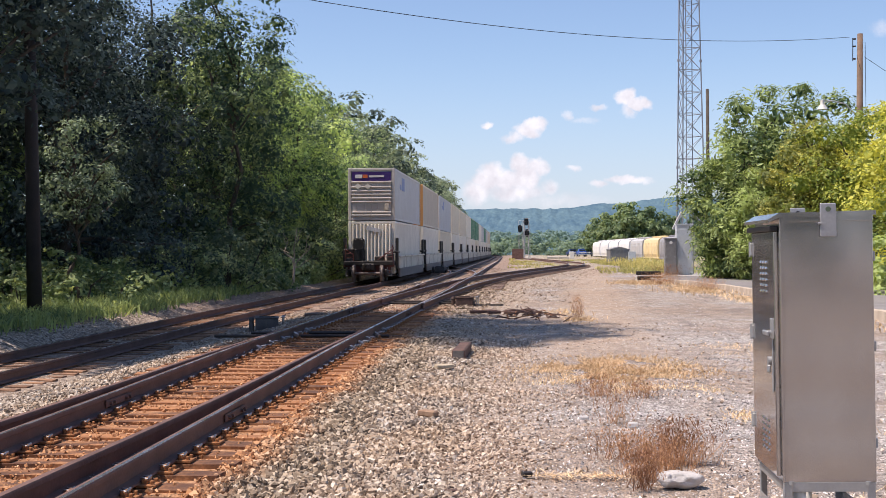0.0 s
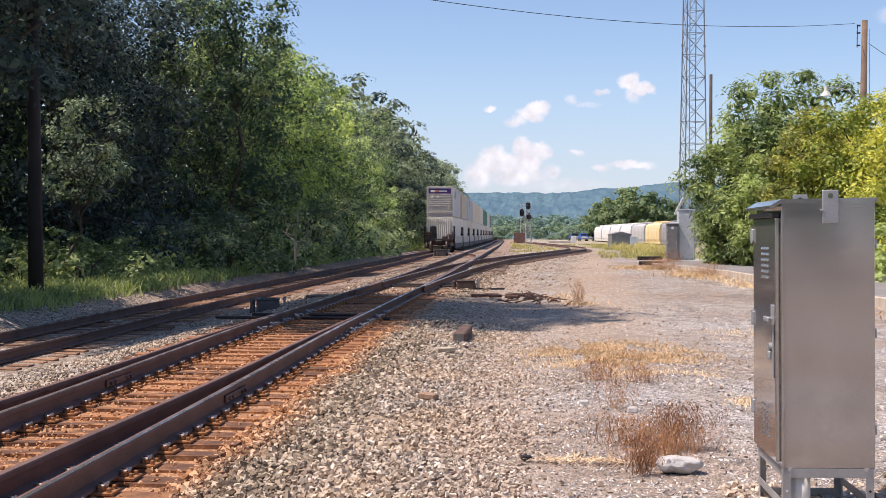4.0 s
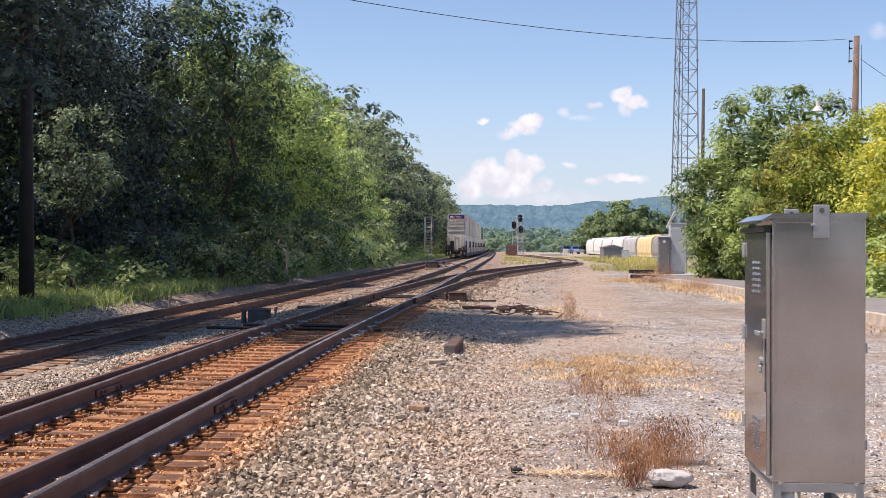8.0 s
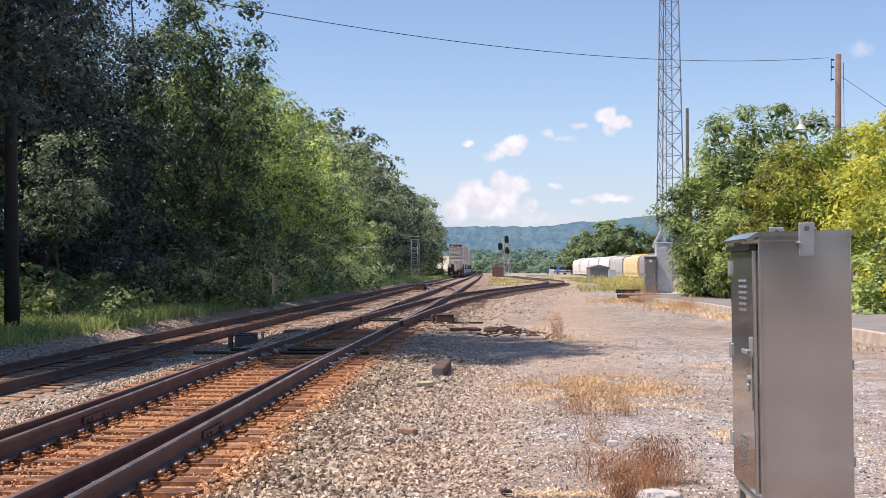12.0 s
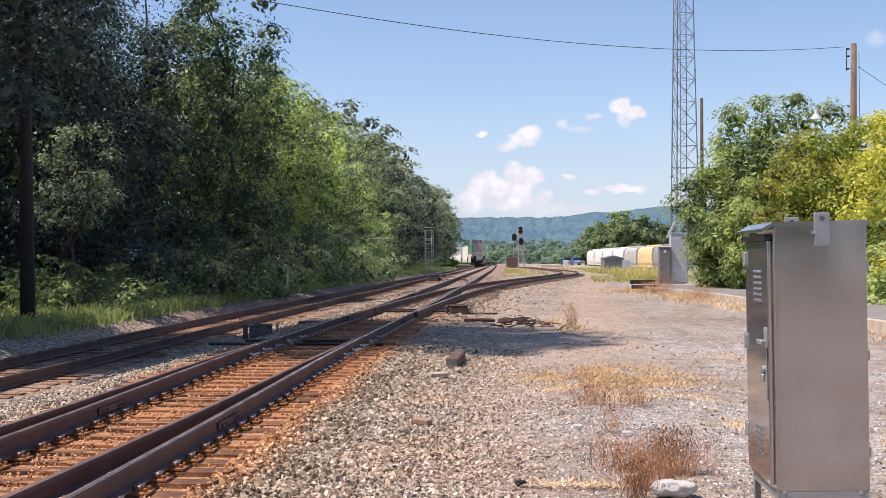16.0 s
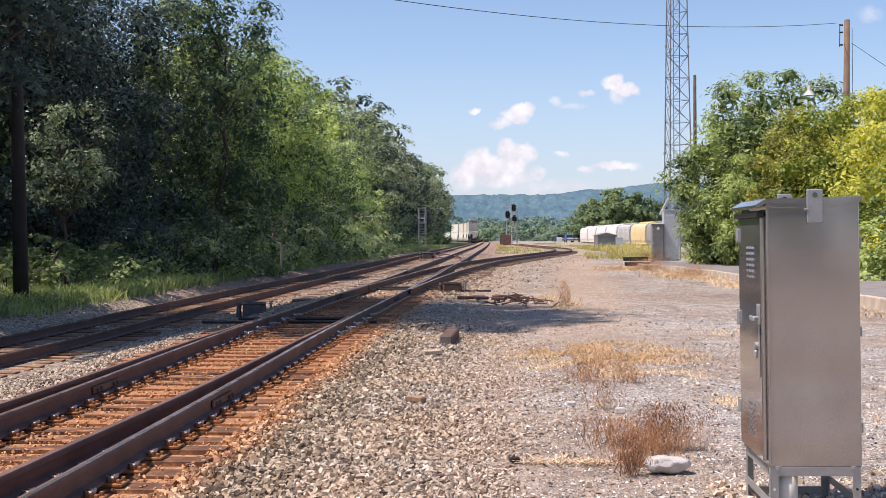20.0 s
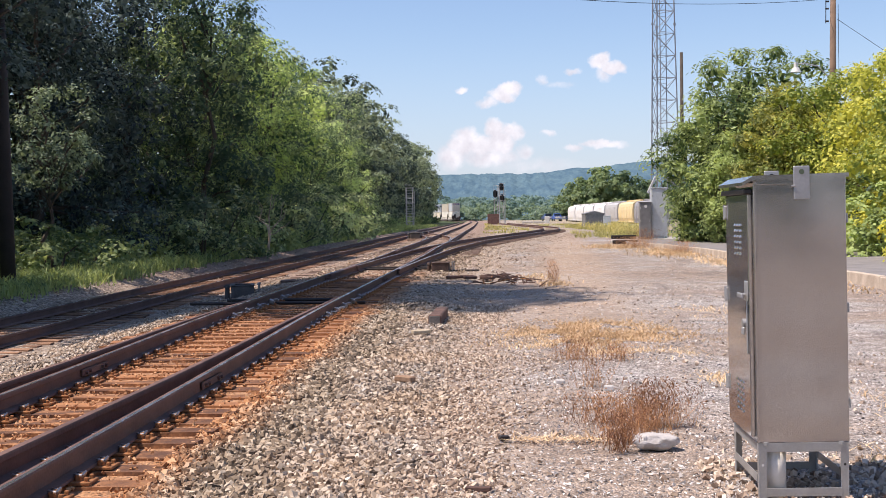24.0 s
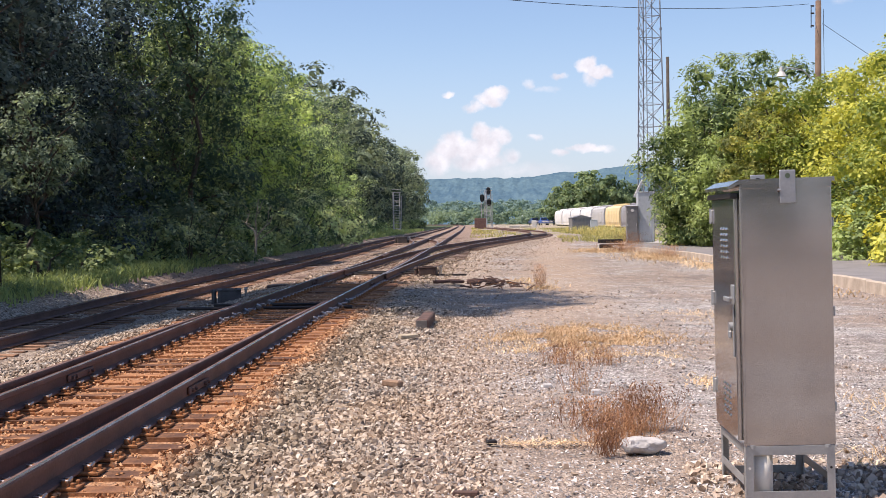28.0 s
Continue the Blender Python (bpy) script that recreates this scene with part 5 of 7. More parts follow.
rod(bm, (0.24, 0, h - 0.4), (0.30, 0, h - 4.2), 0.012, sides=5)
part("guy_wire", bm, IRON_DARK, c)
pole("wooden_post", "bare wooden post behind the trees", 10.25, 73.5, 11.0, BARK, 0.13)
left_pole, _ = pole("line_pole", "dark tarred wooden pole among the lineside trees", -12.85, 32.4, 10.1, POLE_DARK, 0.20, -0.8)


def build_wire():
    a, b = Vector((15.4, 62.0, 11.95)), Vector((-12.85, 32.4, 9.77))
    line = [tuple(a.lerp(b, i / 48).xy) + (11.95 - 6.20 * i / 48 + 4.02 * (i / 48) ** 2,) for i in range(49)]
    ring = [(0.012 * math.cos(k * math.pi / 3), 0.012 * math.sin(k * math.pi / 3)) for k in range(6)]
    tagged(sweep("overhead_wire", ring, line, IRON_DARK), "sagging dark overhead wire between two wooden poles", "wire")


build_wire()

# ---- signals ----


SIGNAL_PALE = simple("signal_pale", (0.36, 0.36, 0.36), (0.52, 0.52, 0.51), 0.6, 0.0, 3, 40, 0.05)


def signal(name, label, x, y, heads, top, ladder=0.55, tower=False):
    z = ground_z(x, y)
    c = thing(name, label, "railway signal", at=pose(x, y, z - 0.1, 0, 0, 0))
    for k in (0, ladder):
        bm = bmesh.new()
        rod(bm, (k, 0, 0), (k, 0, top), 0.13 if k == 0 else 0.09, sides=10)
        part("mast", bm, SIGNAL_PALE, c)
    zz = 0.5
    while zz < top:
        bm = bmesh.new()
        rod(bm, (0, 0, zz), (ladder, 0, zz), 0.045, sides=5)
        part("rung", bm, SIGNAL_PALE, c)
        zz += 0.42
    for k in (0.35, 0.62, 0.99):
        bm = bmesh.new()
        box(bm, (ladder + 0.5, 0.8, 0.06), (ladder / 2, 0.2, top * k), 0.01)
        part("landing", bm, SIGNAL_PALE, c)
    bm = bmesh.new()
    rod(bm, (ladder + 0.25, 0.35, 0.2), (ladder + 0.25, 0.35, top * 0.9), 0.05, sides=6)
    for k in (0.45, 0.75, 1.06):
        rod(bm, (-0.25, -0.2, top * k), (ladder + 0.25, -0.2, top * k), 0.025, sides=5)
    part("guard_rail", bm, SIGNAL_PALE, c)
    if tower:
        for k, h in ((-0.9, 6.3), (-0.35, 6.6)):
            bm = bmesh.new()
            rod(bm, (k, 0.3, 0), (k, 0.3, h), 0.07, sides=8)
            part("mast", bm, SIGNAL_PALE, c)
        for zz in (3.3, 4.6, 6.0):
            bm = bmesh.new()
            box(bm, (1.9, 0.7, 0.07), (-0.05, 0.3, zz), 0.01)
            for k in (-0.95, -0.3, 0.3, 0.85):
                rod(bm, (k, 0.0, zz), (k, 0.0, zz + 0.95), 0.025, sides=5)
            rod(bm, (-0.95, 0.0, zz + 0.95), (0.85, 0.0, zz + 0.95), 0.025, sides=5)
            part("platform", bm, SIGNAL_PALE, c, "steel grating platform with a railing" if zz < 4 else "")
    for hx, hz in heads:
        bm = bmesh.new()
        for k in range(3):
            rod(bm, (hx, -0.34, hz + (k - 1) * 0.3), (hx, -0.12, hz + (k - 1) * 0.3), 0.17, 0.14, 12)
        rod(bm, (hx, -0.10, hz - 0.3), (hx, -0.06, hz - 0.3), 0.37, sides=18)
        rod(bm, (hx, -0.10, hz + 0.3), (hx, -0.06, hz + 0.3), 0.37, sides=18)
        box(bm, (0.74, 0.04, 0.6), (hx, -0.08, hz))
        box(bm, (0.36, 0.4, 1.0), (hx, 0.14, hz), 0.04)
        part("signal_head", bm, BLACK, c, "black oval signal head")
    bm = bmesh.new()
    box(bm, (1.4, 1.4, 0.5), (ladder / 2, 0, 0.1), 0.04)
    part("footing", bm, CONCRETE, c)
    return c


signal("colour_light_signal", "tall trackside signal with black oval heads and a ladder", -0.75, 226, [(0.40, 6.75), (0.52, 4.75), (-0.72, 5.5)], 6.9, 0.80, True)
signal("ladder_signal", "grey signal mast with ladder beside the trees", -15.9, 208, [], 6.5, 1.05)
CASE_BROWN = simple("case_brown", (0.10, 0.055, 0.045), (0.24, 0.14, 0.115), 0.9, 0.0, 3, 40, 0.2)
c = thing("rusty_case", "rust-brown wooden case beside the signal", "case", at=pose(-1.85, 224, ground_z(-1.85, 224), 0, 0, 0))
for i in range(5):
    bm = bmesh.new()
    box(bm, (2.0, 1.4, 0.40), (0, 0, 0.2 + i * 0.36), 0.03)
    part("plank", bm, CASE_BROWN, c)

# ---- hopper wagons ----
HOPPER = {"white": paint("hopper_white", (0.86, 0.85, 0.83)), "grey": paint("hopper_grey", (0.36, 0.35, 0.36)), "yellow": paint("hopper_yellow", (0.86, 0.69, 0.38)),
          "light": paint("hopper_light", (0.55, 0.54, 0.53))}


def hopper(colour, label):
    """A covered hopper wagon: bulged side sheets, sloped ends, roof hatches, bogies."""
    c = thing("hopper_wagon", label, "railway wagon", "hopper wagons in the yard")
    L, H = 16.6, 4.15
    bm = bmesh.new()
    prof = [(0.95, 0.75), (1.35, 1.05), (1.55, 1.6), (1.58, 2.9), (1.42, 3.75), (1.0, 4.05), (0, H), (-1.0, 4.05), (-1.42, 3.75), (-1.58, 2.9), (-1.55, 1.6), (-1.35, 1.05), (-0.95, 0.75)]
    stations = [(-L / 2 + 0.5, 0.985), (-L / 2 + 1.0, 1.0), (0, 1.0), (L / 2 - 1.0, 1.0), (L / 2 - 0.5, 0.985)]
    rings = [[bm.verts.new((x * k, y, z)) for x, z in prof] for y, k in stations]
    n = len(prof)
    for a, b in zip(rings, rings[1:]):
        for i in range(n):
            q = (i + 1) % n
            bm.faces.new((a[i], a[q], b[q], b[i]))
    bm.faces.new(rings[0])
    bm.faces.new(list(reversed(rings[-1])))
    bmesh.ops.recalc_face_normals(bm, faces=bm.faces)
    part("body", bm, HOPPER[colour], c)
    for sx in (-1, 1):
        for i in range(9):
            bm = bmesh.new()
            box(bm, (0.05, 0.09, 2.3), (sx * 1.575, -L / 2 + 1.3 + i * (L - 2.6) / 8, 2.2), 0.01)
            part("side_rib", bm, HOPPER[colour], c)
        bm = bmesh.new()
        box(bm, (0.1, L, 0.2), (sx * 1.45, 0, 1.05), 0.02)
        part("side_sill", bm, HOPPER[colour], c)
    bm = bmesh.new()
    box(bm, (0.55, L - 2, 0.1), (0, 0, H + 0.06), 0.02)
    part("running_board", bm, HOPPER[colour], c)
    for i in range(6):
        bm = bmesh.new()
        rod(bm, (0, -6 + i * 2.4, H + 0.08), (0, -6 + i * 2.4, H + 0.22), 0.35, sides=12)
        part("roof_hatch", bm, HOPPER[colour], c)
    for i in (-4.4, 0, 4.4):
        bm = bmesh.new()
        r = bmesh.ops.create_cone(bm, cap_ends=True, segments=4, radius1=0.5, radius2=1.7, depth=0.8, matrix=pose(0, i, 0.7, 0, 0, 45))
        part("hopper_outlet", bm, HOPPER[colour], c)
    for sy in (-1, 1):
        bm = bmesh.new()
        box(bm, (2.7, 0.2, 0.3), (0, sy * L / 2, 1.0), 0.03)
        for x in (-1.2, -0.8):
            rod(bm, (x, sy * (L / 2 + 0.05), 0.6), (x, sy * (L / 2 + 0.05), 3.7), 0.03)
        part("end_frame", bm, IRON_DARK, c)
        truck(c, sy * (L / 2 - 1.7))
    return c


def build_hoppers():
    a, b = Vector((20.6, 187.5, -0.30)), Vector((15.9, 298.0, -0.15))
    d = b - a
    yaw = math.degrees(math.atan2(-d.x, d.y))
    kinds = {k: hopper(k, t) for k, t in (("yellow", "tan-yellow covered hopper wagon on a siding"), ("grey", "grey covered hopper wagon on a siding"),
                                          ("white", "white covered hopper wagon on a siding"), ("light", "pale grey covered hopper wagon on a siding"))}
    seen = set()
    for i, k in enumerate(("grey", "yellow", "light", "white", "white", "white", "white")):
        p = a + d.normalized() * ((i - 0.45) * 17.4)
        m = pose(*p, 0, 0, yaw)
        if k in seen:
            copy_thing(kinds[k], m)
        else:
            seen.add(k)
            kinds[k].matrix_basis = m
    yard = track("yard_track", "siding under the hopper wagons")
    for s in (-HALF, HALF):
        line = [(a.x + s + d.x * u, a.y + d.y * u, a.z + d.z * u + 0.0) for u in np.linspace(-0.6, 1.5, 20)]
        rail(yard, line)


build_hoppers()


def pickup(label, x, y, turn, mat):
    """A pickup truck: body, cab with glass, wheels, lamps."""
    c = thing("pickup_truck", label, "truck", "vehicles in the yard", at=pose(x, y, ground_z(x, y), 0, 0, turn))
    bm = bmesh.new()
    box(bm, (1.95, 5.4, 0.75), (0, 0, 0.85), 0.12)
    box(bm, (1.85, 1.5, 0.25), (0, -1.9, 1.25), 0.1)
    part("body", bm, mat, c)
    bm = bmesh.new()
    r = bmesh.ops.create_cone(bm, cap_ends=True, segments=4, radius1=1.38, radius2=1.02, depth=0.75, matrix=pose(0, -0.2, 1.58, 0, 0, 45) @ Matrix.Diagonal((1, 1, 1, 1)))
    part("cab", bm, mat, c)
    bm = bmesh.new()
    box(bm, (1.5, 0.05, 0.5), (0, -1.03, 1.58), 0.02, pose(0, 0, 0, -18, 0, 0))
    part("windscreen", bm, GLASS, c)
    for sx in (-1, 1):
        bm = bmesh.new()
        box(bm, (0.42, 0.06, 0.22), (sx * 0.7, -2.7, 1.0), 0.03)
        part("headlight", bm, WHITE, c)
        for yy in (-1.75, 1.65):
            bm = bmesh.new()
            rod(bm, (sx * 0.78, yy, 0.38), (sx * 1.0, yy, 0.38), 0.38, sides=18)
            w = part("wheel", bm, BLACK, c)
            bm = bmesh.new()
            rod(bm, (sx * 0.99, yy, 0.38), (sx * 1.015, yy, 0.38), 0.22, sides=14)
            part("rim", bm, IRON_GREY, w)
    bm = bmesh.new()
    box(bm, (1.1, 0.06, 0.35), (0, -2.71, 1.0), 0.03)
    part("grille", bm, WHITE, c, "pale grille")
    bm = bmesh.new()
    box(bm, (1.95, 0.18, 0.2), (0, -2.74, 0.55), 0.05)
    part("bumper", bm, IRON_GREY, c)
    return c


GLASS = simple("dark_glass", (0.02, 0.025, 0.03), (0.03, 0.035, 0.04), 0.08, 0.0, 1, 1, 0.0)
BLUE = simple("blue_paint", (0.02, 0.07, 0.30), (0.035, 0.11, 0.42), 0.35, 0.0, 2, 20, 0.02)
BLUE_DARK = simple("dark_blue_paint", (0.012, 0.03, 0.10), (0.02, 0.05, 0.16), 0.35, 0.0, 2, 20, 0.02)
pickup("bright blue pickup truck with a pale grille", 13.5, 326, 6, BLUE)
pickup("dark blue pickup truck parked in the yard", 15.4, 330, -6, BLUE_DARK)
pickup("dark blue truck parked behind the others", 11.4, 334, 12, BLUE_DARK)
for i, x in enumerate((4.5, 6.7)):
    bm = bmesh.new()
    box(bm, (2.1, 0.5, 0.40), (0, 0, 0.20), 0.05)
    o = tagged(part("concrete_barrier", bm, CONCRETE), "pale concrete barrier at the end of the yard", "barrier", "barriers in the yard")
    o.location = (x, 240, ground_z(x, 240))
bm = bmesh.new()
box(bm, (0.9, 0.8, 1.3), (0, 0, 0.65), 0.05)
o = tagged(part("utility_box", bm, WHITE), "small white utility box in the yard", "utility box")
o.location = (8.0, 236, ground_z(8, 236))
for k in range(4):
    c = thing("timber", "dark old timber lying beside the paving", "timber", "timber stack", at=pose(6.15 + 0.12 * (k % 2), 65.8 + 0.8 * (k // 2), ground_z(6, 66) + 0.16 + 0.24 * (k // 2), 0, 0, 88 + 3 * k))
    bm = bmesh.new()
    box(bm, (0.26, 1.15, 0.20), (0, 0, 0), 0.02)
    part("beam", bm, POLE_DARK, c)

# ---- ties, plates and clips ----
def shared(name, me, mats, parent, m):
    """A further object on a mesh that others share."""
    ob = new(name, me)
    ob.parent = parent
    ob.matrix_basis = m
    if not me.materials:
        for k in mats:
            me.materials.append(k)
    return ob


def mesh_of(bm, name):
    me = bpy.data.meshes.new(name)
    bm.normal_update()
    bm.to_mesh(me)
    bm.free()
    return me


def tie_mesh(length, seed):
    rng = random.Random(seed)
    bm = bmesh.new()
    bmesh.ops.create_grid(bm, x_segments=7, y_segments=1, size=0.5)
    for v in bm.verts:
        v.co = Vector((v.co.x * length, v.co.y * 0.235, 0.0))
    r = bmesh.ops.extrude_face_region(bm, geom=list(bm.faces))
    for g in r["geom"]:
        if isinstance(g, bmesh.types.BMVert):
            g.co.z -= 0.18
    for v in bm.verts:
        e = abs(v.co.x) > length * 0.49
        v.co += Vector((rng.uniform(-1, 1) * (0.02 if e else 0.004), rng.uniform(-1, 1) * 0.009, rng.uniform(-1, 0.3) * (0.016 if e else 0.007)))
    bmesh.ops.recalc_face_normals(bm, faces=bm.faces)
    return mesh_of(bm, "tie")


def plate_mesh(side):
    """A cast plate with shoulders, screw spikes and a sprung clip on the outer side."""
    bm = bmesh.new()
    box(bm, (0.40, 0.19, 0.022), (0, 0, 0.011), 0.004)
    for s in (-1, 1):
        box(bm, (0.05, 0.10, 0.05), (s * 0.105, 0, 0.04), 0.01)
        for k in (-0.055, 0.055):
            box(bm, (0.026, 0.026, 0.03), (s * 0.165, k, 0.036), 0.004)
            rod(bm, (s * 0.165, k, 0.015), (s * 0.165, k, 0.026), 0.02, sides=8)
        for k in (-0.04, 0.035):
            rod(bm, (s * 0.13, k, 0.055), (s * 0.07, k + 0.02, 0.062), 0.011, sides=6, mat=1)
        rod(bm, (s * 0.13, -0.04, 0.055), (s * 0.13, 0.035, 0.07), 0.011, sides=6, mat=1)
    return mesh_of(bm, "tie_plate")


CLIP = simple("clip_steel", (0.10, 0.095, 0.095), (0.62, 0.60, 0.60), 0.30, 0.9, 8, 60, 0.1)


def build_ties():
    rng = random.Random(3)
    kinds = {L: [tie_mesh(abs(L), k) for k in range(4)] for L in (2.6, 2.95, 3.6, 4.4, -2.6)}
    plate = plate_mesh(1)
    rails_of = lambda y: [-HALF, HALF] + ([-HALF + LEAVE(y), HALF + LEAVE(y)] if y < 22.5 else [])
    y, i = 5.9 - 24 * 0.488, 0
    while y < 112:
        y += 0.488
        L = 2.95 if y < 24 else (2.6 if y < 33 else (3.6 if y < 52 else (4.4 if y < 66 else 2.6)))
        right = -2.40 if y < 33 else (-2.3 if y < 40 else (-1.9 if y < 52 else (-1.1 if y < 66 else -2.4)))
        x = right - L / 2 + rng.uniform(-0.03, 0.03)
        z = NEAR_TOP(y) - (0.206 if y < 33 else 0.232) + rng.uniform(-0.008, 0.006)
        t = shared("tie", kinds[-L if L == 2.6 and y > 33 else L][i % 4], [TIE if y < 33 else TIE_GREY], near_track, pose(x, y, z, 0, rng.uniform(-0.3, 0.3), rng.uniform(-0.8, 0.8)))
        if y < 34:
            for o in rails_of(y):
                shared("tie_plate", plate, [IRON, CLIP], t, pose(NEAR_X(y) + o - x, 0, 0.001))
        i += 1
    fars = [tie_mesh(2.6, 20 + k) for k in range(3)]
    y = -5.0
    while y < 125:
        y += 0.50
        shared("tie", fars[i % 3], [TIE_FAR], far_track, pose(FAR_X(y) + rng.uniform(-0.04, 0.04), y, FAR_TOP(y) - 0.204, 0, 0, rng.uniform(-0.8, 0.8)))
        i += 1
    y = 66.0
    sides = [tie_mesh(2.6, 40 + k) for k in range(2)]
    while y < 128:
        y += 0.55
        yaw = math.degrees(math.atan2(SIDE_X(y - 1) - SIDE_X(y + 1), 2))
        shared("tie", sides[i % 2], [TIE_GREY], side_track, pose(SIDE_X(y), y, NEAR_TOP(y) - 0.21, 0, 0, yaw))
        i += 1


build_ties()


def turnout_details():
    # joint bars, braces and rods of the turnout
    for s, ys in ((HALF, (12.5, 30.5)), (-HALF, (13.5, 31.5))):
        for y in ys:
            bm = bmesh.new()
            for k in (-1, 1):
                box(bm, (0.024, 0.85, 0.075), (NEAR_X(y) + s + k * 0.026, y, NEAR_TOP(y) - 0.10), 0.008)
                for j in (-0.33, -0.2, 0.2, 0.33):
                    rod(bm, (NEAR_X(y) + s + k * 0.03, y + j, NEAR_TOP(y) - 0.10), (NEAR_X(y) + s + k * 0.065, y + j, NEAR_TOP(y) - 0.10), 0.018, sides=6)
            part("joint_bar", bm, RAIL, near_track)
    for y in (20.2, 21.2, 22.2, 23.4, 24.6):
        for s in (-HALF, HALF):
            bm = bmesh.new()
            x = NEAR_X(y) + s + 0.10
            box(bm, (0.12, 0.06, 0.09), (x + 0.01, y, NEAR_TOP(y) - 0.13), 0.02, pose(0, 0, 0, 0, 25, 0))
            rod(bm, (x + 0.05, y, NEAR_TOP(y) - 0.1), (x + 0.13, y, NEAR_TOP(y) - 0.09), 0.022, sides=6)
            part("rail_brace", bm, CLIP, near_track)
    for y, a, b in ((23.6, -5.9, -2.6), (24.5, -5.4, -2.8), (38.2, -4.6, -2.0), (39.3, -4.6, -1.6)):
        bm = bmesh.new()
        rod(bm, (a, y, NEAR_TOP(y) - 0.17), (b, y, NEAR_TOP(y) - 0.17), 0.03)
        part("switch_rod", bm, IRON_DARK, near_track)
    # points and frog of the right-hand turnout
    rail(near_track, rail_line(NEAR_X, NEAR_TOP, HALF - 0.075, 38, 56, lambda y: -0.03 * (y - 38) / 18), False, "second closure rail")
    rail(side_track, [(NEAR_X(y) - HALF + 0.07, y, NEAR_TOP(y) - 0.004) for y in np.arange(31.5, 37.6, 1.0)], False)
    for y0, y1, o in ((50, 54, 0.62), (50, 54, -0.62)):
        rail(near_track, [(NEAR_X(y) + o, y, NEAR_TOP(y)) for y in np.arange(y0, y1, 1.0)], False, "guard rail")
    # crossover between the two main tracks
    cross = track("crossover", "crossover track between the two main tracks")
    xs = knots([(62, NEAR_X(62)), (80, NEAR_X(80) - 0.35), (105, -6.4), (130, FAR_X(130) + 0.35), (150, FAR_X(150))])
    zs = lambda y: NEAR_TOP(y) + (FAR_TOP(y) - NEAR_TOP(y)) * smooth(70, 140, y) + 0.002
    for s in (-HALF, HALF):
        rail(cross, rail_line(xs, zs, s, 70, 142))
    m = tie_mesh(2.6, 77)
    for y in np.arange(84, 126, 0.6):
        y = float(y)
        shared("tie", m, [TIE_GREY], cross, pose(xs(y), y, zs(y) - 0.21, 0, 0, math.degrees(math.atan2(xs(y - 1) - xs(y + 1), 2))))


turnout_details()


def switch_machine(label, x, y, z, turn=0.0, s=1.0, mat=None):
    """A low cast case with an overhanging lid, a lower gear housing, lever posts, rods to the rails, on two timbers."""
    mat = mat or MACHINE
    c = thing("switch_machine", label, "switch machine", at=pose(x, y, z, 0, 0, turn) @ Matrix.Diagonal((s, s, s, 1)))
    bm = bmesh.new()
    box(bm, (0.60, 0.85, 0.34), (0, 0, 0.23), 0.025)
    for k in (-0.2, 0.0, 0.2):
        box(bm, (0.03, 0.86, 0.26), (k, 0, 0.22), 0.008)
    part("case", bm, mat, c)
    bm = bmesh.new()
    box(bm, (0.63, 0.88, 0.035), (0, 0, 0.415), 0.014)
    box(bm, (0.40, 0.06, 0.03), (0, -0.38, 0.455), 0.01)
    part("lid", bm, mat, c)
    bm = bmesh.new()
    box(bm, (0.46, 0.62, 0.22), (0.08, 0.72, 0.17), 0.04)
    part("gear_housing", bm, mat, c)
    bm = bmesh.new()
    rod(bm, (-0.40, -0.2, 0.05), (-0.40, -0.2, 0.36), 0.07, 0.06, 12)
    rod(bm, (-0.40, -0.2, 0.36), (-0.40, -0.2, 0.44), 0.085, 0.05, 12)
    part("motor", bm, mat, c)
    for xx, yy in ((0.42, -0.25), (0.45, 0.45)):
        bm = bmesh.new()
        rod(bm, (xx, yy, 0.05), (xx, yy, 0.42), 0.025)
        box(bm, (0.10, 0.05, 0.04), (xx, yy, 0.43), 0.012)
        part("lever", bm, CLIP, c)
    for yy, zz in ((-0.12, 0.10), (0.22, 0.13)):
        bm = bmesh.new()
        rod(bm, (0.3, yy, zz), (1.35, yy + 0.05, zz), 0.022, sides=7)
        box(bm, (0.12, 0.07, 0.06), (0.75, yy + 0.02, zz), 0.012)
        part("throw_rod", bm, IRON_DARK, c)
    for yy in (-0.4, 0.4):
        bm = bmesh.new()
        box(bm, (1.9, 0.22, 0.12), (0.45, yy, 0.0), 0.02)
        part("timber", bm, TIE_GREY, c, "long grey timber under the machine" if yy < 0 else "")
    return c


MACHINE = simple("machine_iron", (0.050, 0.045, 0.045), (0.13, 0.115, 0.11), 0.7, 0.2, 4, 40, 0.25)
MACHINE_RUSTY = simple("machine_rusty", (0.05, 0.034, 0.028), (0.13, 0.085, 0.07), 0.8, 0.2, 4, 40, 0.2)
switch_machine("dark iron switch machine between the two tracks", -5.88, 28.3, ground_z(-5.88, 28.3) - 0.10, 12, 0.85)
switch_machine("rusty low switch machine beside the turnout", -1.9, 38.0, ground_z(-1.9, 38.0) - 0.10, 0, 0.85, MACHINE_RUSTY)
switch_machine("dark low switch machine beside the far track", -6.4, 92, ground_z(-6.4, 92) + 0.05, 0, 1.2)

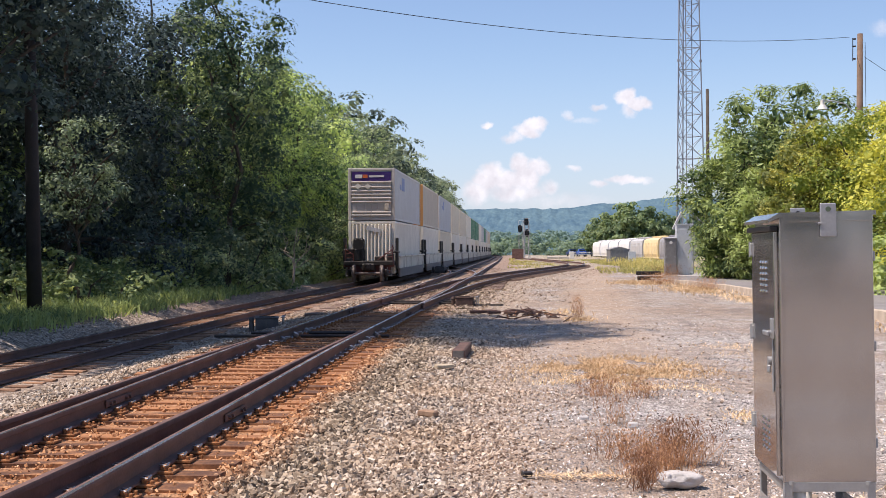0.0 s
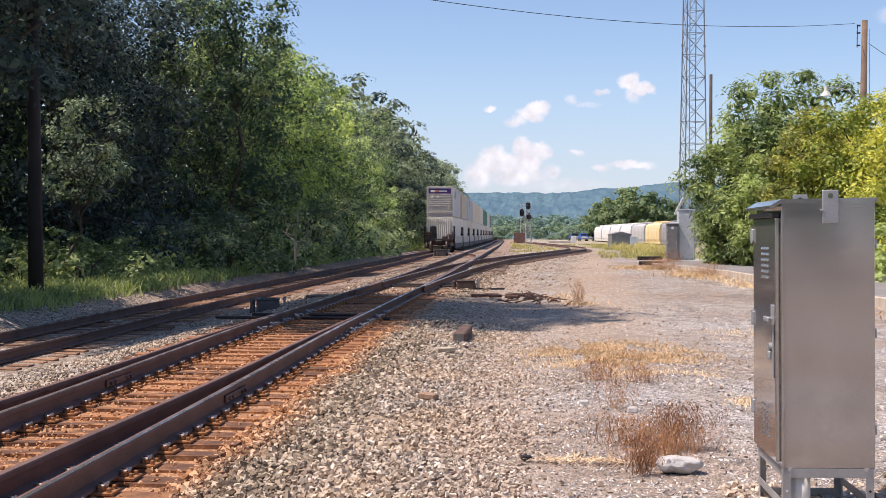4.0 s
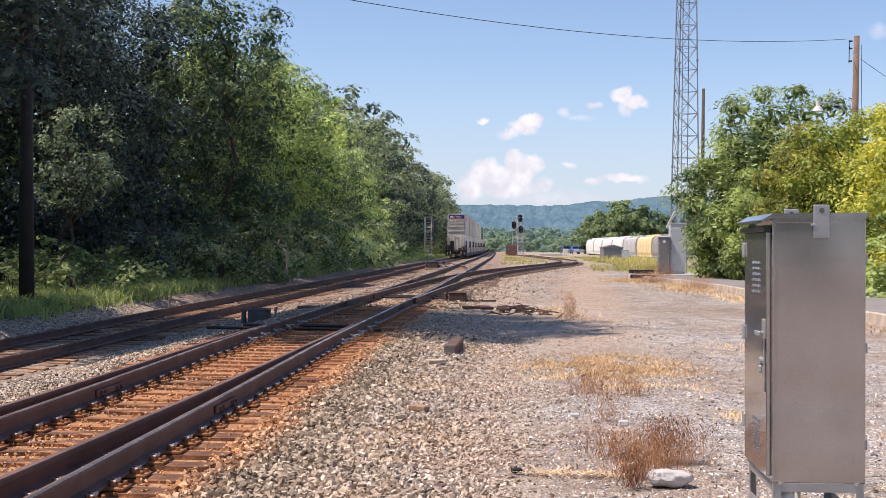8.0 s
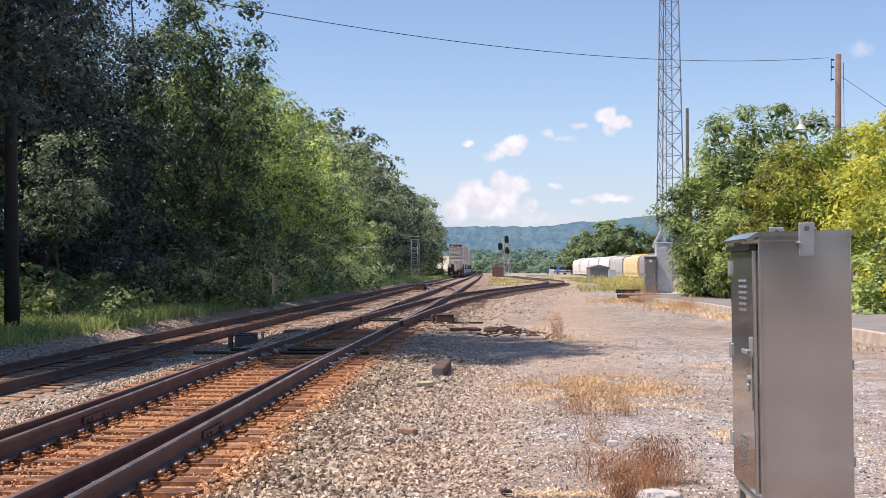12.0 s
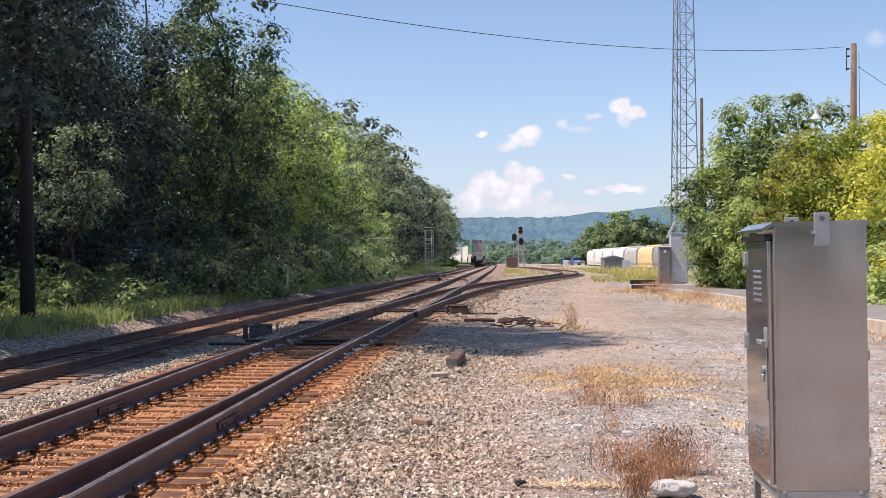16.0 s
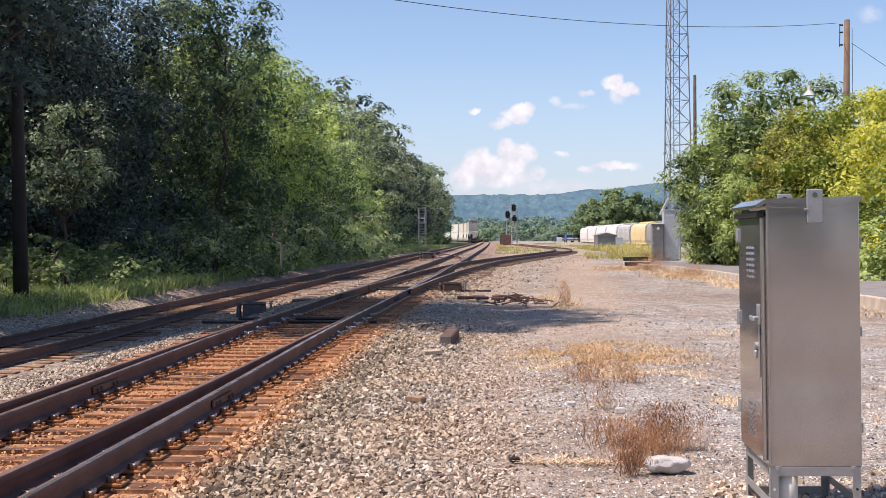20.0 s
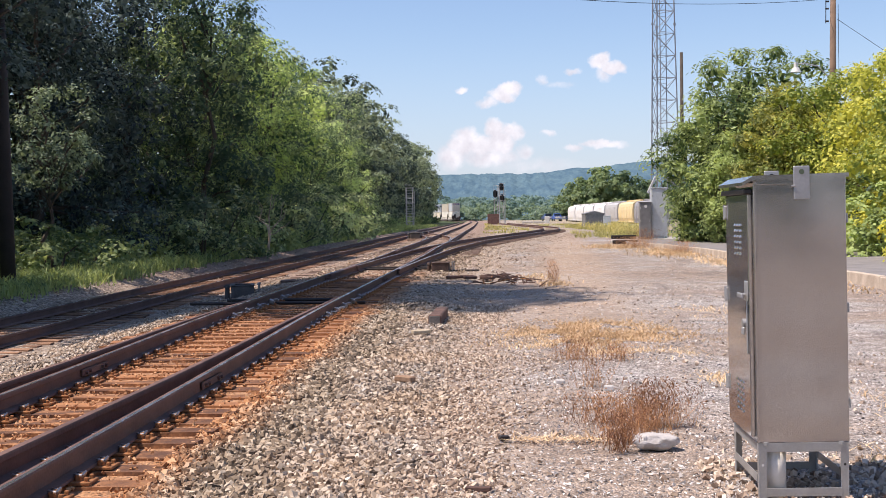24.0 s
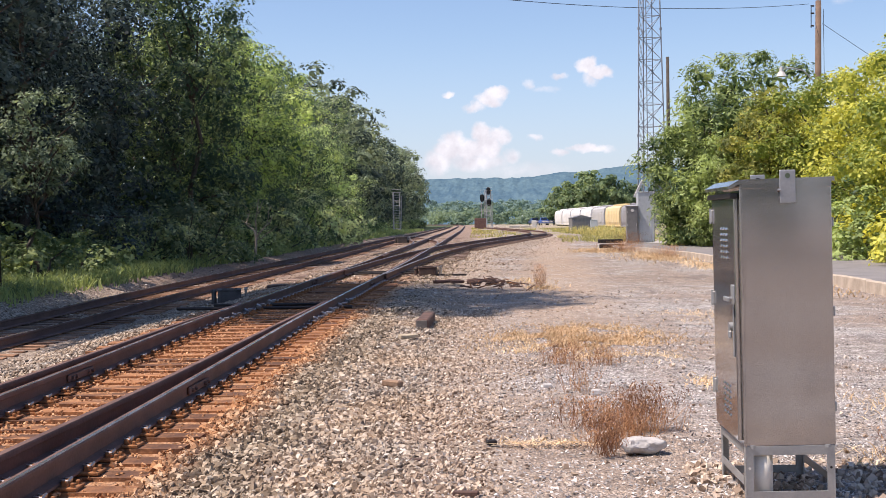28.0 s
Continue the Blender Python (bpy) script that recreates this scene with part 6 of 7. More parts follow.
# ---- loose things on the ground ----


def chunk(name, label, category, size, at, mat, seed, group="", rough=0.12, sub=2):
    """A lump of stone or timber with broken edges."""
    rng = random.Random(seed)
    bm = bmesh.new()
    box(bm, size, (0, 0, size[2] / 2), min(size) * 0.18)
    bmesh.ops.subdivide_edges(bm, edges=list(bm.edges), cuts=sub, use_grid_fill=True)
    for v in bm.verts:
        n = Vector((noise.noise(v.co * 5 + Vector((seed, 0, 0))), noise.noise(v.co * 5 + Vector((0, seed, 3))), noise.noise(v.co * 5 + Vector((7, 2, seed)))))
        v.co += n * min(size) * rough * 2
    ob = tagged(part(name, bm, mat), label, category, group)
    ob.matrix_basis = at
    return ob


LIME = simple("pale_limestone", (0.38, 0.36, 0.345), (0.60, 0.575, 0.55), 0.95, scale=9, grain=60, bump=0.4)
BROWN_STONE = simple("brown_stone", (0.22, 0.13, 0.08), (0.42, 0.28, 0.18), 0.95, scale=9, grain=60, bump=0.4)
TAN_STONE = simple("tan_stone", (0.36, 0.29, 0.20), (0.56, 0.47, 0.34), 0.95, scale=9, grain=60, bump=0.4)
OLD_TIE = simple("old_tie", (0.06, 0.035, 0.03), (0.16, 0.092, 0.072), 0.95, scale=4, grain=50, bump=0.4)
END_GRAIN = simple("end_grain", (0.10, 0.088, 0.082), (0.22, 0.20, 0.18), 0.95, scale=9, grain=70, bump=0.4)
g = ground_z


def broken_rock():
    """A limestone lump: wide flat top, undercut front, broken left end."""
    bm = bmesh.new()
    bmesh.ops.create_icosphere(bm, subdivisions=4, radius=1.0)
    for v in bm.verts:
        d = v.co.normalized()
        k = 1.0 / max(abs(d.x) ** 3.0 + abs(d.y) ** 3.0 + abs(d.z) ** 3.0, 1e-6) ** (1 / 3.0)
        p = Vector((d.x * k * 0.155, d.y * k * 0.11, d.z * k * 0.062))
        p *= 1 + 0.20 * noise.noise(d * 1.8 + Vector((4, 1, 0))) + 0.05 * noise.noise(d * 4.0) + 0.015 * noise.noise(d * 13.0)
        p.z = min(p.z, 0.050 + 0.010 * noise.noise(d * 2.5) - 0.05 * p.x)
        if p.z < 0.0:
            p.x *= 1 + 2.2 * p.z
            p.y *= 1 + 3.5 * p.z
        p.z += 0.05 - 0.12 * max(0.0, -p.x - 0.06)
        v.co = p
    ob = tagged(part("broken_rock", bm, LIME), "pale broken limestone block on the gravel", "rock")
    ob.matrix_basis = pose(1.10, 9.42, g(1.1, 9.4) + 0.005, 0, 0, 8)


broken_rock()
blk = thing("tie_block", "short sawn block of an old tie on the gravel", "timber block", at=pose(-1.08, 20.6, g(-1.08, 20.6) - 0.01, 0, 0, -1))
bm = bmesh.new()
box(bm, (0.20, 1.75, 0.175), (0, 0, 0.0875), 0.02)
part("block", bm, OLD_TIE, blk)
bm = bmesh.new()
box(bm, (0.17, 0.012, 0.145), (0, -0.879, 0.0875), 0.004)
part("end_face", bm, END_GRAIN, blk, "grey weathered sawn end")
chunk("flat_stone", "flat tan stone on the ballast", "stone", (0.26, 0.12, 0.05), pose(-1.22, 18.3, g(-1.2, 18.3) + 0.02, 0, 0, 25), TAN_STONE, 9)
chunk("brown_stone", "reddish brown stone on the ballast", "stone", (0.20, 0.12, 0.06), pose(-1.05, 13.15, g(-1.05, 13.1) + 0.02, 0, 0, -20), BROWN_STONE, 12)
chunk("pale_stone", "small pale stone on the gravel", "stone", (0.10, 0.08, 0.05), pose(1.0, 12.4, g(1.0, 12.4) + 0.01), LIME, 15, "pale stones")
chunk("pale_stone", "small pale stone on the gravel", "stone", (0.09, 0.07, 0.05), pose(0.55, 12.9, g(0.55, 12.9) + 0.01), LIME, 16, "pale stones")
chunk("dark_scrap", "dark curled scrap on the gravel", "scrap", (0.085, 0.05, 0.035), pose(-0.02, 9.75, g(0, 9.7) + 0.01, 0, 0, 20), IRON_DARK, 17)
chunk("dark_stone", "small dark stone on the gravel", "stone", (0.10, 0.06, 0.04), pose(-0.55, 9.0, g(-0.5, 9.0) + 0.01, 0, 0, 15), OLD_TIE, 18, "dark stones")
chunk("dark_stone", "small dark stone on the gravel", "stone", (0.16, 0.05, 0.03), pose(-0.18, 7.95, g(-0.2, 7.9) + 0.01, 0, 0, -8), OLD_TIE, 19, "dark stones")


def build_debris():
    """A heap of dead sticks and scrap beside the turnout, each stick apart."""
    c = thing("debris_heap", "heap of dead sticks and rusty scrap on the gravel", "debris")
    rng = random.Random(21)
    for i in range(46):
        x, y = rng.gauss(0.0, 0.42), rng.gauss(31.6, 0.9)
        a, L = rng.uniform(0, math.pi), rng.uniform(0.2, 0.7)
        d = Vector((math.cos(a) * L / 2, math.sin(a) * L / 2, rng.uniform(-0.05, 0.05)))
        p = Vector((x, y, g(x, y) + rng.uniform(0.03, 0.26) * max(0.25, 1 - abs(x + 0.15))))
        bm = bmesh.new()
        mid = p + Vector((rng.gauss(0, 0.06), rng.gauss(0, 0.06), rng.uniform(0, 0.08)))
        rod(bm, p - d, mid, 0.017, 0.012, 6)
        rod(bm, mid, p + d, 0.012, 0.005, 6)
        part("stick", bm, OLD_TIE if i % 6 else IRON, c)
    for i in range(7):
        x, y = -0.55 + rng.gauss(0, 0.5), 33.4 + rng.gauss(0, 0.4)
        bm = bmesh.new()
        box(bm, (rng.uniform(0.2, 0.5), 0.12, 0.08), (x, y, g(x, y) + 0.08), 0.02, pose(0, 0, 0, 0, 0, rng.uniform(-30, 30)))
        part("scrap_piece", bm, OLD_TIE, c)


build_debris()

# ---- stones and grass ----
def stone_material():
    m, n, b = material("ballast_stone", 0.95)
    r = n.add("ShaderNodeNewGeometry").outputs["Random Per Island"]
    p = n.add("ShaderNodeNewGeometry").outputs["Position"]
    x = n.add("ShaderNodeSeparateXYZ", {0: p}).outputs[0]
    c = n.ramp(r, [(0.0, (0.08, 0.063, 0.05)), (0.25, (0.24, 0.185, 0.14)), (0.6, (0.45, 0.365, 0.28)), (0.9, (0.54, 0.46, 0.37)), (1.0, (0.72, 0.66, 0.58))])
    brown = n.ramp(r, [(0.0, (0.16, 0.105, 0.065)), (0.6, (0.50, 0.37, 0.25)), (1.0, (0.68, 0.55, 0.42))])
    drift = n.noise(p, 0.6, 4.0)
    c = n.mix(n.math("MULTIPLY", n.band(drift, 0.42, 0.58), 0.8), c, brown)
    soot = n.ramp(r, [(0.0, (0.075, 0.055, 0.038)), (0.6, (0.33, 0.25, 0.17)), (1.0, (0.60, 0.50, 0.38))])
    side = n.math("ADD", x, n.math("MULTIPLY", n.math("SUBTRACT", n.noise(p, 0.9, 3.0), 0.5), 1.1))
    c = n.mix(n.math("MULTIPLY", n.band(side, -1.35, -1.75), n.band(n.math("ABSOLUTE", n.math("ADD", x, 1.2)), 1.6, 1.4)), c, soot)
    tan = n.ramp(r, [(0.0, (0.20, 0.135, 0.095)), (0.6, (0.52, 0.40, 0.30)), (1.0, (0.74, 0.62, 0.50))])
    c = n.mix(n.math("MULTIPLY", n.band(side, -0.9, -0.4), 0.75), c, tan)
    rust = n.ramp(r, [(0.0, (0.22, 0.092, 0.036)), (0.6, (0.54, 0.25, 0.10)), (1.0, (0.70, 0.41, 0.21))])
    wob = n.math("MULTIPLY", n.math("SUBTRACT", n.noise(p, 1.2, 3.0), 0.5), 0.8)
    near = n.band(n.math("ADD", n.math("ABSOLUTE", n.math("ADD", x, 3.75)), wob), 1.75, 1.2)
    near = n.math("MULTIPLY", near, n.band(n.add("ShaderNodeSeparateXYZ", {0: p}).outputs[1], 40.0, 24.0))
    c = n.mix(n.math("MULTIPLY", near, 0.9), c, rust)
    n.links.new(c, b.inputs["Base Color"])
    n.links.new(n.add("ShaderNodeBump", {"Height": n.noise(p, 90.0, 3.0), "Strength": 0.3, "Distance": 0.01}).outputs[0], b.inputs["Normal"])
    return m


def stones(name, label, spots, sizes, mat, seed, lift=0.25):
    """Crushed stones: jittered blocks, one mesh of many islands."""
    rng = np.random.default_rng(seed)
    n = len(spots)
    cube = np.array([(x, y, z) for z in (-0.5, 0.5) for y in (-0.5, 0.5) for x in (-0.5, 0.5)])
    v = cube[None] * (1 + rng.uniform(-0.55, 0.25, (n, 8, 3)))
    v *= rng.uniform(0.42, 1.3, (n, 1, 3)) * sizes[:, None, None]
    q = rng.normal(size=(n, 4))
    q /= np.linalg.norm(q, axis=1, keepdims=True)
    w, x, y, z = q.T
    R = np.array([[1 - 2 * (y * y + z * z), 2 * (x * y - z * w), 2 * (x * z + y * w)], [2 * (x * y + z * w), 1 - 2 * (x * x + z * z), 2 * (y * z - x * w)],
                  [2 * (x * z - y * w), 2 * (y * z + x * w), 1 - 2 * (x * x + y * y)]]).transpose(2, 0, 1)
    v = np.einsum("nij,nkj->nki", R, v)
    v += spots[:, None, :]
    v[:, :, 2] += (sizes * lift)[:, None]
    f = np.array([(0, 2, 3, 1), (4, 5, 7, 6), (0, 1, 5, 4), (2, 6, 7, 3), (0, 4, 6, 2), (1, 3, 7, 5)])
    f = (f[None] + 8 * np.arange(n)[:, None, None]).reshape(-1)
    me = bpy.data.meshes.new(name)
    me.vertices.add(n * 8)
    me.vertices.foreach_set("co", v.astype(np.float32).ravel())
    me.loops.add(len(f))
    me.loops.foreach_set("vertex_index", f.astype(np.int32))
    me.polygons.add(n * 6)
    me.polygons.foreach_set("loop_start", np.arange(0, n * 24, 4, dtype=np.int32))
    me.polygons.foreach_set("loop_total", np.full(n * 6, 4, dtype=np.int32))
    me.polygons.foreach_set("use_smooth", np.zeros(len(me.polygons), dtype=bool))
    me.update(calc_edges=True)
    return tagged(finish(name, me, mat), label, "gravel", kind="stuff")


def shards(name, label, spots, sizes, mat, seed):
    """Fine gravel: four-sided splinters."""
    rng = np.random.default_rng(seed)
    n = len(spots)
    v = rng.normal(size=(n, 4, 3))
    v -= v.mean(axis=1, keepdims=True)
    v *= (sizes / 1.6)[:, None, None] * np.array([1.0, 1.0, 0.75])
    v += spots[:, None, :]
    v[:, :, 2] += (sizes * 0.15)[:, None]
    f = (np.array([(0, 1, 2), (0, 2, 3), (0, 3, 1), (1, 3, 2)])[None] + 4 * np.arange(n)[:, None, None]).reshape(-1)
    me = bpy.data.meshes.new(name)
    me.vertices.add(n * 4)
    me.vertices.foreach_set("co", v.astype(np.float32).ravel())
    me.loops.add(len(f))
    me.loops.foreach_set("vertex_index", f.astype(np.int32))
    me.polygons.add(n * 4)
    me.polygons.foreach_set("loop_start", np.arange(0, n * 12, 3, dtype=np.int32))
    me.polygons.foreach_set("loop_total", np.full(n * 4, 3, dtype=np.int32))
    me.polygons.foreach_set("use_smooth", np.zeros(len(me.polygons), dtype=bool))
    me.update(calc_edges=True)
    return tagged(finish(name, me, mat), label, "gravel", kind="stuff")


def scatter(seed, count, x0, x1, y0, y1, keep=None, skew=1.0):
    """Spots on the ground, thicker towards y0 where skew is above 1."""
    rng = np.random.default_rng(seed)
    x = rng.uniform(x0, x1, count)
    y = y0 + (y1 - y0) * rng.uniform(0, 1, count) ** skew
    k = np.ones(count, bool) if keep is None else np.array([keep(a, b, c) for a, b, c in zip(x, y, rng.uniform(0, 1, count))])
    x, y = x[k], y[k]
    z = np.array([ground_z(float(a), float(b)) + (0.05 * noise.noise((float(a) * 0.9, float(b) * 0.9, 0)) * (0.25 if -5.3 < a < -2.2 else 1.0)) for a, b in zip(x, y)])
    return np.stack([x, y, z], 1)


STONE = stone_material()


def build_stones():
    rng = np.random.default_rng(2)
    edge = lambda x, y, u: u < 1 - smooth(-0.9, 0.5, x + 1.2 * noise.noise((x * 0.5, y * 0.5, 4)))
    s = scatter(61, 40000, -2.5, 0.6, 6.0, 24.0, edge, 1.6)
    stones("ballast", "loose crushed grey and tan ballast stones", s, rng.uniform(0.018, 0.042, len(s)) * np.clip(0.72 - 0.32 * s[:, 0], 0.62, 1.25), STONE, 71)
    s = scatter(60, 26000, -2.5, 0.7, 6.0, 28.0, edge, 1.3)
    shards("ballast", "sharp broken ballast stones", s, rng.uniform(0.012, 0.026, len(s)), STONE, 70)
    s = scatter(58, 8000, -7.2, -5.1, 9.5, 24.0, None, 1.3)
    stones("ballast", "loose pale ballast stones between the tracks", s, rng.uniform(0.022, 0.046, len(s)), STONE, 68)
    s = scatter(62, 16000, -7.6, -5.0, 16.0, 42.0, None, 1.3)
    shards("ballast", "loose pale ballast stones between the tracks", s, rng.uniform(0.018, 0.036, len(s)), STONE, 72)
    s = scatter(68, 15000, -1.2, 8.0, 17.0, 62.0, None, 1.5)
    shards("fine_gravel", "gravel of the yard further off", s, rng.uniform(0.010, 0.024, len(s)), GRAVEL, 78)
    s = scatter(63, 9500, -5.1, -2.3, 5.8, 28.0, lambda x, y, u: x < -2.85 or u < 0.3, 1.5)
    s[:, 2] += 0.018
    stones("ballast", "rust-stained stones between the ties", s, rng.uniform(0.012, 0.032, len(s)), STONE, 73)
    s = scatter(69, 6000, -5.6, -1.2, 33.0, 68.0, None, 1.3)
    s[:, 2] += 0.015
    shards("ballast", "dusty brown stones round the turnout ties", s, rng.uniform(0.025, 0.055, len(s)), STONE, 79)
    s = scatter(64, 36000, -0.9, 4.4, 6.0, 20.0, None, 1.9)
    shards("fine_gravel", "fine grey yard gravel", s, rng.uniform(0.008, 0.021, len(s)), GRAVEL, 74)
    s = scatter(65, 1000, -0.6, 4.5, 6.0, 30.0, None, 1.6)
    stones("scattered_stones", "scattered larger stones on the yard", s, rng.uniform(0.014, 0.045, len(s)) ** 1.0, STONE, 75, 0.2)
    s = scatter(66, 700, 1.3, 2.6, 7.0, 9.0)
    stones("stand_stones", "tan stones round the cabinet's feet", s, rng.uniform(0.02, 0.05, len(s)), STONE, 76, 0.2)
    s = scatter(67, 15000, -12.0, 0.6, 28.0, 105.0, lambda x, y, u: u < 1 - smooth(-1.4, 0.4, x), 1.4)
    shards("ballast", "crushed ballast stones of the shoulder further off", s, rng.uniform(0.022, 0.046, len(s)), STONE, 77)
    s = scatter(59, 16000, -3.0, 8.0, 40.0, 105.0, lambda x, y, u: 0.9 < x - SIDE_X(y) < 2.0 + 3.2 * u, 1.2)
    shards("ballast", "grey ballast stones along the diverging track", s, rng.uniform(0.03, 0.06, len(s)), STONE, 69)


def gravel_material():
    m, n, b = material("fine_gravel_stone", 0.95)
    r = n.add("ShaderNodeNewGeometry").outputs["Random Per Island"]
    n.links.new(n.ramp(r, [(0.0, (0.09, 0.08, 0.075)), (0.35, (0.40, 0.37, 0.345)), (0.8, (0.66, 0.62, 0.59)), (1.0, (0.90, 0.86, 0.82))]), b.inputs["Base Color"])
    return m


GRAVEL = gravel_material()
build_stones()


def blades(name, label, category, spots, height, mat, seed, lean=0.35, width=0.012, kind="stuff", parent=None, bend=0.25):
    """Grass: thin folded blades rising from the spots."""
    rng = np.random.default_rng(seed)
    n = len(spots)
    h = height * rng.uniform(0.45, 1.15, n)
    a = rng.uniform(0, 2 * np.pi, n)
    side = np.stack([np.cos(a), np.sin(a), np.zeros(n)], 1) * (width * rng.uniform(0.6, 1.4, n))[:, None]
    d = np.stack([rng.normal(0, lean, n), rng.normal(0, lean, n), np.ones(n)], 1)
    d *= (h / np.linalg.norm(d, axis=1))[:, None]
    v = np.empty((n, 2, 4, 3))
    mid = spots + d * 0.55
    tip = spots + d + np.stack([rng.normal(0, bend, n), rng.normal(0, bend, n), -0.15 * np.ones(n)], 1) * h[:, None]
    v[:, 0, 0], v[:, 0, 1], v[:, 0, 2], v[:, 0, 3] = spots - side, spots + side, mid + side * 0.8, mid - side * 0.8
    v[:, 1, 0], v[:, 1, 1], v[:, 1, 2], v[:, 1, 3] = mid - side * 0.8, mid + side * 0.8, tip + side * 0.15, tip - side * 0.15
    ob = quads(name, v.reshape(-1, 3), mat, parent)
    return tagged(ob, label, category, kind=kind) if parent is None else tagged(ob, kind="stuff")


def build_grass():
    clump = lambda f, lo: (lambda x, y, u: noise.noise((x * f, y * f, 2.0)) > lo + (u - 0.5) * 0.5)
    s = scatter(81, 30000, -16.5, -11.1, 24, 80, lambda x, y, u: u < smooth(-11.0, -12.0, x - 0.9 * noise.noise((y * 0.25, 0, 0))) and x > WOOD_EDGE(y) - 2.4)
    blades("verge_grass", "long green grass on the verge below the trees", "grass", s, 0.52, GRASS, 91, width=0.022)
    s = scatter(82, 9000, -20, -11.2, 80, 230, lambda x, y, u: WOOD_EDGE(y) - 0.5 < x < FAR_X(y) - 2.0)
    blades("verge_grass", "green grass beside the far track", "grass", s, 0.5, GRASS, 92, width=0.04)
    # straw patches on the yard: (x, y, half width, half length, blades, height)
    for i, (x, y, w, L, k, h) in enumerate([(1.25, 18.3, 1.0, 1.8, 13000, 0.085), (1.6, 15.6, 0.55, 0.5, 900, 0.09), (0.55, 16.9, 0.5, 0.9, 700, 0.08), (2.3, 13.2, 0.35, 0.5, 260, 0.10), (2.6, 12.0, 0.4, 0.4, 200, 0.10),
                                           (2.3, 10.3, 0.3, 0.35, 160, 0.10), (6.7, 52, 1.1, 6.0, 1700, 0.18), (5.4, 62, 1.3, 4.0, 1500, 0.20), (7.2, 42, 0.6, 6.0, 800, 0.13), (7.4, 31, 0.45, 5.0, 600, 0.12),
                                           (3.0, 8.9, 0.5, 0.6, 420, 0.16), (3.9, 11.5, 0.6, 0.9, 420, 0.12), (1.2, 31, 0.4, 1.4, 260, 0.10), (0.9, 34, 0.6, 2.0, 260, 0.10), (3.4, 22, 0.9, 1.6, 420, 0.07)]):
        rng = np.random.default_rng(200 + i)
        c = np.stack([rng.normal(x, w * 0.55, k), rng.normal(y, L * 0.5, k)], 1)
        s = np.array([(a, b, ground_z(float(a), float(b))) for a, b in c if noise.noise((a * 2.2, b * 1.4, 5)) > -0.25])
        blades("straw_patch", "flattened pale straw on the gravel", "dry grass", s, h, STRAW, 300 + i, 1.1 if y < 25 else 0.7, 0.007 if y < 25 else 0.014)
    # yellowing grass further along the yard
    s = scatter(84, 9000, 1.5, 13, 84, 190, lambda x, y, u: x > SIDE_X(y) + 2.2 and noise.noise((x * 0.2, y * 0.06, 1)) > 0.22 - 0.6 * smooth(7.0, 8.5, x) + (u - 0.5) * 0.3)
    blades("yard_grass", "yellow-green grass in the yard", "grass", s, 0.36, GRASS_YELLOW, 94, width=0.035)
    s = scatter(85, 6500, -6, 3.5, 105, 235, lambda x, y, u: NEAR_X(y) + 2.2 < x < SIDE_X(y) - 1.7 and noise.noise((x * 0.4, y * 0.1, 6)) > 0.05 + (u - 0.5) * 0.4)
    blades("yard_grass", "yellow-green grass between the tracks", "grass", s, 0.3, GRASS_YELLOW, 95, width=0.04)
    s = scatter(86, 1500, 8.5, 13, 100, 150)
    blades("tall_grass", "tall yellow-green weeds before the signal housing", "grass", s, 0.95, GRASS_YELLOW, 96, width=0.035)


GRASS_YELLOW = leaf_material("grass_yellow", (0.28, 0.28, 0.10), (0.60, 0.53, 0.21), 0.35)
build_grass()


def weed(label, x, y, radius, height, stems, seed, mat):
    """A dead weed: many thin branching stems with seed tufts."""
    c = thing("dry_weed", label, "dry weed", "dry weeds on the yard", at=pose(x, y, ground_z(x, y)))
    rng = np.random.default_rng(seed)
    base = np.stack([rng.normal(0, radius * 0.5, stems), rng.normal(0, radius * 0.45, stems), np.zeros(stems)], 1)
    blades("stem_mass", "", "", base, height, mat, seed, 0.34, 0.0024, parent=c, bend=0.14)
    side = np.repeat(base, 3, axis=0) + np.stack([rng.normal(0, 0.05, stems * 3), rng.normal(0, 0.05, stems * 3), rng.uniform(0.15, 0.8, stems * 3) * height], 1)
    blades("twig_mass", "", "", side, height * 0.28, mat, seed + 1, 0.7, 0.0028, parent=c)
    tufts = kites(side + np.array([0, 0, height * 0.16]), rng.normal(size=(stems * 3, 3)), rng.uniform(0.008, 0.026, stems * 3), rng, 0.6)
    tagged(quads("seed_mass", tufts, mat, c), kind="stuff")
    return c


weed("reddish brown dead weeds beside the pale rock", 0.98, 9.75, 0.26, 0.33, 170, 401, WEED)
weed("reddish brown dead weeds on the gravel", 1.22, 10.35, 0.24, 0.42, 170, 402, WEED)
weed("reddish brown dead weeds on the gravel", 0.80, 10.6, 0.30, 0.28, 120, 403, WEED)
weed("thin dead weeds on the gravel", 0.82, 9.3, 0.10, 0.34, 60, 404, WEED)
weed("thin dark dead weeds standing on the gravel", 0.85, 12.6, 0.16, 0.42, 40, 405, WEED)
weed("thin dead weeds at the straw", 0.80, 15.0, 0.25, 0.30, 90, 406, WEED)
weed("thin dead weeds at the straw", 1.3, 14.9, 0.25, 0.24, 80, 407, WEED)
weed("dry brown weeds beside the cabinet", 3.0, 8.9, 0.25, 0.26, 90, 408, WEED)
weed("thin brown weeds beside the heap of sticks", 1.2, 31.5, 0.16, 0.62, 60, 409, WEED)
weed("brown weeds at the paving's edge", 6.2, 60, 0.9, 0.6, 420, 410, WEED)
weed("brown weeds at the paving's edge", 7.2, 52, 0.7, 0.6, 200, 411, WEED)
weed("brown weeds at the grey boxes", 7.6, 70, 0.9, 0.9, 240, 412, WEED)


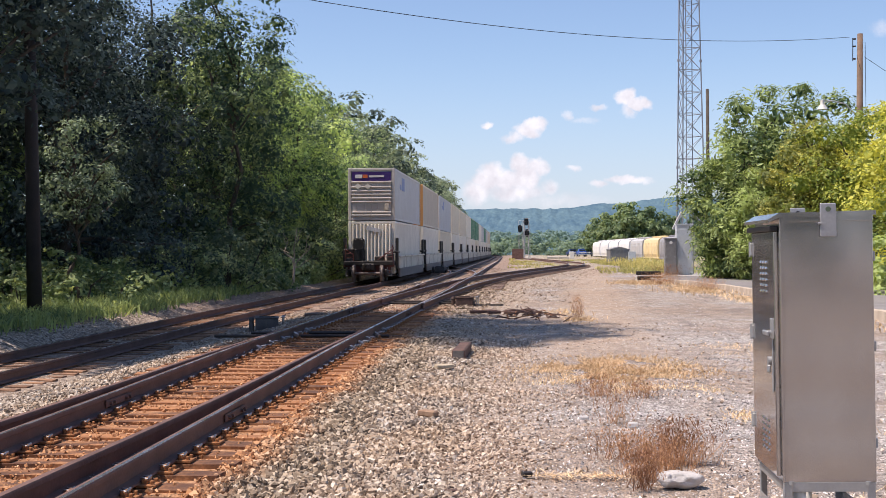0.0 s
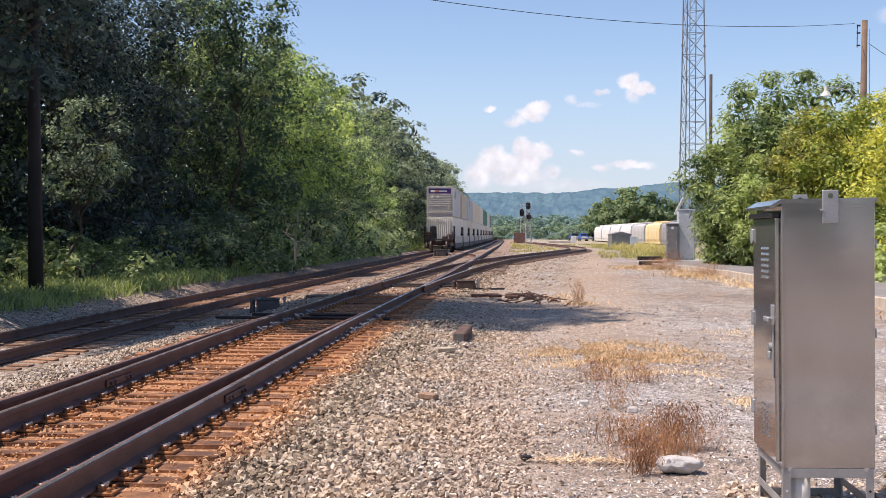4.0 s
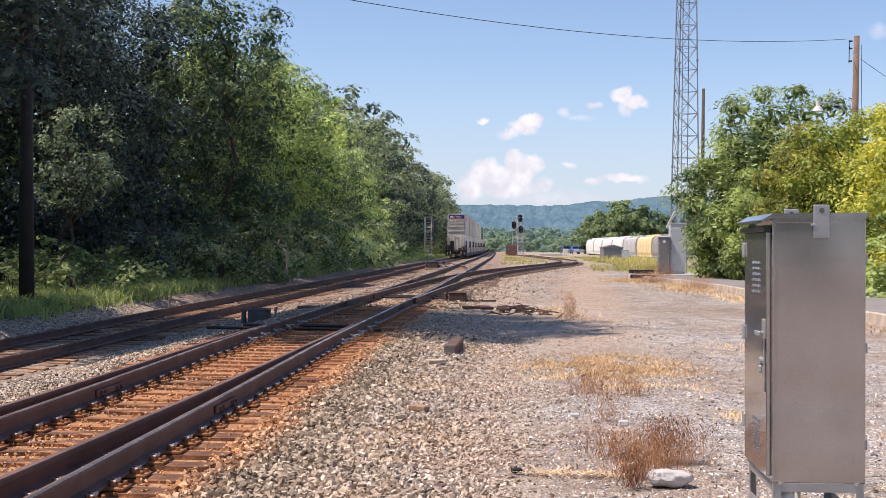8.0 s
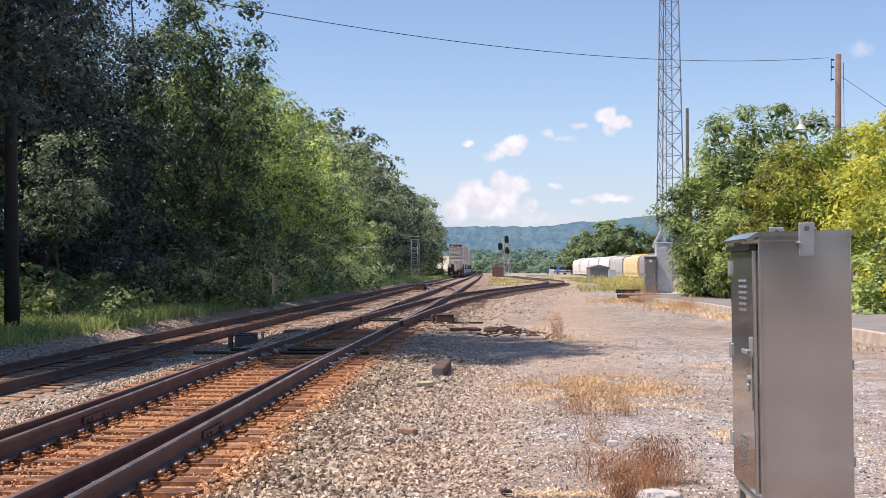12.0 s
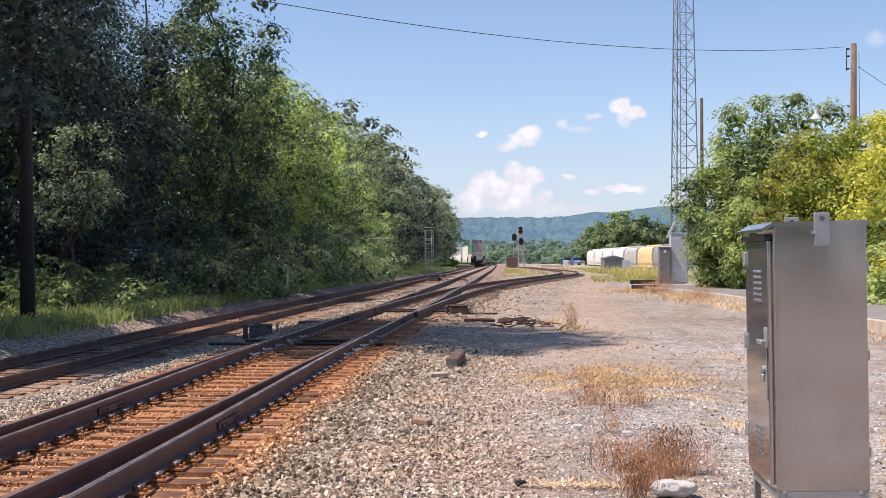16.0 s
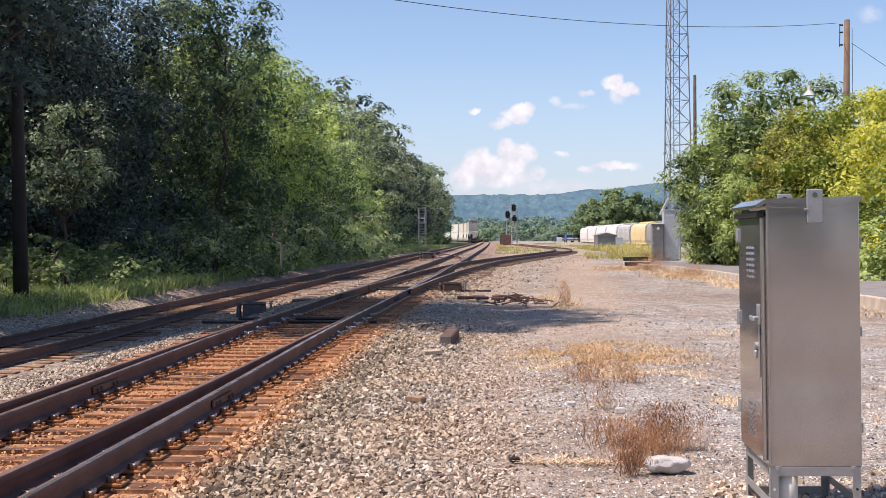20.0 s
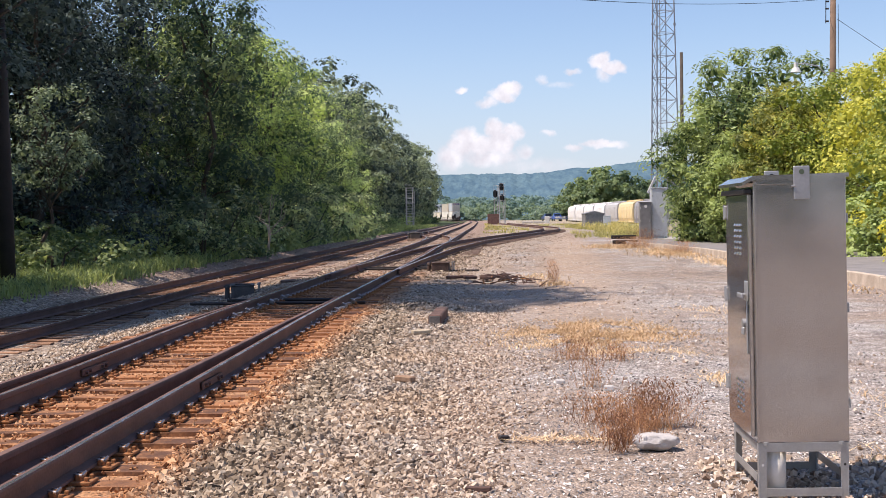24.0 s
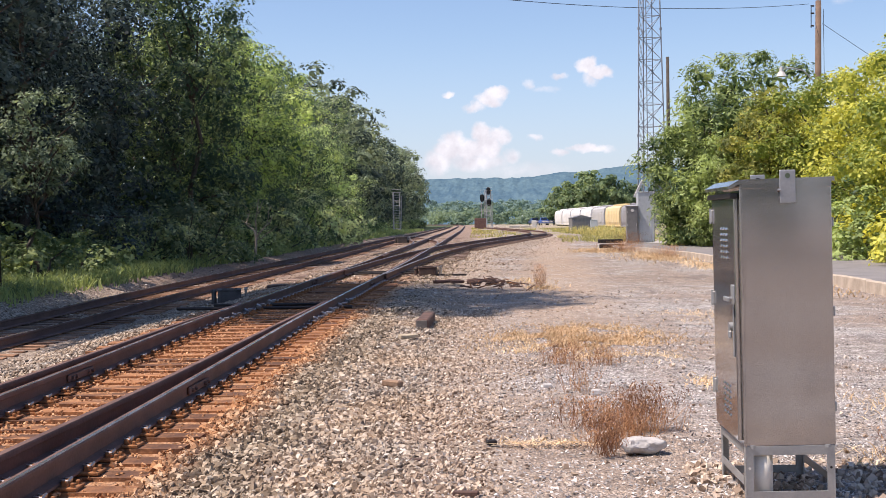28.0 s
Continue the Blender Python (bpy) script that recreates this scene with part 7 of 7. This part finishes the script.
def straw_bundle():
    c = thing("straw_wisp", "wisp of flattened straw lying on the gravel", "straw", at=pose(0.42, 9.75, ground_z(0.42, 9.75)))
    rng = np.random.default_rng(7)
    base = np.stack([rng.uniform(-0.38, 0.38, 240), rng.normal(0, 0.05, 240), np.full(240, 0.012)], 1)
    for i in range(3):
        blades("stalk_mass", "", "", base[i * 80:(i + 1) * 80] + np.array([0, 0, 0.004 * i]), 0.16, STRAW, 420 + i, 6.0, 0.004, parent=c, bend=0.02)


straw_bundle()


def dead_tree():
    """A bleached dead sapling in front of the wood."""
    c = thing("dead_tree", "bleached dead sapling before the shrubs", "tree", at=pose(-10.95, 58.5, ground_z(-10.95, 58.5)) @ Matrix.Scale(0.85, 4))
    rng = np.random.default_rng(12)
    bm = bmesh.new()
    limb(bm, (0, 0, -0.1), (0.1, 0, 1.3), 0.09, 0.07, 0.03, rng, 3)
    for a, r in (((-0.5, 0, 3.1), 0.05), ((0.25, 0.1, 3.4), 0.045), ((1.0, 0, 2.5), 0.05), ((1.3, -0.2, 1.9), 0.03)):
        limb(bm, (0.1, 0, 1.2), a, r, 0.018, 0.12, rng, 4)
    for a, b in (((-0.3, 0, 2.5), (-0.9, 0, 3.2)), ((0.2, 0.1, 2.6), (0.6, 0, 3.4)), ((0.7, 0, 2.1), (0.9, 0.1, 3.0)), ((-0.15, 0, 2.0), (-0.7, 0.1, 2.3))):
        limb(bm, a, b, 0.025, 0.01, 0.05, rng, 3)
    part("trunk", bm, DEADWOOD, c)


dead_tree()


def far_woods():
    """Woods of the valley floor, too far to count."""
    rng = np.random.default_rng(17)
    for name, label, y0, y1, x0, x1, n, r, base, mat, per, leaf in (
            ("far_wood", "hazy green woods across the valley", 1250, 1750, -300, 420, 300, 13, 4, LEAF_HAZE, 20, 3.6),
            ("far_wood", "green woods beyond the yard", 560, 900, -200, 280, 280, 6.0, -1.0, LEAF_MID_HAZE, 28, 1.3),
            ("far_wood", "green bushes beyond the yard", 430, 560, -16, 120, 120, 3.0, -0.5, LEAF_MID_HAZE, 32, 0.9)):
        cl = []
        for _ in range(n):
            x, y = rng.uniform(x0, x1), rng.uniform(y0, y1)
            h = r * rng.uniform(0.7, 1.3)
            for k in range(5):
                cl.append((x + rng.normal() * r * 0.4, y + rng.normal() * r * 0.4, base + h * rng.uniform(0.2, 0.95) + (y - y0) / (y1 - y0) * r * 0.9, r * rng.uniform(0.28, 0.5)))
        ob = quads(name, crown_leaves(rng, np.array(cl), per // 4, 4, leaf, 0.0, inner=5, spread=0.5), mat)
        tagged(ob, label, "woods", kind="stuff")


# air haze of the valley is put into both leaf colours
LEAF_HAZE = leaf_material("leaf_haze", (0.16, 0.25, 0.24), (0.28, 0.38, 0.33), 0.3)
LEAF_MID_HAZE = leaf_material("leaf_mid_haze", (0.14, 0.21, 0.16), (0.26, 0.34, 0.23), 0.35)
far_woods()
mid_trees = [tree(91, 10, 6.0, 0.62, LEAF_FAR, "broad dark green tree behind the wagons", 46, 10, 8, 0.12, 0.3, "trees behind the wagons")]
plant(mid_trees, [(19.5, 330, 1.0, 0, 0), (25.5, 332, 1.25, 80, 0), (32, 335, 1.15, 160, 0), (38, 338, 0.95, 240, 0), (45, 340, 1.0, 30, 0)])


def far_houses():
    for x, y, w in ((40, 1080, 9), (62, 1120, 8), (30, 1150, 7), (75, 1090, 10)):
        z = 3.0
        c = thing("far_house", "small white house among far trees", "house", "far houses", at=pose(x, y, z, 0, 0, 20))
        bm = bmesh.new()
        box(bm, (w, w * 0.8, 4.5), (0, 0, 0))
        part("wall", bm, WHITE, c)
        bm = bmesh.new()
        v = [bm.verts.new(p) for s in (-0.45, 0.45) for p in ((-w / 2, s * w, 2.2), (0, s * w, 4.4), (w / 2, s * w, 2.2))]
        for q in ((0, 1, 4, 3), (1, 2, 5, 4), (0, 2, 1), (3, 4, 5), (0, 3, 5, 2)):
            bm.faces.new([v[i] for i in q])
        bmesh.ops.recalc_face_normals(bm, faces=bm.faces)
        part("roof", bm, IRON_GREY, c)


far_houses()

motions()
